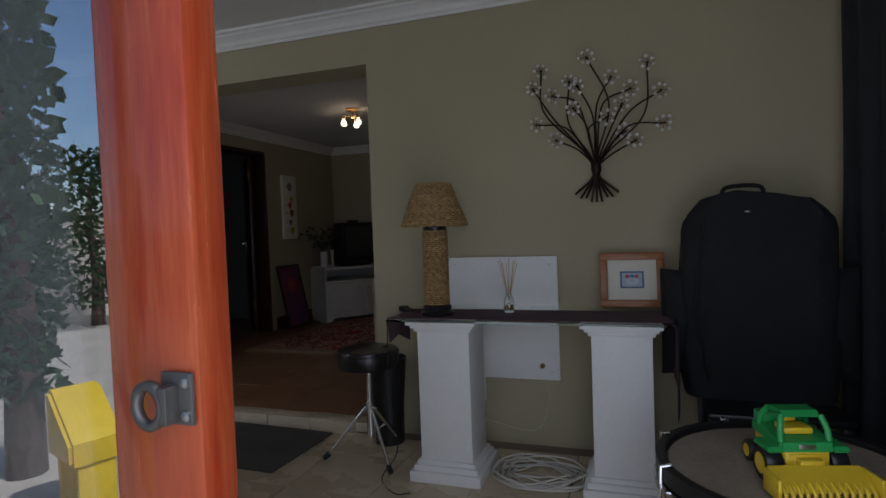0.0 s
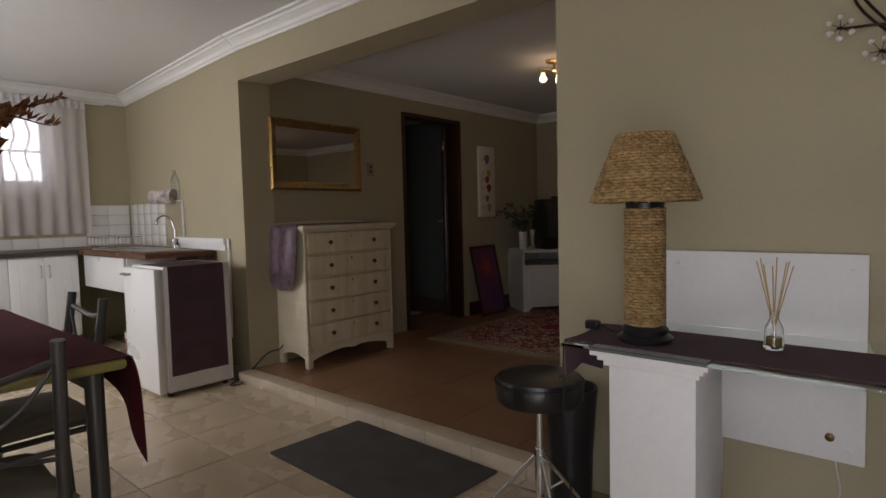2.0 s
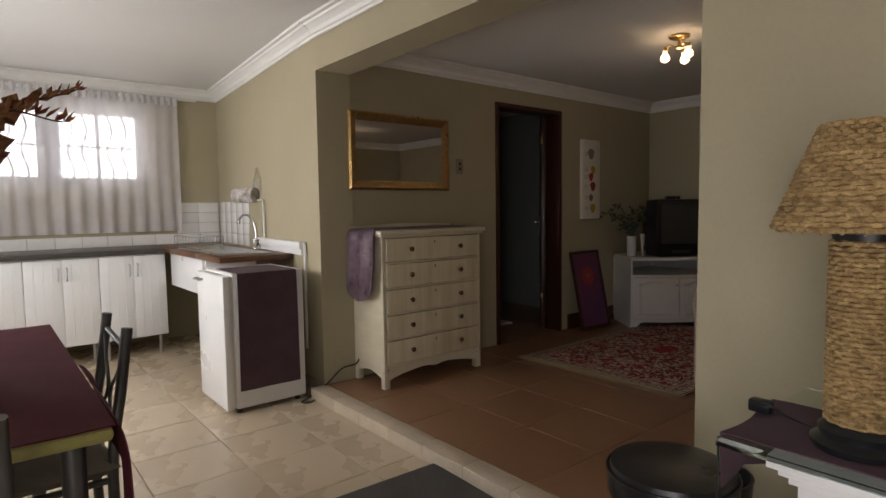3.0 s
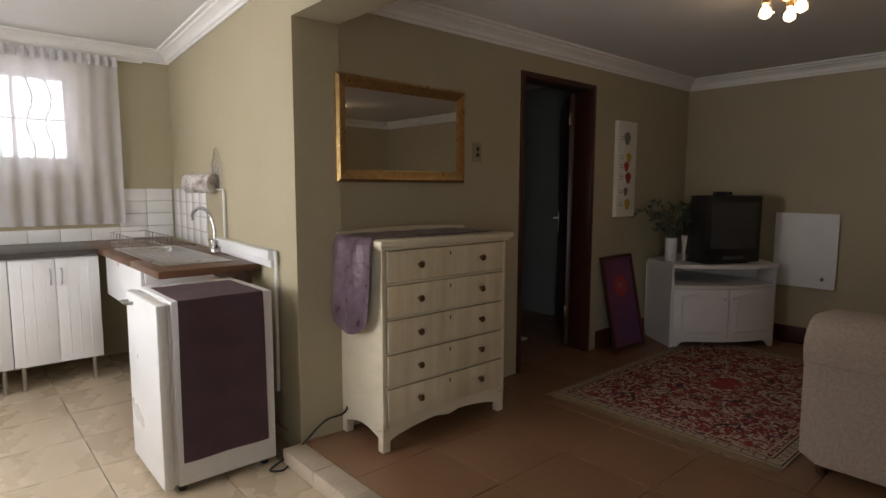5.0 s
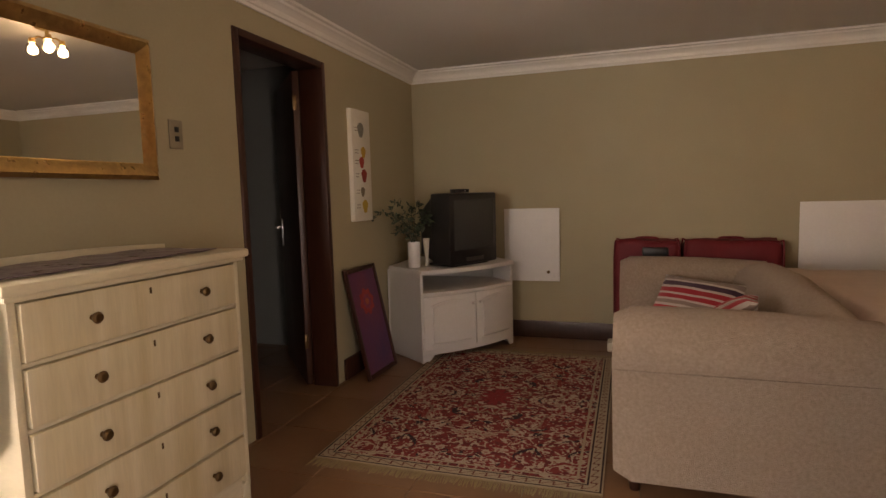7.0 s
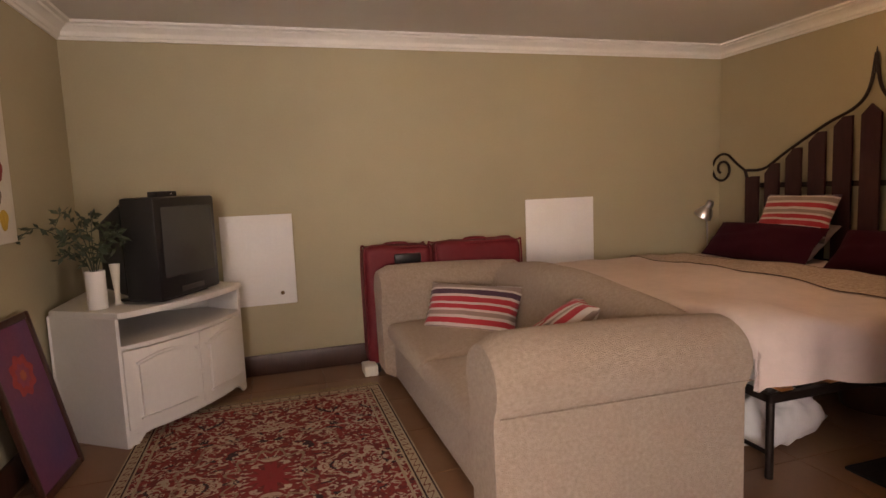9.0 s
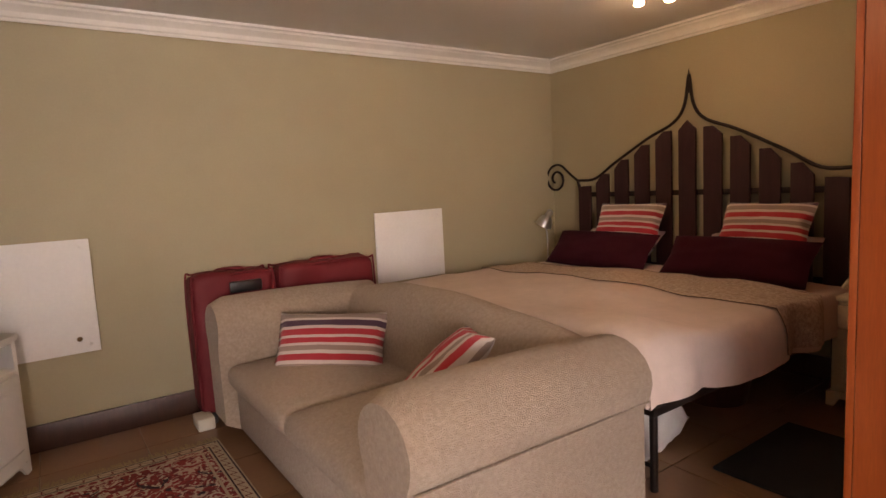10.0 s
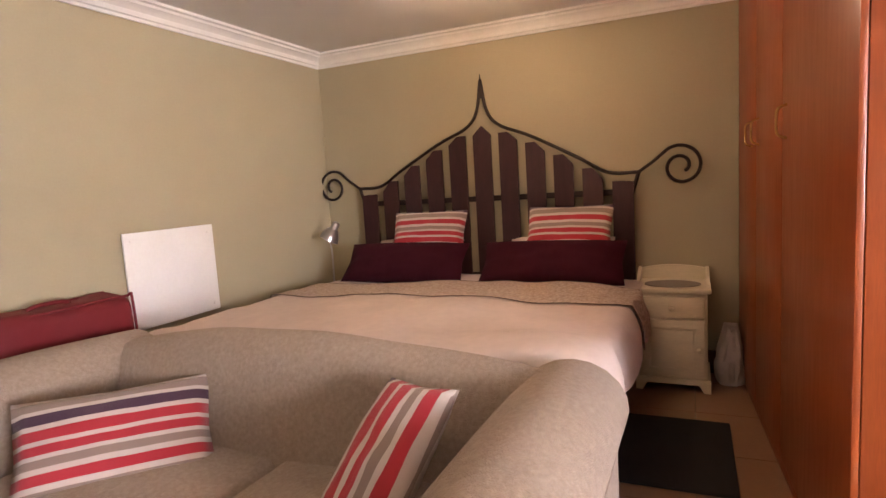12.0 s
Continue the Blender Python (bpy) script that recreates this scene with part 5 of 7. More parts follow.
def table_lamp():
    t = thing("table_lamp", "woven seagrass lamp with a conical shade", "lamp", (-0.868, 2.41, CT))
    t.scale = (1.05, 1.05, 1.04)
    lathepart("base", [(0.075, 0), (0.078, 0.012), (0.062, 0.022), (0.066, 0.036), (0.055, 0.046)], (0, 0, 0), M_BLACK, t)
    def woven(core, prof_r, z0, z1, rows, bead, around, every):
        for k in range(rows):
            q = (k + 0.5) / rows
            z, r = z0 + (z1 - z0) * q, prof_r(q)
            n = around
            pts = []
            for i in range(n):
                rr, a_ = r + 0.0042 * (1 if (i // every + k) % 2 else -1), 2 * math.pi * i / n
                pts.append((rr * math.cos(a_), rr * math.sin(a_), z + 0.001 * math.sin(i * 1.3 + k * 2.1)))
            tubepart("rope_coil", pts, bead * (0.9 + 0.2 * ((k * 7) % 5) / 5), M_ROPE, core, 5, True)
    core = lathepart("stem", [(0.046, 0.046), (0.046, 0.39)], (0, 0, 0), M_ROPE, t)
    woven(core, lambda q: 0.050, 0.048, 0.385, 38, 0.0052, 48, 2)
    lathepart("neck", [(0.052, 0.385), (0.054, 0.40), (0.04, 0.412), (0.012, 0.414), (0.012, 0.50)], (0, 0, 0), M_BLACK, t)
    lining = lathepart("shade", [(0.140, 0.402), (0.068, 0.596), (0.066, 0.596), (0.138, 0.402)], (0, 0, 0), M_ROPE, t)
    woven(lining, lambda q: 0.146 - 0.074 * q, 0.405, 0.595, 22, 0.0058, 100, 2)
    for k in range(28):
        a_ = 2 * math.pi * k / 28
        tubepart("stave", [(0.141 * math.cos(a_), 0.141 * math.sin(a_), 0.400), (0.069 * math.cos(a_), 0.069 * math.sin(a_), 0.596)], 0.003, M_ROPE, lining, 5)
    tubepart("flex", smooth_path([(-0.07, 0.02, 0.008), (-0.13, 0.05, 0.006), (-0.17, 0.03, 0.03), (-0.19, 0.06, 0.012)], 5), 0.003, M_BLACK, t)
    boxpart("plug", (-0.215, -0.17, 0.045, 0.075, 0.0, 0.028), M_BLACK, t, 0.006)


table_lamp()
df = thing("reed_diffuser", "small glass reed diffuser with pale sticks", "diffuser", (-0.54, 2.50, CT))
lathepart("bottle", [(0.024, 0), (0.026, 0.01), (0.024, 0.06), (0.012, 0.085), (0.012, 0.11), (0.010, 0.11), (0.010, 0.085), (0.021, 0.058), (0.022, 0.012), (0.003, 0.008)], (0, 0, 0), M_GLASS, df)
lathepart("oil", [(0.020, 0.012), (0.020, 0.035), (0.002, 0.036)], (0, 0, 0), mat("amber_oil", (0.35, 0.22, 0.06), 0.1), df)
for k in range(8):
    a_ = 2 * math.pi * k / 8
    tubepart("reed", [(-0.006 * math.cos(a_), -0.006 * math.sin(a_), 0.03), (0.045 * math.cos(a_), 0.028 * math.sin(a_), 0.235 + 0.01 * (k % 3))], 0.0018, mat("pale_reed", (0.50, 0.34, 0.16), 0.8) if k == 0 else bpy.data.materials["pale_reed"], df, 5)


def framed_print():
    t = thing("framed_print", "small pine framed print of a blue flower bowl", "picture")
    t.matrix_world = pose(-0.135, 2.715, CT - 0.004, -9, 0, 4)
    t.scale = (1.08, 1, 1.08)
    w, h, b = 0.275, 0.245, 0.034
    for d in ((0, w, -0.018, 0, 0, b), (0, w, -0.018, 0, h - b, h), (0, b, -0.018, 0, b, h - b), (w - b, w, -0.018, 0, b, h - b)):
        boxpart("frame_bar", d, M_PINE, t, 0.005)
    boxpart("mount", (b, w - b, -0.008, -0.004, b, h - b), M_PAPER, t, 0)
    boxpart("print", (0.087, 0.188, -0.010, -0.007, 0.085, 0.160), mat("blue_print", (0.10, 0.17, 0.30), 0.6, vary=0.3, noise_scale=60), t, 0)
    boxpart("print_margin", (0.095, 0.180, -0.0115, -0.009, 0.092, 0.153), mat("print_ground", (0.45, 0.52, 0.58), 0.6, vary=0.2, noise_scale=60), t, 0)
    bm = bmesh.new()
    prism(bm, [(0.1375 + 0.030 * math.cos(q), 0.116 + 0.018 * math.sin(q)) for q in [2 * math.pi * k / 20 for k in range(20)]], 1, -0.0125, -0.011)
    part("painted_bowl", bm, mat("bowl_paint", (0.55, 0.60, 0.68), 0.6, vary=0.2), t)
    for x, c in ((0.118, (0.4, 0.06, 0.05)), (0.138, (0.1, 0.14, 0.35)), (0.157, (0.45, 0.12, 0.1))):
        bm = bmesh.new()
        prism(bm, [(x + 0.009 * math.cos(q), 0.137 + 0.008 * math.sin(q)) for q in [2 * math.pi * k / 10 for k in range(10)]], 1, -0.0125, -0.011)
        part("painted_flower", bm, mat("petal_paint", c, 0.6, vary=0.3), t)


framed_print()


def wall_art():
    """Iron bouquet: stems that splay below a tie, cross as they rise, and end in heads of crystal beads."""
    t = thing("metal_wall_art", "dark metal flower bouquet wall sculpture with crystal petals", "wall art", (-0.145, W_ART - 0.03, 1.52))
    bronze = mat("bronzed_iron", (0.035, 0.022, 0.015), 0.45, metal=0.7, vary=0.2)
    crystal = mat("crystal_bead", (0.80, 0.77, 0.72), 0.10, metal=0.0, coat=1.0, vary=0.3, bump=0)
    # head and the bend of its stem, in centimetres from the tie
    stems = [(-26, 51, -25, 30), (-30, 42, -20, 26), (-20, 37, -8, 32), (-12, 44, -13, 24), (-8, 41, -1, 26), (-3, 54, 7, 31), (8, 44, 1, 31), (17, 37, 4, 31), (25, 48, 23, 24), (31, 35, 16, 26),
             (13, 30, 9, 22), (-10, 30, -4, 21), (-29, 24, -14, 21), (-19, 15, -9, 10), (6, 24, -3, 19), (14, 17, 8, 12), (19, 12, 9, 7), (32, 19, 16, 19)]
    rnd = random.Random(12)
    for i, (hx, hz, bx_, bz) in enumerate(stems):
        x, z, mx, mz = hx / 100, hz / 100, bx_ / 100, bz / 100
        dy = -0.008 - 0.016 * (i % 3)
        tubepart("stem", smooth_path([(mx * 0.05, 0, -0.01), (mx * 0.22, dy * 0.4, mz * 0.28), (mx, dy, mz), (x, dy, z)], 8), 0.0042, bronze, t, 6)
        n = 6 + i % 2
        for k in range(n):
            a_ = 2 * math.pi * k / n + i
            r = rnd.uniform(0.026, 0.038)
            px, pz, py = x + r * math.cos(a_), z + r * math.sin(a_), dy - rnd.uniform(0.006, 0.018)
            tubepart("spoke", [(x, dy - 0.004, z), (px, py + 0.004, pz)], 0.0014, bronze, t, 4)
            bm = bmesh.new()
            bmesh.ops.create_icosphere(bm, subdivisions=1, radius=rnd.uniform(0.0085, 0.012))
            bmesh.ops.transform(bm, matrix=Matrix.Translation((px, py, pz)), verts=bm.verts)
            part("crystal", bm, crystal, t, smooth=5)
        lathepart("flower_boss", [(0.004, -0.004), (0.009, 0), (0.004, 0.004)], (x, dy - 0.008, z), bronze, t, 10)
    for k in range(9):
        u = (k - 4) / 4
        tubepart("cut_end", smooth_path([(u * 0.012, -0.004, 0.02), (u * 0.02, -0.008 - 0.01 * (k % 2), -0.05), (u * 0.105, -0.012, -0.125 - 0.045 * (1 - abs(u)) - 0.01 * (k % 2))], 5), 0.0062, bronze, t, 6)
    lathepart("tie", [(0.018, -0.03), (0.025, -0.01), (0.025, 0.015), (0.018, 0.03)], (0, -0.004, 0), bronze, t, 14)
    tubepart("wall_hook", [(0, 0, 0.02), (0, 0.03, 0.02)], 0.004, bronze, t)


wall_art()


def stool():
    t = thing("drum_stool", "round black vinyl drum stool on chrome tripod", "stool", (-1.275, 2.46, LOW))
    lathepart("seat", [(0.10, 0.475), (0.150, 0.480), (0.158, 0.495), (0.158, 0.545), (0.150, 0.568), (0.11, 0.578), (0.01, 0.582)], (0, 0, 0), M_VINYL, t, 36, "black vinyl padded seat")
    tubepart("piping", [(0.159 * math.cos(q), 0.159 * math.sin(q), 0.553) for q in [2 * math.pi * k / 36 for k in range(36)]], 0.004, M_VINYL, t, 6, True)
    tubepart("post", [(0, 0, 0.14), (0, 0, 0.47)], 0.013, M_CHROME, t, 12)
    tubepart("sleeve", [(0, 0, 0.12), (0, 0, 0.30)], 0.018, M_CHROME, t, 12)
    tubepart("clamp_knob", [(0.015, -0.01, 0.27), (0.05, -0.03, 0.27)], 0.008, M_CHROME, t, 8)
    for a_ in (200, 318, 75):
        c, s = math.cos(radians(a_)), math.sin(radians(a_))
        leg = tubepart("leg", [(0.018 * c, 0.018 * s, 0.27), (0.22 * c, 0.22 * s, 0.03)], 0.009, M_CHROME, t, 8)
        tubepart("strut", [(0.018 * c, 0.018 * s, 0.13), (0.12 * c, 0.12 * s, 0.145)], 0.006, M_CHROME, t, 6)
        tubepart("rubber_foot", [(0.215 * c, 0.215 * s, 0.035), (0.245 * c, 0.245 * s, 0.012)], 0.014, M_BLACK, leg, 10)


stool()
bin_ = thing("waste_bin", "black plastic bin on the step beside the wall", "bin", (-1.28, 2.70, LOW))
lathepart("body", [(0.085, 0.20), (0.105, 0.47), (0.098, 0.47), (0.08, 0.21), (0.005, 0.205)], (0, 0, 0), M_BLACK, bin_)
lathepart("foot_ring", [(0.08, 0.0), (0.085, 0.20), (0.07, 0.20)], (0, 0, 0), M_BLACK, bin_)


def cable_coil():
    t = thing("cable_coil", "loose coil of pale extension cable on the floor", "cable", (-0.40, 2.45, LOW))
    rnd = random.Random(2)
    pts = []
    for k in range(150):
        a_ = k * 0.42
        r = 0.16 + 0.045 * math.sin(k * 0.31) + rnd.uniform(-0.012, 0.012)
        pts.append((r * math.cos(a_) * 1.1, r * math.sin(a_) * 0.8, 0.008 + 0.05 * (0.5 + 0.5 * math.sin(k * 0.77)) * (k / 150)))
    tubepart("cable", smooth_path(pts, 2), 0.0045, M_CABLE, t, 6)
    boxpart("plug", (-0.17, -0.12, 0.15, 0.19, 0.0, 0.035), M_CABLE, t, 0.008)


cable_coil()
so = thing("wall_socket", "white socket low on the wall behind the column", "socket", (-0.86, W_ART - 0.001, 0.30))
boxpart("plate", (0, 0.10, -0.010, 0, 0, 0.15), M_WHITE, so, 0.004)
boxpart("switch", (0.03, 0.07, -0.014, -0.01, 0.09, 0.12), M_WHITE, so, 0.002)
tagged(tubepart("heater_flex", smooth_path([(-0.43, W_ART - 0.012, 0.44), (-0.42, W_ART - 0.01, 0.3), (-0.5, W_ART - 0.012, 0.16), (-0.78, W_ART - 0.012, 0.2)], 6), 0.003, M_CABLE), "thin white cable of the panel heater", "cable")
tagged(tubepart("stool_side_cable", smooth_path([(-1.085, 2.30, TOPZ), (-1.09, 2.31, 0.5), (-1.07, 2.33, 0.2), (-1.12, 2.25, LOW + 0.006), (-1.0, 2.12, LOW + 0.006), (-0.93, 2.14, LOW + 0.006)], 6), 0.003, M_BLACK), "black lamp cable hanging to the floor", "cable")


def garment_bag():
    """Black instrument bag propped on a stack of black plastic chairs."""
    ch = thing("plastic_chair", "black plastic stacking chair against the wall", "chair", (0.52, 2.46, LOW))
    boxpart("seat", (-0.24, 0.24, -0.26, 0.2, 0.40, 0.43), M_BLACK, ch, 0.012)
    for x in (-0.235, 0.20):
        for y in (-0.25, 0.16):
            boxpart("leg", (x, x + 0.035, y, y + 0.035, 0, 0.40), M_BLACK, ch, 0.006)
    for k in range(3):
        boxpart("back_slat", (-0.22, 0.22, -0.275, -0.255, 0.18 + 0.075 * k, 0.225 + 0.075 * k), M_VINYL, ch, 0.008)
    t = thing("instrument_bag", "large soft black nylon bag standing on the chair", "bag", (0.50, 2.52, LOW + 0.43))
    def outline(z):
        k = z / 0.80
        w = 0.30 - 0.02 * k - (0.08 * max(0, (k - 0.86) / 0.14) ** 2)
        return w * (0.92 + 0.08 * min(1, k * 6))
    bm = bmesh.new()
    rings = []
    n = 30
    for i in range(22):
        z = 0.80 * i / 21
        w = outline(z)
        ring = []
        for k in range(n):
            a_ = 2 * math.pi * k / n
            c, s = math.cos(a_), math.sin(a_)
            e = 0.42
            px = w * math.copysign(abs(c) ** e, c) + 0.012 * noise.noise((k * 0.5, z * 5, 2))
            py = (0.13 - 0.03 * z) * math.copysign(abs(s) ** e, s) + 0.020 * noise.noise((k * 0.6, z * 6, 9))
            top = 0.05 * math.exp(-((px + 0.05) / 0.16) ** 2) * (z / 0.8) ** 8
            ring.append(bm.verts.new((px, py, z + top)))
        rings.append(ring)
    for a_, b_ in zip(rings, rings[1:]):
        for k in range(n):
            bm.faces.new((a_[k], a_[(k + 1) % n], b_[(k + 1) % n], b_[k]))
    bm.faces.new(rings[0]), bm.faces.new(rings[-1])
    part("body", bm, M_NYLON, t, smooth=60)
    for s in (-1, 1):
        bm = bmesh.new()
        pillow(bm, 0.20, 0.46, 0.14, pose(s * 0.27, -0.02, 0.30, 90, 0, 0), power=0.5)
        part("side_pocket", bm, M_NYLON, t, smooth=70)
    tubepart("carry_loop", smooth_path([(-0.12, 0, 0.82), (-0.10, 0, 0.865), (0.02, 0, 0.865), (0.04, 0, 0.82)], 5), 0.009, M_NYLON, t)
    lathepart("badge", [(0.012, -0.002), (0.012, 0.002), (0.004, 0.004)], (-0.04, -0.112, 0.76), M_STEEL, t, 14)
    tubepart("zip", [(-0.2, -0.13, 0.08), (-0.24, -0.135, 0.4), (-0.2, -0.11, 0.74)], 0.004, M_VINYL, t, 6)


garment_bag()


def drum():
    cx, cy, R, H = 0.40, 1.52, 0.31, 0.53
    t = thing("bass_drum", "black drum lying flat with a worn beige head", "drum", (cx, cy, LOW))
    lathepart("shell", [(R - 0.012, 0.01), (R - 0.012, H - 0.01), (R - 0.02, H - 0.01), (R - 0.02, 0.01)], (0, 0, 0), M_VINYL, t, 48)
    for z in (0.012, H - 0.02):
        lathepart("hoop", [(R - 0.012, z - 0.02), (R + 0.012, z - 0.02), (R + 0.012, z + 0.022), (R - 0.012, z + 0.022), (R - 0.012, z - 0.02)], (0, 0, 0), M_BLACK, t, 48)
    lathepart("head", [(R - 0.014, H - 0.018), (R - 0.02, H - 0.012), (0.01, H - 0.010)], (0, 0, 0), M_DRUM, t, 48, "worn beige drum head")
    lathepart("metal_band", [(R + 0.012, H - 0.075), (R + 0.018, H - 0.07), (R + 0.018, H - 0.055), (R + 0.012, H - 0.05)], (0, 0, 0), M_CHROME, t, 48)
    for k in range(8):
        a_ = 2 * math.pi * k / 8 + 0.35
        c, s = math.cos(a_), math.sin(a_)
        claw = tubepart("claw", [((R - 0.005) * c, (R - 0.005) * s, H + 0.008), ((R + 0.022) * c, (R + 0.022) * s, H + 0.006), ((R + 0.024) * c, (R + 0.024) * s, H - 0.05)], 0.007, M_CHROME, t, 8)
        tubepart("tension_rod", [((R + 0.024) * c, (R + 0.024) * s, H - 0.03), ((R + 0.024) * c, (R + 0.024) * s, H - 0.17)], 0.004, M_CHROME, claw, 6)
        lathepart("lug", [(0.006, -0.02), (0.016, -0.012), (0.016, 0.012), (0.006, 0.02)], ((R + 0.012) * c, (R + 0.012) * s, H - 0.18), M_CHROME, t, 12)


drum()


def toy_harvester():
    """Toy combine: a glazed-less cab shell over a yellow hull, big drive wheels and a wide toothed header."""
    t = thing("toy_harvester", "green and yellow plastic toy harvester on the drum", "toy", (0.405, 1.46, LOW + 0.521), 14)
    t.scale = (0.69, 0.69, 0.69)
    boxpart("hull", (-0.075, 0.075, -0.075, 0.16, 0.035, 0.125), M_YELLOW, t, 0.012)
    hull = boxpart("front_panel", (-0.04, 0.04, -0.105, -0.072, 0.03, 0.10), M_YELLOW, t, 0.006)
    boxpart("panel_rib", (-0.06, 0.06, -0.080, -0.074, 0.104, 0.112), M_YELLOW, hull, 0.002)
    bm = bmesh.new()
    prism(bm, [(-0.078, 0.12), (0.155, 0.12), (0.155, 0.165), (0.06, 0.165), (-0.05, 0.155), (-0.07, 0.15)], 0, -0.088, 0.088, 0.008)
    cab = part("cab_base", bm, M_GREEN, t)
    boxpart("badge", (-0.028, 0.028, -0.0765, -0.070, 0.128, 0.144), M_STEEL, cab, 0.002, "grey emblem plate")
    bm = bmesh.new()
    prism(bm, [(-0.035, 0.228), (0.075, 0.228), (0.06, 0.244), (-0.015, 0.247)], 0, -0.070, 0.070, 0.008)
    part("roof", bm, M_GREEN, t)
    for sx in (-1, 1):
        tubepart("cab_pillar", smooth_path([(sx * 0.080, -0.055, 0.15), (sx * 0.078, -0.048, 0.19), (sx * 0.066, -0.028, 0.234)], 5), 0.011, M_GREEN, t, 8)
        tubepart("cab_pillar", smooth_path([(sx * 0.082, 0.10, 0.16), (sx * 0.078, 0.09, 0.20), (sx * 0.066, 0.065, 0.236)], 5), 0.010, M_GREEN, t, 8)
        bm = bmesh.new()
        prism(bm, [(-0.085, 0.128), (-0.075, 0.138), (0.02, 0.138), (0.035, 0.120), (0.03, 0.115), (-0.08, 0.118)], 0, min(sx * 0.080, sx * 0.135), max(sx * 0.080, sx * 0.135), 0.004)
        part("mudguard", bm, M_GREEN, t)
    boxpart("rear_hopper", (-0.078, 0.078, 0.10, 0.165, 0.16, 0.20), M_GREEN, t, 0.010)
    boxpart("seat", (-0.05, 0.05, -0.02, 0.06, 0.160, 0.185), M_YELLOW, t, 0.008)
    boxpart("seat_back", (-0.022, 0.022, 0.045, 0.07, 0.185, 0.205), M_YELLOW, t, 0.006)
    bm = bmesh.new()
    prism(bm, [(-0.105, 0.085), (-0.185, 0.050), (-0.195, 0.030), (-0.175, 0.012), (-0.105, 0.012)], 0, -0.155, 0.155, 0.005)
    head = part("header", bm, M_YELLOW, t)
    for k in range(13):
        x = -0.138 + 0.276 * k / 12
        tubepart("tine", smooth_path([(x, -0.172, 0.052), (x, -0.200, 0.040), (x, -0.208, 0.022), (x, -0.195, 0.008)], 3), 0.0072, M_YELLOW, head, 6)
    for sx in (-1, 1):
        boxpart("header_end", (sx * 0.158 - 0.006, sx * 0.158 + 0.006, -0.215, -0.105, 0.006, 0.082), M_YELLOW, head, 0.004)
    for x, y, r, wd in ((-0.108, -0.025, 0.062, 0.028), (0.108, -0.025, 0.062, 0.028), (-0.092, 0.145, 0.042, 0.018), (0.092, 0.145, 0.042, 0.018)):
        bm = bmesh.new()
        lathe(bm, [(r * 0.62, -wd), (r * 0.93, -wd), (r, -wd * 0.7), (r, wd * 0.7), (r * 0.93, wd), (r * 0.62, wd)], (0, 0, 0), 26)
        bmesh.ops.transform(bm, matrix=pose(x, y, r, 0, 90, 0), verts=bm.verts)
        w = part("wheel", bm, M_BLACK, t, "black plastic tyre")
        bm = bmesh.new()
        lathe(bm, [(r * 0.60, -wd - 0.002), (r * 0.56, -wd - 0.003), (r * 0.42, -wd * 0.6), (r * 0.12, -wd * 0.5), (r * 0.12, wd * 0.5), (r * 0.42, wd * 0.6), (r * 0.56, wd + 0.003), (r * 0.60, wd + 0.002)], (0, 0, 0), 20)
        bmesh.ops.transform(bm, matrix=pose(x, y, r, 0, 90, 0), verts=bm.verts)
        part("rim", bm, M_YELLOW, w)


toy_harvester()


def hanging_cloth(name, label, axis, a0, a1, at, z0, z1, material, waves, amp, nu=70, flare=0.0, kind="curtain"):
    def fn(u, v):
        z = z1 + (z0 - z1) * v
        p = a0 + (a1 - a0) * u + flare * v * (u - 0.5)
        q = at + amp * (0.35 + 0.65 * v) * math.sin(u * waves * 6.283 + 1.2 * noise.noise((u * 5, v * 1.2, 0))) + 0.4 * amp * noise.noise((u * 9, v * 2, 4))
        return (p, q, z) if axis == 0 else (q, p, z)
    bm = bmesh.new()
    sheet(bm, fn, nu, 14, 0.0)
    return tagged(part(name, bm, material, smooth=80), label, kind)


# Near-black folded sheet that covers most of the east wall.
hanging_cloth("dark_curtain", "dark slate blue folded sheet against the side wall", 1, 0.75, 2.72, X_EAST - 0.075, LOW + 0.02, 2.36, mat("slate_sheet", (0.016, 0.017, 0.021), 0.9, vary=0.2, bump=0.1, bump_scale=200), 9, 0.025)
mt = boxpart("door_mat", (-2.64, -1.66, 2.18, 2.735, LOW + 0.001, LOW + 0.014), M_MATGREY, None, 0.005)
mt.matrix_world = Matrix.Translation((-2.13, 2.48, 0)) @ pose(0, 0, 0, 0, 0, -2) @ Matrix.Translation((2.13, -2.48, 0))
tagged(mt, "dark grey rectangular mat on the tiles below the step", "mat")


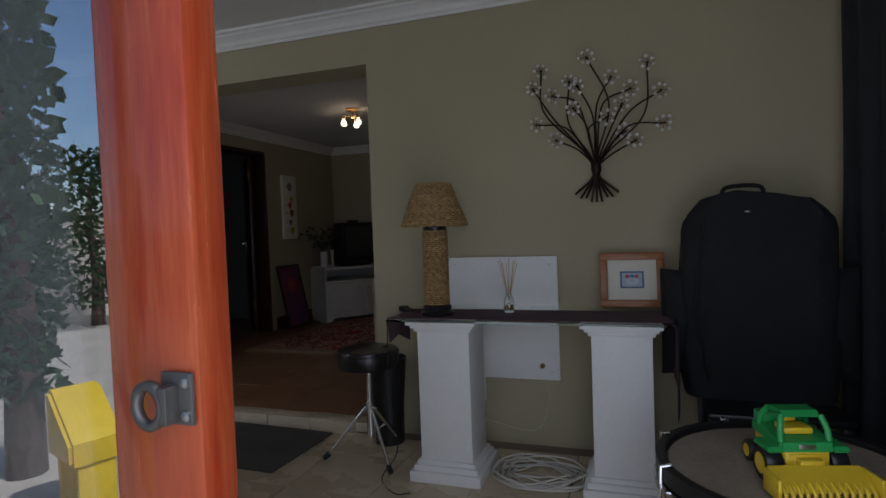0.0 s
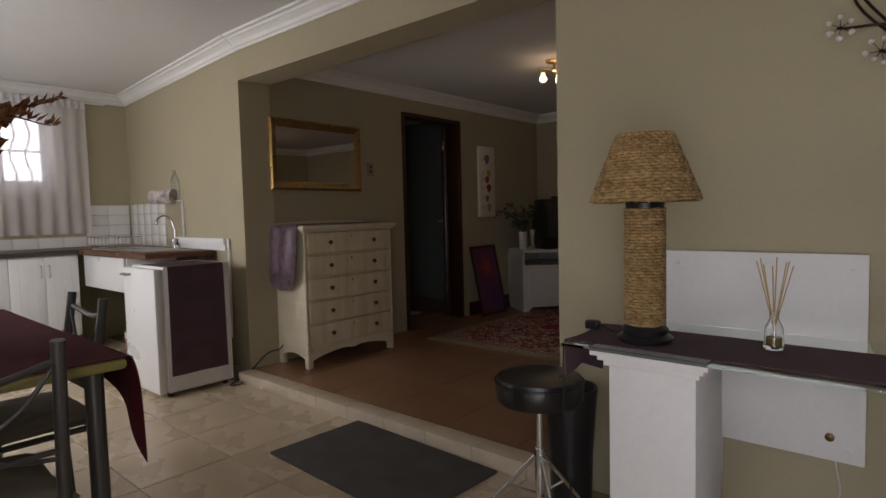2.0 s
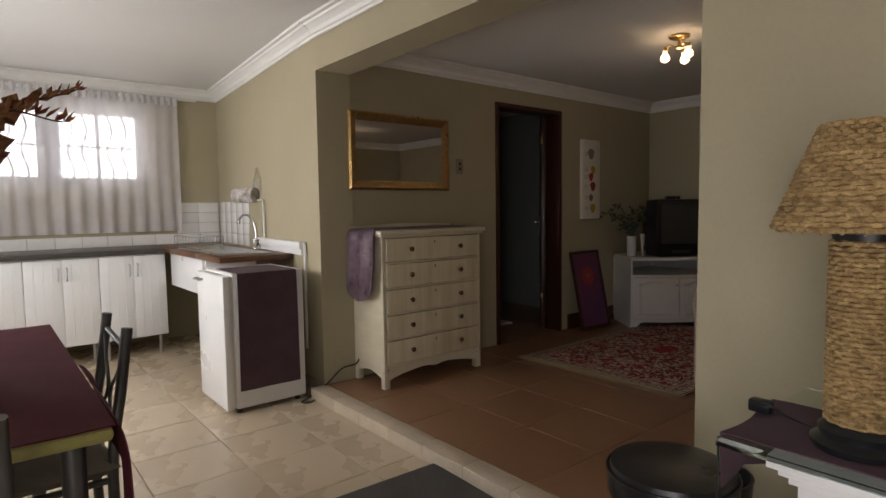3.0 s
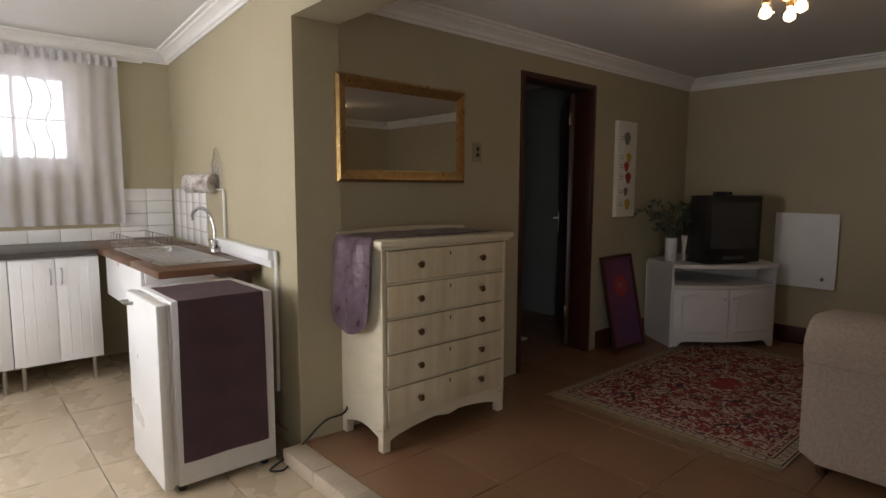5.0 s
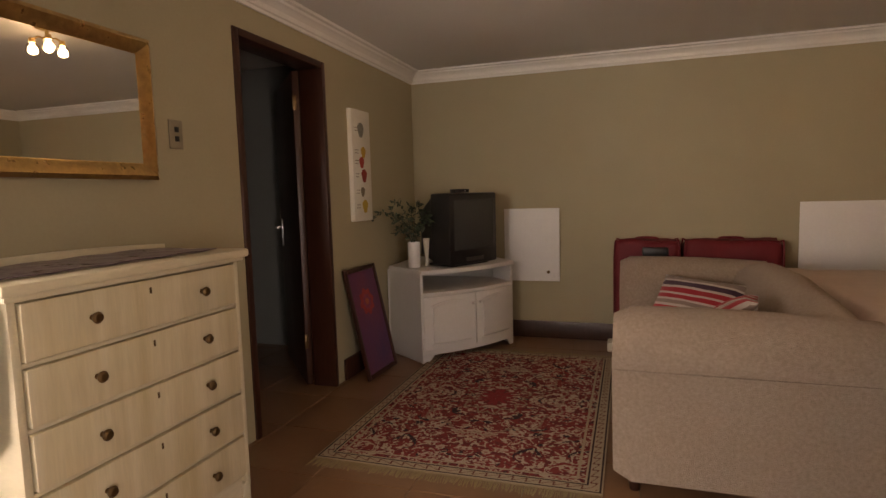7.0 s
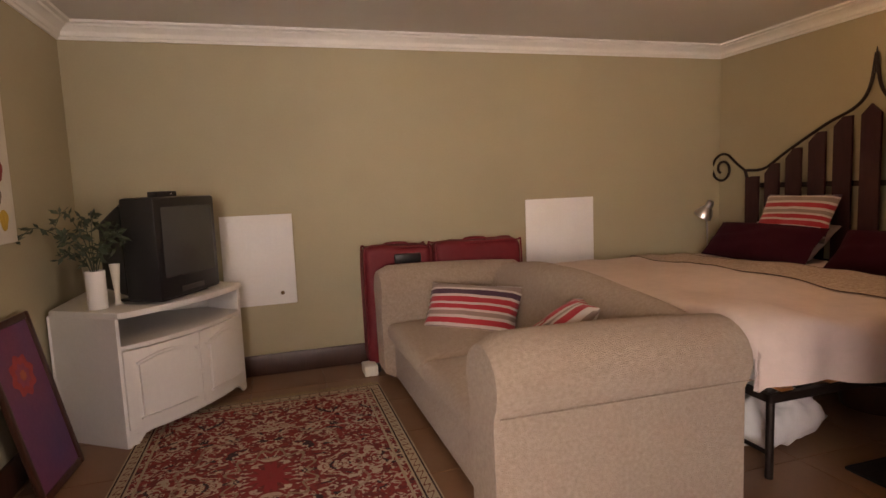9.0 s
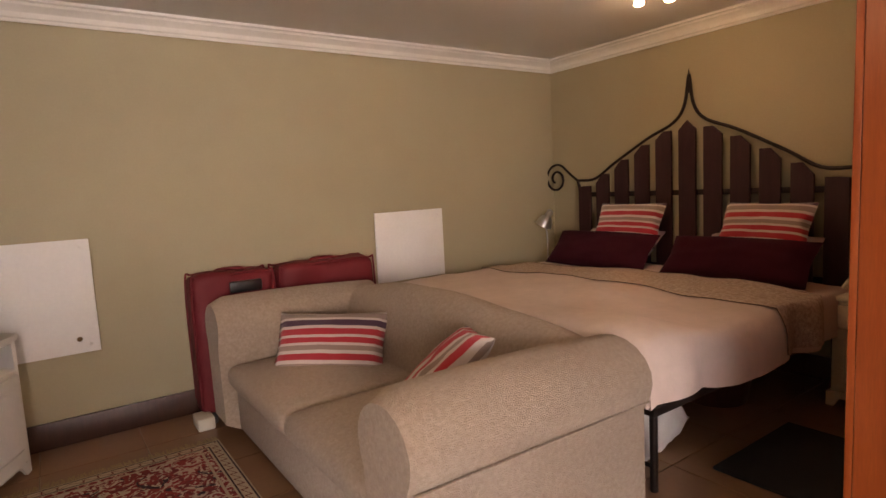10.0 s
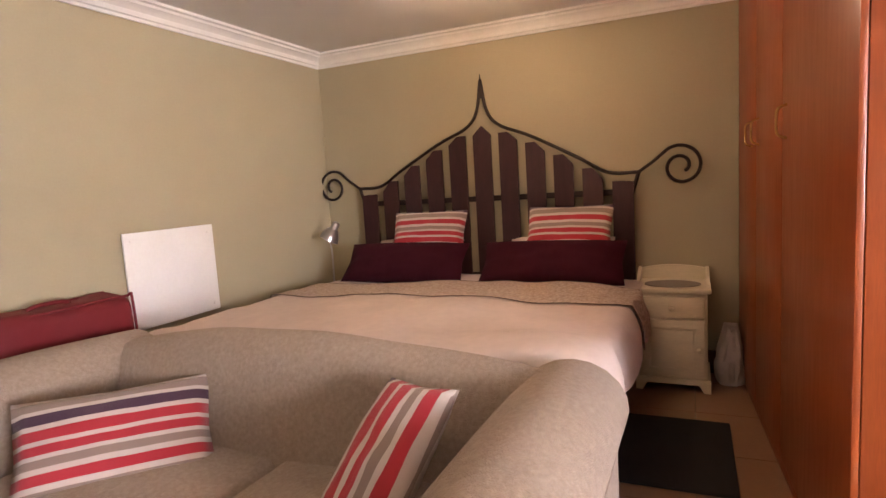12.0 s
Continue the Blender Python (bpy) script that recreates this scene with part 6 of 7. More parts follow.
# ---- kitchen ----
def kitchen():
    CZ = 1.0
    xf = -5.86
    ys = [2.36, 1.86, 1.36, 0.86, 0.36]
    for y1, y0 in zip(ys, ys[1:]):
        t = thing("base_cabinet", "white base cabinet with two grooved doors on legs", "cabinet", (0, 0, 0), 0, "kitchen base cabinets")
        boxpart("carcass", (X_KIT + 0.02, xf - 0.02, y0 + 0.001, y1 - 0.001, LOW + 0.17, CZ - 0.04), M_WHITE, t, 0.002)
        for a, b, hy in ((y0 + 0.002, (y0 + y1) / 2 - 0.001, (y0 + y1) / 2 - 0.03), ((y0 + y1) / 2 + 0.001, y1 - 0.002, (y0 + y1) / 2 + 0.03)):
            d = boxpart("door", (xf - 0.019, xf, a, b, LOW + 0.175, CZ - 0.05), M_WHITE, t, 0.003)
            for k in (0.25, 0.5, 0.75):
                boxpart("groove_bead", (xf - 0.001, xf + 0.0012, a + (b - a) * k - 0.004, a + (b - a) * k + 0.004, LOW + 0.21, CZ - 0.09), M_WHITE, d, 0.001)
            tubepart("handle", [(xf, hy, CZ - 0.22), (xf + 0.028, hy, CZ - 0.215), (xf + 0.028, hy, CZ - 0.125), (xf, hy, CZ - 0.12)], 0.006, M_STEEL, d, label="brushed steel bow handle")
        for y in (y0 + 0.05, y1 - 0.05):
            tubepart("leg", [(xf - 0.07, y, LOW), (xf - 0.07, y, LOW + 0.17)], 0.014, M_STEEL, t, 10)
    sk = thing("sink_cabinet", "white sink unit with a front panel and open bay", "cabinet")
    boxpart("front_panel", (-5.85, -4.95, 2.40, 2.418, 0.68, CZ - 0.05), M_WHITE, sk, 0.003)
    boxpart("side_panel", (-4.95, -4.932, 2.42, 2.83, LOW, CZ - 0.04), M_WHITE, sk, 0.002)
    boxpart("back_batten", (-4.93, -4.42, 2.80, 2.83, CZ - 0.12, CZ - 0.04), M_DARKWOOD, sk, 0.002)
    boxpart("end_support", (-4.45, -4.42, 2.74, 2.80, LOW, CZ - 0.04), M_DARKWOOD, sk, 0.003)
    w1 = boxpart("kitchen_worktop", (X_KIT + 0.003, xf + 0.03, 0.25, 2.355, CZ - 0.038, CZ), M_DARKTOP, None, 0.004)
    tagged(w1, "grey laminate worktop along the kitchen window", "worktop")
    bm = bmesh.new()
    for d in ((X_KIT + 0.003, -5.70, 2.358, W_ART + 0.10), (-4.98, -4.42, 2.358, W_ART + 0.03), (-5.70, -4.98, 2.358, 2.43), (-5.70, -4.98, 2.79, W_ART + 0.07)):
        bx(bm, *d, CZ - 0.038, CZ, 0.002)
    w2 = tagged(part("sink_worktop", bm, M_WOODTOP), "wood edged worktop around the steel sink", "worktop")
    s = thing("kitchen_sink", "stainless steel sink with ribbed drainer and bowl", "sink", (0, 0, CZ))
    bm = bmesh.new()
    for d in ((-5.71, -4.60, 2.425, 2.45), (-5.71, -4.60, 2.77, 2.80), (-5.71, -5.68, 2.45, 2.77), (-5.28, -5.25, 2.45, 2.77), (-5.25, -4.60, 2.45, 2.77)):
        bx(bm, *d, 0.0, 0.006, 0.002)
    part("rim", bm, M_STEEL, s)
    bm = bmesh.new()
    sheet(bm, lambda u, v: (-5.68 + 0.40 * u, 2.45 + 0.32 * v, 0.003 - 0.15 * min(1, 9 * u * (1 - u)) ** 0.6 * min(1, 9 * v * (1 - v)) ** 0.6), 18, 18, 0.002)
    part("bowl", bm, M_STEEL, s, smooth=60)
    for k in range(9):
        y = 2.48 + 0.032 * k
        tubepart("drainer_rib", [(-5.2, y, 0.007), (-4.68, y, 0.007)], 0.003, M_STEEL, s, 6)
    tp = thing("kitchen_tap", "chrome swan neck tap with cross handles", "tap", (-5.12, 2.79, CZ))
    lathepart("base", [(0.028, 0), (0.028, 0.015), (0.018, 0.03), (0.018, 0.07), (0.012, 0.08)], (0, 0, 0), M_CHROME, tp, 18)
    tubepart("spout", smooth_path([(0, 0, 0.06), (-0.005, 0, 0.16), (-0.04, -0.02, 0.25), (-0.11, -0.05, 0.28), (-0.17, -0.08, 0.25), (-0.18, -0.085, 0.20)], 6), 0.010, M_CHROME, tp, 10)
    for sx in (-1, 1):
        tubepart("valve_arm", [(0, 0, 0.035), (sx * 0.05, 0, 0.04), (sx * 0.055, 0, 0.07)], 0.011, M_CHROME, tp, 10)
        for q in (0, 90):
            c, sn = 0.026 * math.cos(radians(q)), 0.026 * math.sin(radians(q))
            tubepart("cross_handle", [(sx * 0.055 - c, -sn, 0.075), (sx * 0.055 + c, sn, 0.075)], 0.006, M_CHROME, tp, 8)
    up = thing("sink_upstand", "white upstand strip along the wall over the sink", "upstand")
    boxpart("strip", (-5.15, -4.17, W_ART - 0.055, W_ART - 0.004, CZ + 0.045, CZ + 0.092), M_WHITE, up, 0.003)
    tubepart("pipe", smooth_path([(-4.19, W_ART - 0.02, CZ + 0.08), (-4.16, W_ART - 0.02, CZ + 0.05), (-4.16, W_ART - 0.02, 0.7), (-4.17, W_ART - 0.02, 0.35)], 5), 0.009, M_WHITE, up)
    boxpart("bracket", (-5.1, -4.2, W_ART - 0.03, W_ART - 0.004, CZ + 0.0, CZ + 0.045), M_WHITE, up, 0.001)
    rk = thing("dish_rack", "thin wire dish rack standing on the drainer", "dish rack", (-5.5, 2.42, CZ + 0.006))
    for z in (0.03, 0.1):
        tubepart("wire", [(-0.35, 0.02, z), (0.25, 0.02, z), (0.25, 0.24, z), (-0.35, 0.24, z)], 0.003, M_CHROME, rk, 5, True)
    for k in range(8):
        x = -0.35 + 0.6 * k / 7
        tubepart("upright_wire", [(x, 0.02, 0.1), (x, 0.02, 0.0), (x, 0.24, 0.0), (x, 0.24, 0.1)], 0.0025, M_CHROME, rk, 5)
    pot = thing("paint_tub", "white plastic tub under the sink", "tub", (-5.35, 2.62, LOW))
    lathepart("body", [(0.085, 0), (0.10, 0.22), (0.095, 0.22), (0.08, 0.01), (0.005, 0.008)], (0, 0, 0), M_WHITE, pot)
    lathepart("label_band", [(0.0895, 0.06), (0.0975, 0.17), (0.0965, 0.17), (0.0885, 0.06)], (0, 0, 0), mat("tub_print", (0.45, 0.25, 0.22), 0.5, vary=0.4, noise_scale=20), pot)
    rollr = thing("paper_towel_holder", "wrought wire wall holder with a patterned towel roll", "towel holder", (-5.20, W_ART - 0.004, 1.42))
    tubepart("scroll_back", smooth_path([(-0.09, -0.01, 0.0), (-0.10, -0.01, 0.14), (-0.05, -0.01, 0.19), (0, -0.01, 0.25), (0.05, -0.01, 0.19), (0.10, -0.01, 0.14), (0.09, -0.01, 0.0)], 5), 0.004, M_STEEL, rollr, 6)
    for x in (-0.05, 0.05):
        tubepart("curl", [(x + 0.03 * math.cos(q), -0.01, 0.11 + 0.03 * math.sin(q)) for q in [2 * math.pi * k / 14 for k in range(14)]], 0.003, M_STEEL, rollr, 5, True)
    tubepart("bar", [(-0.09, -0.01, 0.02), (-0.09, -0.09, 0.02), (0.0, -0.09, 0.02)], 0.004, M_STEEL, rollr, 6)
    bm = bmesh.new()
    lathe(bm, [(0.018, -0.1), (0.062, -0.1), (0.062, 0.1), (0.018, 0.1)], (0, 0, 0), 24)
    bmesh.ops.transform(bm, matrix=pose(-0.06, -0.09, 0.02, 0, 90, 35), verts=bm.verts)
    part("towel_roll", bm, mat("printed_paper", (0.62, 0.60, 0.56), 0.85, noise_scale=25, vary=0.2, color2=(0.25, 0.20, 0.18)), rollr)
    for o in (rollr, up, tp):
        o.matrix_world = SKEW @ o.matrix_world
    tubepart("conduit", [(-0.02, -0.012, -0.02), (0.16, -0.012, -0.02), (0.16, -0.012, -0.38)], 0.008, M_WHITE, rollr, 6)


kitchen()


def fridge():
    t = thing("small_fridge", "white under counter fridge standing in front of the worktop", "fridge", (0, 0, LOW))
    boxpart("body", (-4.45, -3.945, 2.275, 2.725, 0.03, 0.855), M_WHITE, t, 0.008)
    d = boxpart("door", (-4.45, -3.945, 2.215, 2.262, 0.03, 0.845), M_WHITE, t, 0.010)
    tubepart("handle", [(-4.40, 2.215, 0.80), (-4.40, 2.185, 0.80), (-4.32, 2.185, 0.80), (-4.32, 2.215, 0.80)], 0.008, M_STEEL, d)
    boxpart("seal", (-4.44, -3.955, 2.262, 2.275, 0.04, 0.84), M_CERAM, t, 0)
    for x in (-4.41, -3.985):
        for y in (2.30, 2.68):
            tubepart("foot", [(x, y, 0), (x, y, 0.032)], 0.018, M_BLACK, t, 10)
    def fn(u, v):
        s = u * 1.12
        y = 2.30 + 0.375 * v
        if s < 0.40:
            return (-4.345 + s, y, LOW + 0.858 + 0.003 * noise.noise((s * 9, v * 4, 0)))
        dd = s - 0.40
        return (-3.937 + 0.004 * math.sin(v * 9) + 0.006 * (1 - math.exp(-dd * 30)), y + 0.015 * (v - 0.4) * dd, LOW + 0.86 - dd)
    bm = bmesh.new()
    sheet(bm, fn, 50, 10, 0.003)
    tagged(part("fridge_cloth", bm, M_PURPLE, smooth=60), "dark plum cloth hanging down the fridge side", "cloth")


fridge()
tagged(tubepart("floor_cable", smooth_path([(-3.90, 3.12, UP + 0.20), (-3.86, 3.06, UP + 0.12), (-3.87, 2.95, UP + 0.10), (-3.90, 2.84, UP - 0.0), (-3.91, 2.74, LOW + 0.02), (-3.88, 2.66, LOW + 0.006), (-3.84, 2.70, LOW + 0.006), (-3.86, 2.74, LOW + 0.006)], 6), 0.005, M_BLACK), "black fridge cable trailing over the step", "cable")


def kitchen_window():
    t = thing("window_1", "grey framed kitchen window with wavy burglar bars", "window")
    t["kind"] = "structure"
    fr = mat("grey_steel_window", (0.16, 0.15, 0.16), 0.5, vary=0.1)
    Y0, Y1, Z0, Z1 = 0.35, 2.37, 1.58, 2.25
    X = X_KIT - 0.12
    for d in ((X, X + 0.05, Y0, Y1, Z0, Z0 + 0.05), (X, X + 0.05, Y0, Y1, Z1 - 0.05, Z1)):
        boxpart("frame_rail", d, fr, t, 0.004)
    for a, b in ((Y0, Y0 + 0.05), (0.80, 0.97), (1.55, 1.72), (Y1 - 0.05, Y1)):
        boxpart("frame_post", (X + 0.001, X + 0.049, a, b, Z0 + 0.05, Z1 - 0.05), fr, t, 0.004)
    for y in (1.26, 2.01):
        boxpart("mullion", (X + 0.006, X + 0.042, y - 0.014, y + 0.014, Z0 + 0.05, Z1 - 0.05), fr, t, 0.003)
    posts = [Y0 + 0.05, 0.80, 0.97, 1.246, 1.274, 1.55, 1.72, 1.996, 2.024, Y1 - 0.05]
    for a, b in zip(posts[::2], posts[1::2]):
        p = boxpart("pane", (X + 0.02, X + 0.025, a, b, Z0 + 0.05, Z1 - 0.05), M_GLASS, t, 0)
        p.visible_shadow = False
        boxpart("glazing_bar", (X + 0.012, X + 0.032, a, b, 1.90, 1.915), fr, t, 0.001)
        for k in range(2):
            yy = a + (b - a) * (0.3 + 0.4 * k)
            tubepart("burglar_bar", [(X - 0.03, yy + 0.022 * math.sin((z - Z0) * 16), z) for z in [Z0 + (Z1 - Z0) * i / 24 for i in range(25)]], 0.009, fr, t, 6)
    boxpart("window_sill", (X_KIT - 0.19, X_KIT + 0.0, Y0, Y1, Z0 - 0.02, Z0 - 0.001), M_WHITE, t, 0.003)


kitchen_window()
hanging_cloth("voile_curtain", "sheer white voile curtain over the kitchen window", 1, 0.30, 2.66, X_KIT + 0.07, 1.13, 2.36, M_SHEER, 19, 0.022, 170)
hd = thing("curtain_rail", "thin curtain rail with a gathered white heading", "curtain rail")
tubepart("rail", [(X_KIT + 0.065, 0.25, 2.385), (X_KIT + 0.065, 2.84, 2.385)], 0.008, M_WHITE, hd)
bm = bmesh.new()
sheet(bm, lambda u, v: (X_KIT + 0.075 + 0.016 * math.sin(u * 260), 0.30 + 2.36 * u, 2.395 - 0.075 * v), 260, 3, 0.001)
part("gathered_heading", bm, sheer_mat("doubled_voile", (0.85, 0.84, 0.84), 0.1), hd, smooth=80)
WT = thing("wall_tiling", "white splashback tiles with grey joints", "tiles")
WT["kind"] = "structure"
for j, (z0, z1) in enumerate(((1.002, 1.098), (1.102, 1.20), (1.204, 1.30), (1.304, 1.40))):
    for k in range(12):
        y1 = W_ART + 0.18 - k * 0.20
        if j > 0 and k > 1:
            continue
        boxpart("tile", (X_KIT + 0.001, X_KIT + 0.008, y1 - 0.196, y1, z0, z1), M_WTILE, WT, 0.001)
    for k in range(5):
        x0 = X_KIT + 0.010 + k * 0.20
        boxpart("tile", (x0, x0 + 0.196, W_ART - 0.008, W_ART - 0.001, z0, z1), M_WTILE, WT, 0.001).matrix_world = SKEW


def dining_table():
    t = thing("dining_table", "wooden topped dining table with grey tubular legs", "table", (-2.62, 0.92, LOW))
    Lx, Ly = 1.44, 0.80
    boxpart("tabletop", (-Lx / 2, Lx / 2, -Ly / 2, Ly / 2, 0.748, 0.778), mat("olive_edged_board", (0.28, 0.25, 0.08), 0.5, vary=0.2), t, 0.012)
    for sx in (-1, 1):
        for sy in (-1, 1):
            tubepart("leg", [(sx * (Lx / 2 - 0.06), sy * (Ly / 2 - 0.07), 0), (sx * (Lx / 2 - 0.06), sy * (Ly / 2 - 0.07), 0.748)], 0.024, M_GREYSTEEL, t, 14)
    for sy in (-1, 1):
        boxpart("apron", (-Lx / 2 + 0.08, Lx / 2 - 0.08, sy * (Ly / 2 - 0.07) - 0.012, sy * (Ly / 2 - 0.07) + 0.012, 0.69, 0.748), M_GREYSTEEL, t, 0.003)
    bm = bmesh.new()
    sheet(bm, lambda u, v: (-0.72 + 1.43 * u, -0.40 + 0.805 * v, 0.7815 + 0.0015 * noise.noise((u * 7, v * 5, 0))), 40, 24, 0.003)
    c = part("tablecloth", bm, M_CLOTH, smooth=50)
    c.matrix_world = pose(-2.62, 0.92, LOW)
    tagged(c, "dark maroon cloth spread over the dining table", "tablecloth")
    bm = bmesh.new()
    sheet(bm, lambda u, v: (0.10 + 0.62 * v + 0.03 * u, 0.408 + 0.02 * (1 - math.exp(-u * 6)) + 0.012 * math.sin(v * 12) * u, 0.781 - u * (0.05 + 0.25 * v ** 2)), 14, 24, 0.003)
    part("cloth_drop", bm, M_CLOTH, c, smooth=60)


dining_table()


def dining_chair(x, y, rz):
    t = thing("dining_chair", "grey steel dining chair with a padded beige seat", "chair", (x, y, LOW), rz, "chairs round the table")
    # seat centre at the origin, the back towards +y
    for s in (-1, 1):
        tubepart("back_post", smooth_path([(s * 0.18, 0.20, 0), (s * 0.18, 0.185, 0.44), (s * 0.175, 0.22, 0.70), (s * 0.172, 0.245, 0.88)], 5), 0.016, M_GREYSTEEL, t, 12)
        tubepart("front_leg", [(s * 0.18, -0.19, 0), (s * 0.17, -0.17, 0.43)], 0.014, M_GREYSTEEL, t, 10)
        tubepart("side_rail", [(s * 0.175, -0.17, 0.425), (s * 0.18, 0.19, 0.425)], 0.011, M_GREYSTEEL, t, 8)
        tubepart("back_curl", smooth_path([(s * 0.165, 0.235, 0.82), (s * 0.10, 0.225, 0.73), (s * 0.02, 0.215, 0.66), (s * 0.07, 0.205, 0.60), (s * 0.165, 0.205, 0.58)], 6), 0.006, M_GREYSTEEL, t, 8)
    tubepart("top_rail", smooth_path([(-0.172, 0.24, 0.83), (0, 0.255, 0.80), (0.172, 0.24, 0.83)], 6), 0.009, M_GREYSTEEL, t, 8)
    tubepart("lower_rail", [(-0.178, 0.205, 0.60), (0.178, 0.205, 0.60)], 0.008, M_GREYSTEEL, t, 8)
    for yy in (-0.17, 0.185):
        tubepart("cross_rail", [(-0.175, yy, 0.42), (0.175, yy, 0.42)], 0.010, M_GREYSTEEL, t, 8)
    bm = bmesh.new()
    pillow(bm, 0.42, 0.41, 0.085, pose(0, 0, 0.468), power=0.25, wrinkle=0.01)
    part("seat", bm, mat("beige_upholstery", (0.20, 0.17, 0.13), 0.85, vary=0.25, bump=0.1, bump_scale=200), t, "beige padded seat cushion", smooth=70)


dining_chair(-2.66, 1.21, 0)
dining_chair(-2.03, 0.955, -90)


def dried_flowers():
    t = thing("dried_gladioli", "vase of dried dark red gladioli on the table", "flower vase", (-2.55, 0.96, LOW + 0.785))
    lathepart("vase", [(0.05, 0), (0.07, 0.06), (0.05, 0.16), (0.06, 0.22), (0.055, 0.22), (0.045, 0.16), (0.06, 0.06), (0.005, 0.01)], (0, 0, 0), M_CERAM, t)
    dry = mat("dried_flower_stalk", (0.085, 0.035, 0.02), 0.8, vary=0.4, noise_scale=30)
    petal = mat("dried_petal", (0.16, 0.018, 0.015), 0.7, vary=0.4, noise_scale=30, color2=(0.30, 0.16, 0.05))
    rnd = random.Random(5)
    for k, (dx, dy, h) in enumerate(((0.05, 0.40, 0.80), (0.10, 0.36, 0.70), (-0.2, 0.1, 0.95), (0.05, -0.3, 0.9))):
        pts = smooth_path([(0, 0, 0.1), (dx * 0.25, dy * 0.2, 0.38), (dx * 0.6, dy * 0.55, 0.70), (dx, dy, h)], 8)
        n = len(pts)
        tubepart("stalk", pts, [0.006 - 0.004 * i / n for i in range(n)], dry, t, 6)
        bm = bmesh.new()
        for i in range(n // 2, n):
            p = Vector(pts[i])
            q = (i - n / 2) / (n / 2)
            for j in range(6 if q < 0.35 else 4):
                d = (Vector((dx, dy, 0.4)).normalized() * 1.1 + Vector((rnd.uniform(-1, 1), rnd.uniform(-1, 1), rnd.uniform(-1, 1))) * 0.55).normalized()
                ln = rnd.uniform(0.04, 0.075) * (1.15 - 0.55 * q)
                w = ln * (0.42 if q < 0.4 else 0.16)
                o = d.orthogonal().normalized()
                o = Matrix.Rotation(rnd.uniform(0, 6), 3, d) @ o
                u = d.cross(o) * w * 0.35
                vs = [bm.verts.new(p), bm.verts.new(p + d * ln * 0.5 + o * w + u), bm.verts.new(p + d * ln), bm.verts.new(p + d * ln * 0.5 - o * w + u), bm.verts.new(p + d * ln * 0.55 - u)]
                bm.faces.new((vs[0], vs[1], vs[4])), bm.faces.new((vs[1], vs[2], vs[4])), bm.faces.new((vs[2], vs[3], vs[4])), bm.faces.new((vs[3], vs[0], vs[4]))
        part("bloom", bm, petal, t)["kind"] = "stuff"


dried_flowers()


# ---- doorway and what lies outside ----
def glazed_door():
    t = thing("glazed_door", "varnished red wooden door leaf with glass pane", "door")
    X1, X0, Y0, Y1 = -0.237, -1.22, 0.181, 0.216
    boxpart("stile", (X1 - 0.082, X1, Y0, Y1, LOW + 0.01, 2.18), M_RED, t, 0.004)
    boxpart("stile", (X0, X0 + 0.09, Y0, Y1, LOW + 0.01, 2.18), M_RED, t, 0.004)
    boxpart("rail", (X0 + 0.09, X1 - 0.082, Y0 + 0.001, Y1 - 0.001, LOW + 0.01, 0.20), M_RED, t, 0.004)
    boxpart("rail", (X0 + 0.09, X1 - 0.082, Y0 + 0.001, Y1 - 0.001, 2.07, 2.18), M_RED, t, 0.004)
    g = boxpart("pane", (X0 + 0.09, X1 - 0.082, Y0 + 0.014, Y0 + 0.019, 0.20, 2.07), M_MIRROR_PANE, t, 0)
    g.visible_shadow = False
    k = thing("door_catch", "worn steel door catch with a round eye", "door catch", (X1 - 0.016, Y0 - 0.001, 1.137))
    k.scale = (0.88, 1, 0.88)
    boxpart("plate", (-0.016, 0.015, -0.004, 0, -0.021, 0.021), M_GREYSTEEL, k, 0.002)
    tubepart("eye", [(-0.018 + 0.013 * math.cos(q), -0.012, -0.004 + 0.016 * math.sin(q)) for q in [2 * math.pi * j / 18 for j in range(18)]], 0.0045, M_GREYSTEEL, k, 8, True)
    boxpart("tongue", (-0.008, 0.002, -0.016, -0.003, -0.018, 0.012), M_GREYSTEEL, k, 0.002)
    for z in (-0.013, 0.013):
        bm = bmesh.new()
        lathe(bm, [(0.0045, 0), (0.004, 0.002), (0.001, 0.003)], (0, 0, 0), 10)
        bmesh.ops.transform(bm, matrix=pose(0.009, -0.004, z, 90, 0, 0), verts=bm.verts)
        part("screw", bm, M_STEEL, k)


glazed_door()
structure("door_2", [(-1.25, -1.222, 0.06, 0.198, LOW, 2.198), (0.71, 0.748, 0.06, 0.198, LOW, 2.198), (-1.222, 0.71, 0.06, 0.198, 2.182, 2.198)], M_RED, "varnished red wooden frame of the front door", "door frame", bevel=0.003)
hanging_cloth("net_curtain", "white net curtain hanging behind the glazed door", 0, -1.2, -0.58, 0.31, LOW + 0.03, 2.2, M_LACE, 6, 0.02, 70, flare=0.26)

structure("ground", [(-60, 60, -60, -14, -0.3, 0.0), (-60, 60, 12, 60, -0.3, 0.0), (-60, X_KIT - 0.2, -14, 12, -0.3, 0.0), (X_EAST + 0.2, 60, -14, 12, -0.3, 0.0), (X_KIT - 0.2, X_EAST + 0.2, -14, 0.0, -0.3, 0.0)],
          mat("sandy_paving", (0.46, 0.41, 0.34), 0.85, noise_scale=2, vary=0.25, bump=0.1), "pale paved yard in front of the house", "ground")
structure("yard_wall", [(-9.0, -8.8, -9.0, 2.5, 0, 1.7), (-9.0, 6, -9.2, -9.0, 0, 1.7)], mat("yard_plaster", (0.50, 0.45, 0.38), 0.85, vary=0.15), "plastered garden wall round the yard", "wall")
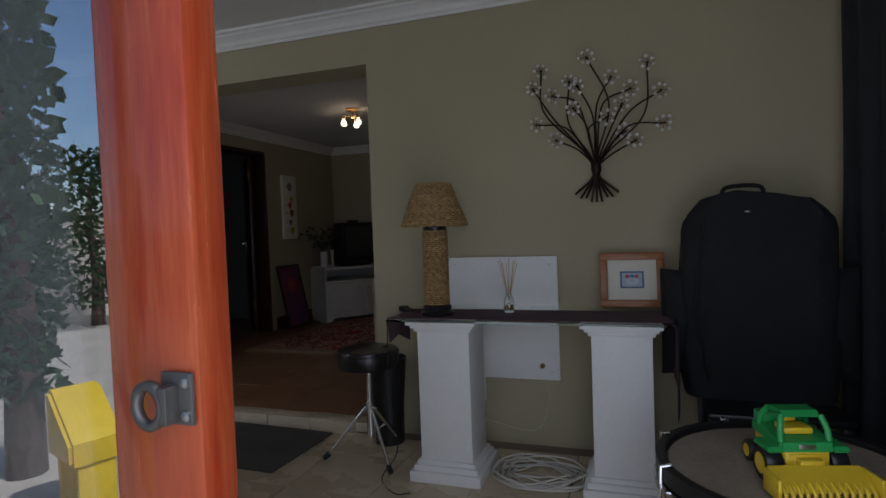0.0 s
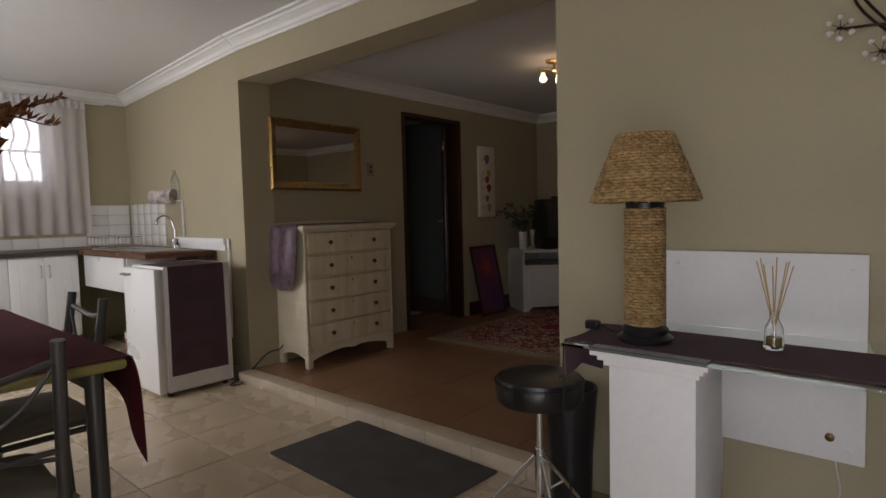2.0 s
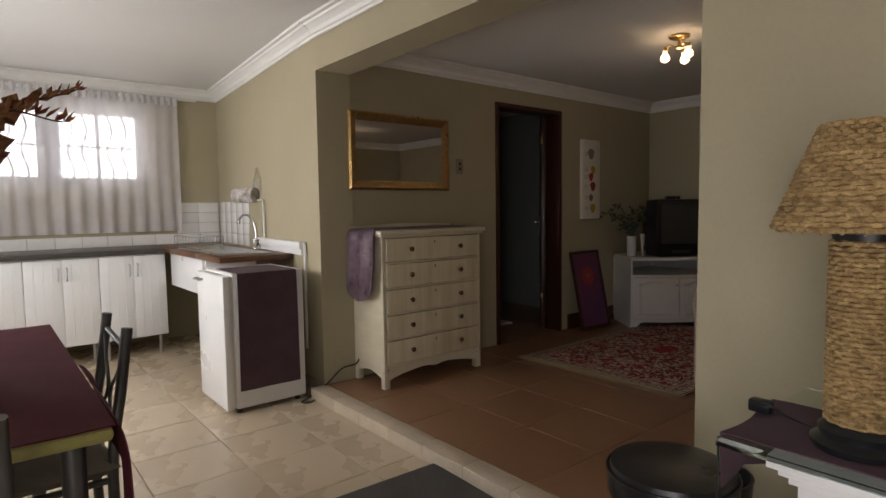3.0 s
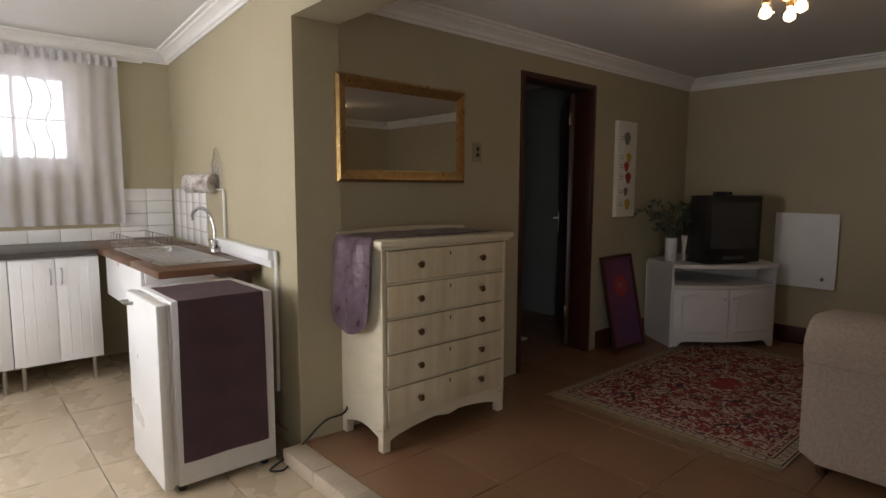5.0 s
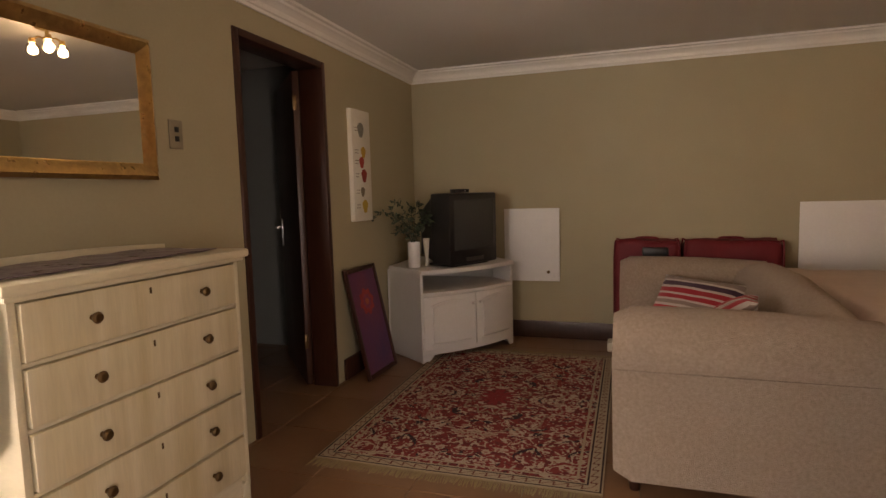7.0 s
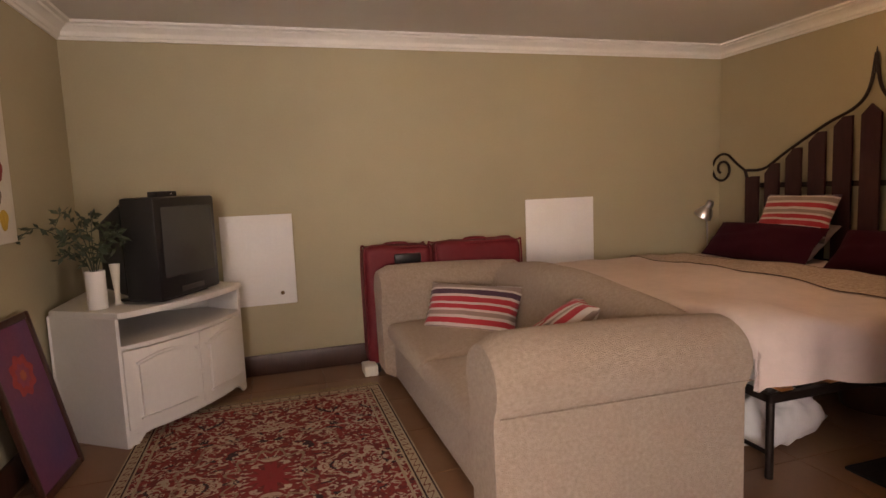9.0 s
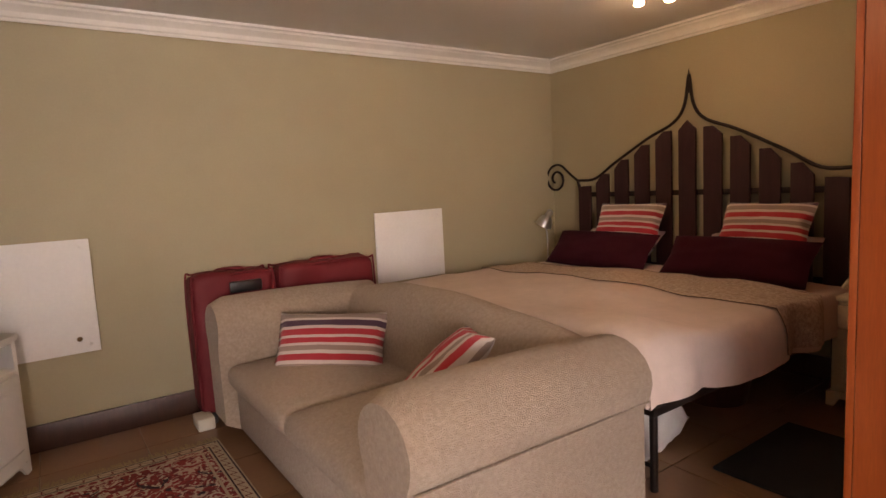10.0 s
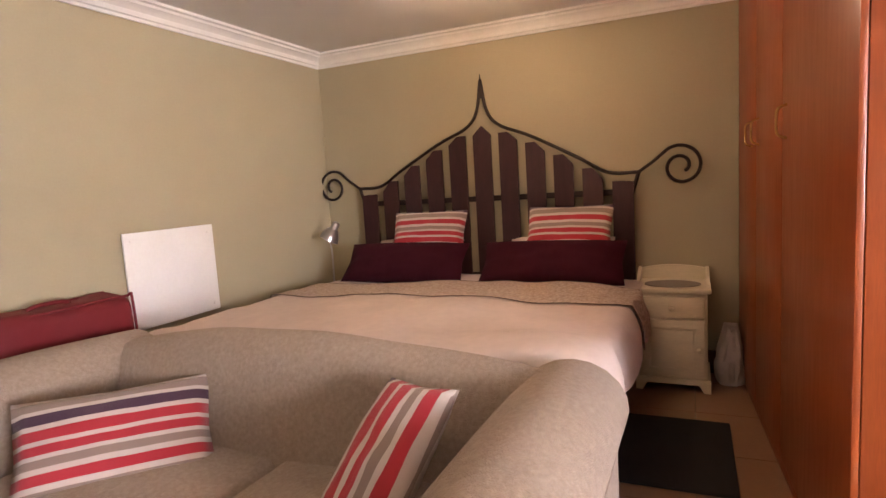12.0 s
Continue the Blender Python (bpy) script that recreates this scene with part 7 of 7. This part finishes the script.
structure("neighbour_wall", [(-9.2, -9.0, 2.5, 6.0, 0, 2.6), (-8.75, -8.55, -1.0, 2.4, 0, 2.9)], mat("bright_plaster", (0.46, 0.40, 0.35), 0.85, vary=0.1), "pale plastered wall outside the kitchen window", "wall")
structure("house_roof", [(X_KIT - 0.6, X_BED + 0.9, -0.25, Y_TV + 0.6, 2.64, 2.76)], M_DARKWOOD, "flat roof edge of the house", "roof")


def garden_tree(x, y, h, spread, seed, label):
    t = thing("garden_tree", label, "tree", (x, y, 0), 0, "garden trees")
    rnd = random.Random(seed)
    bark = bpy.data.materials.get("rough_bark") or mat("rough_bark", (0.10, 0.07, 0.05), 0.9, vary=0.3, bump=0.3, bump_scale=20)
    leaf = bpy.data.materials.get("garden_leaf") or mat("garden_leaf", (0.05, 0.10, 0.03), 0.6, vary=0.4, noise_scale=3)
    tubepart("trunk", smooth_path([(0, 0, 0), (0.05, 0.02, h * 0.3), (0, 0.06, h * 0.6), (0.03, 0, h * 0.85)], 4), [0.10 - 0.08 * i / 12 for i in range(13)], bark, t, 8)
    bm = bmesh.new()
    for k in range(2600):
        z = h * (0.12 + 0.88 * rnd.random())
        r = spread * math.sqrt(rnd.random()) * (0.55 + 0.45 * math.sin(math.pi * min(1, z / h)) + 0.25 * noise.noise((z * 1.3, k % 7, 0)))
        a_ = rnd.uniform(0, 6.283)
        p = Vector((r * math.cos(a_), r * math.sin(a_), z))
        d = Vector((rnd.uniform(-1, 1), rnd.uniform(-1, 1), rnd.uniform(-0.6, 0.8))).normalized()
        o = d.orthogonal().normalized()
        ln, w = rnd.uniform(0.06, 0.13), rnd.uniform(0.025, 0.05)
        bm.faces.new([bm.verts.new(q) for q in (p, p + d * ln * 0.5 + o * w, p + d * ln, p + d * ln * 0.5 - o * w)])
    part("crown", bm, leaf, t)


garden_tree(-3.12, -1.60, 3.6, 0.22, 3, "narrow dark leafy tree beside the yard wall")
garden_tree(-7.6, -5.75, 2.6, 0.8, 6, "rounded green tree by the garden wall")
slide = thing("yellow_toy", "bright yellow plastic toy standing on the paving", "toy", (-2.42, -1.40, 0.0), 20)
slide.scale = (0.6, 0.8, 0.85)
bm = bmesh.new()
prism(bm, [(-0.22, 0.30), (0.25, 0.30), (0.25, 0.42), (-0.16, 0.66), (-0.22, 0.66)], 1, -0.14, 0.14, 0.02)
part("tub", bm, M_YELLOW, slide)
for sx in (-0.18, 0.2):
    boxpart("support", (sx - 0.03, sx + 0.03, -0.1, 0.1, 0, 0.30), M_YELLOW, slide, 0.01)


# Unseen window added to fill the opening that the front fill lamp uses.
def added_front_window():
    t = thing("window_2_added", "unseen red framed window added in the front wall", "window")
    t["kind"] = "structure"
    X0, X1, Z0, Z1, Y = -5.3, -3.5, 0.9, 2.1, Y_FRONT - 0.10
    for d in ((X0, X1, Y, Y + 0.05, Z0, Z0 + 0.06), (X0, X1, Y, Y + 0.05, Z1 - 0.06, Z1), (X0, X0 + 0.06, Y, Y + 0.05, Z0 + 0.06, Z1 - 0.06), (X1 - 0.06, X1, Y, Y + 0.05, Z0 + 0.06, Z1 - 0.06), (-4.43, -4.37, Y, Y + 0.05, Z0 + 0.06, Z1 - 0.06)):
        boxpart("window_frame", d, M_RED, t, 0.003)
    for a, b in ((X0 + 0.06, -4.43), (-4.37, X1 - 0.06)):
        p = boxpart("pane", (a, b, Y + 0.02, Y + 0.025, Z0 + 0.06, Z1 - 0.06), M_GLASS, t, 0)
        p.visible_shadow = False


added_front_window()


# ---- floors: tiles and the step ----
def tiles(parent, x0, x1, y0, y1, z, size, material, name, ox=0.0, oy=0.0):
    """Square tiles with open joints; whole ones share one mesh."""
    cache = {}
    gap = 0.004
    i0, i1 = math.floor((x0 - ox) / size), math.ceil((x1 - ox) / size)
    j0, j1 = math.floor((y0 - oy) / size), math.ceil((y1 - oy) / size)
    for i in range(i0, i1):
        for j in range(j0, j1):
            a, b = max(x0, ox + i * size + gap / 2), min(x1, ox + (i + 1) * size - gap / 2)
            c, d = max(y0, oy + j * size + gap / 2), min(y1, oy + (j + 1) * size - gap / 2)
            if b - a < 0.01 or d - c < 0.01:
                continue
            key = (round(b - a, 3), round(d - c, 3))
            if key not in cache:
                bm = bmesh.new()
                bx(bm, 0, b - a, 0, d - c, -0.010, 0, 0.0015, 1)
                cache[key] = part(name, bm, material).data
                ob = [o for o in scene.collection.objects if o.data == cache[key]][0]
            else:
                ob = new(name, cache[key])
            ob.location = (a, c, z + random.uniform(-0.0006, 0.0006))
            ob.parent = parent


F_FRONT, F_BACK = bpy.data.objects["floor_front"], bpy.data.objects["floor_back"]
tiles(F_FRONT, X_KIT, X_EAST, Y_FRONT - 0.2, 2.744, LOW, 0.42, M_TILE, "tile", ox=-3.62, oy=2.775 - 0.42 * 6 + 0.13)
tiles(F_BACK, -5.93, X_BED, 2.86, Y_TV, UP, 0.45, M_TERRA, "tile", ox=-3.0, oy=2.86)
for k in range(9):
    x0 = -3.92 + k * 0.30
    boxpart("step_tile", (x0, min(x0 + 0.297, -1.38), 2.745, 2.857, LOW - 0.01, UP + 0.001), M_NOSE, F_BACK, 0.004)
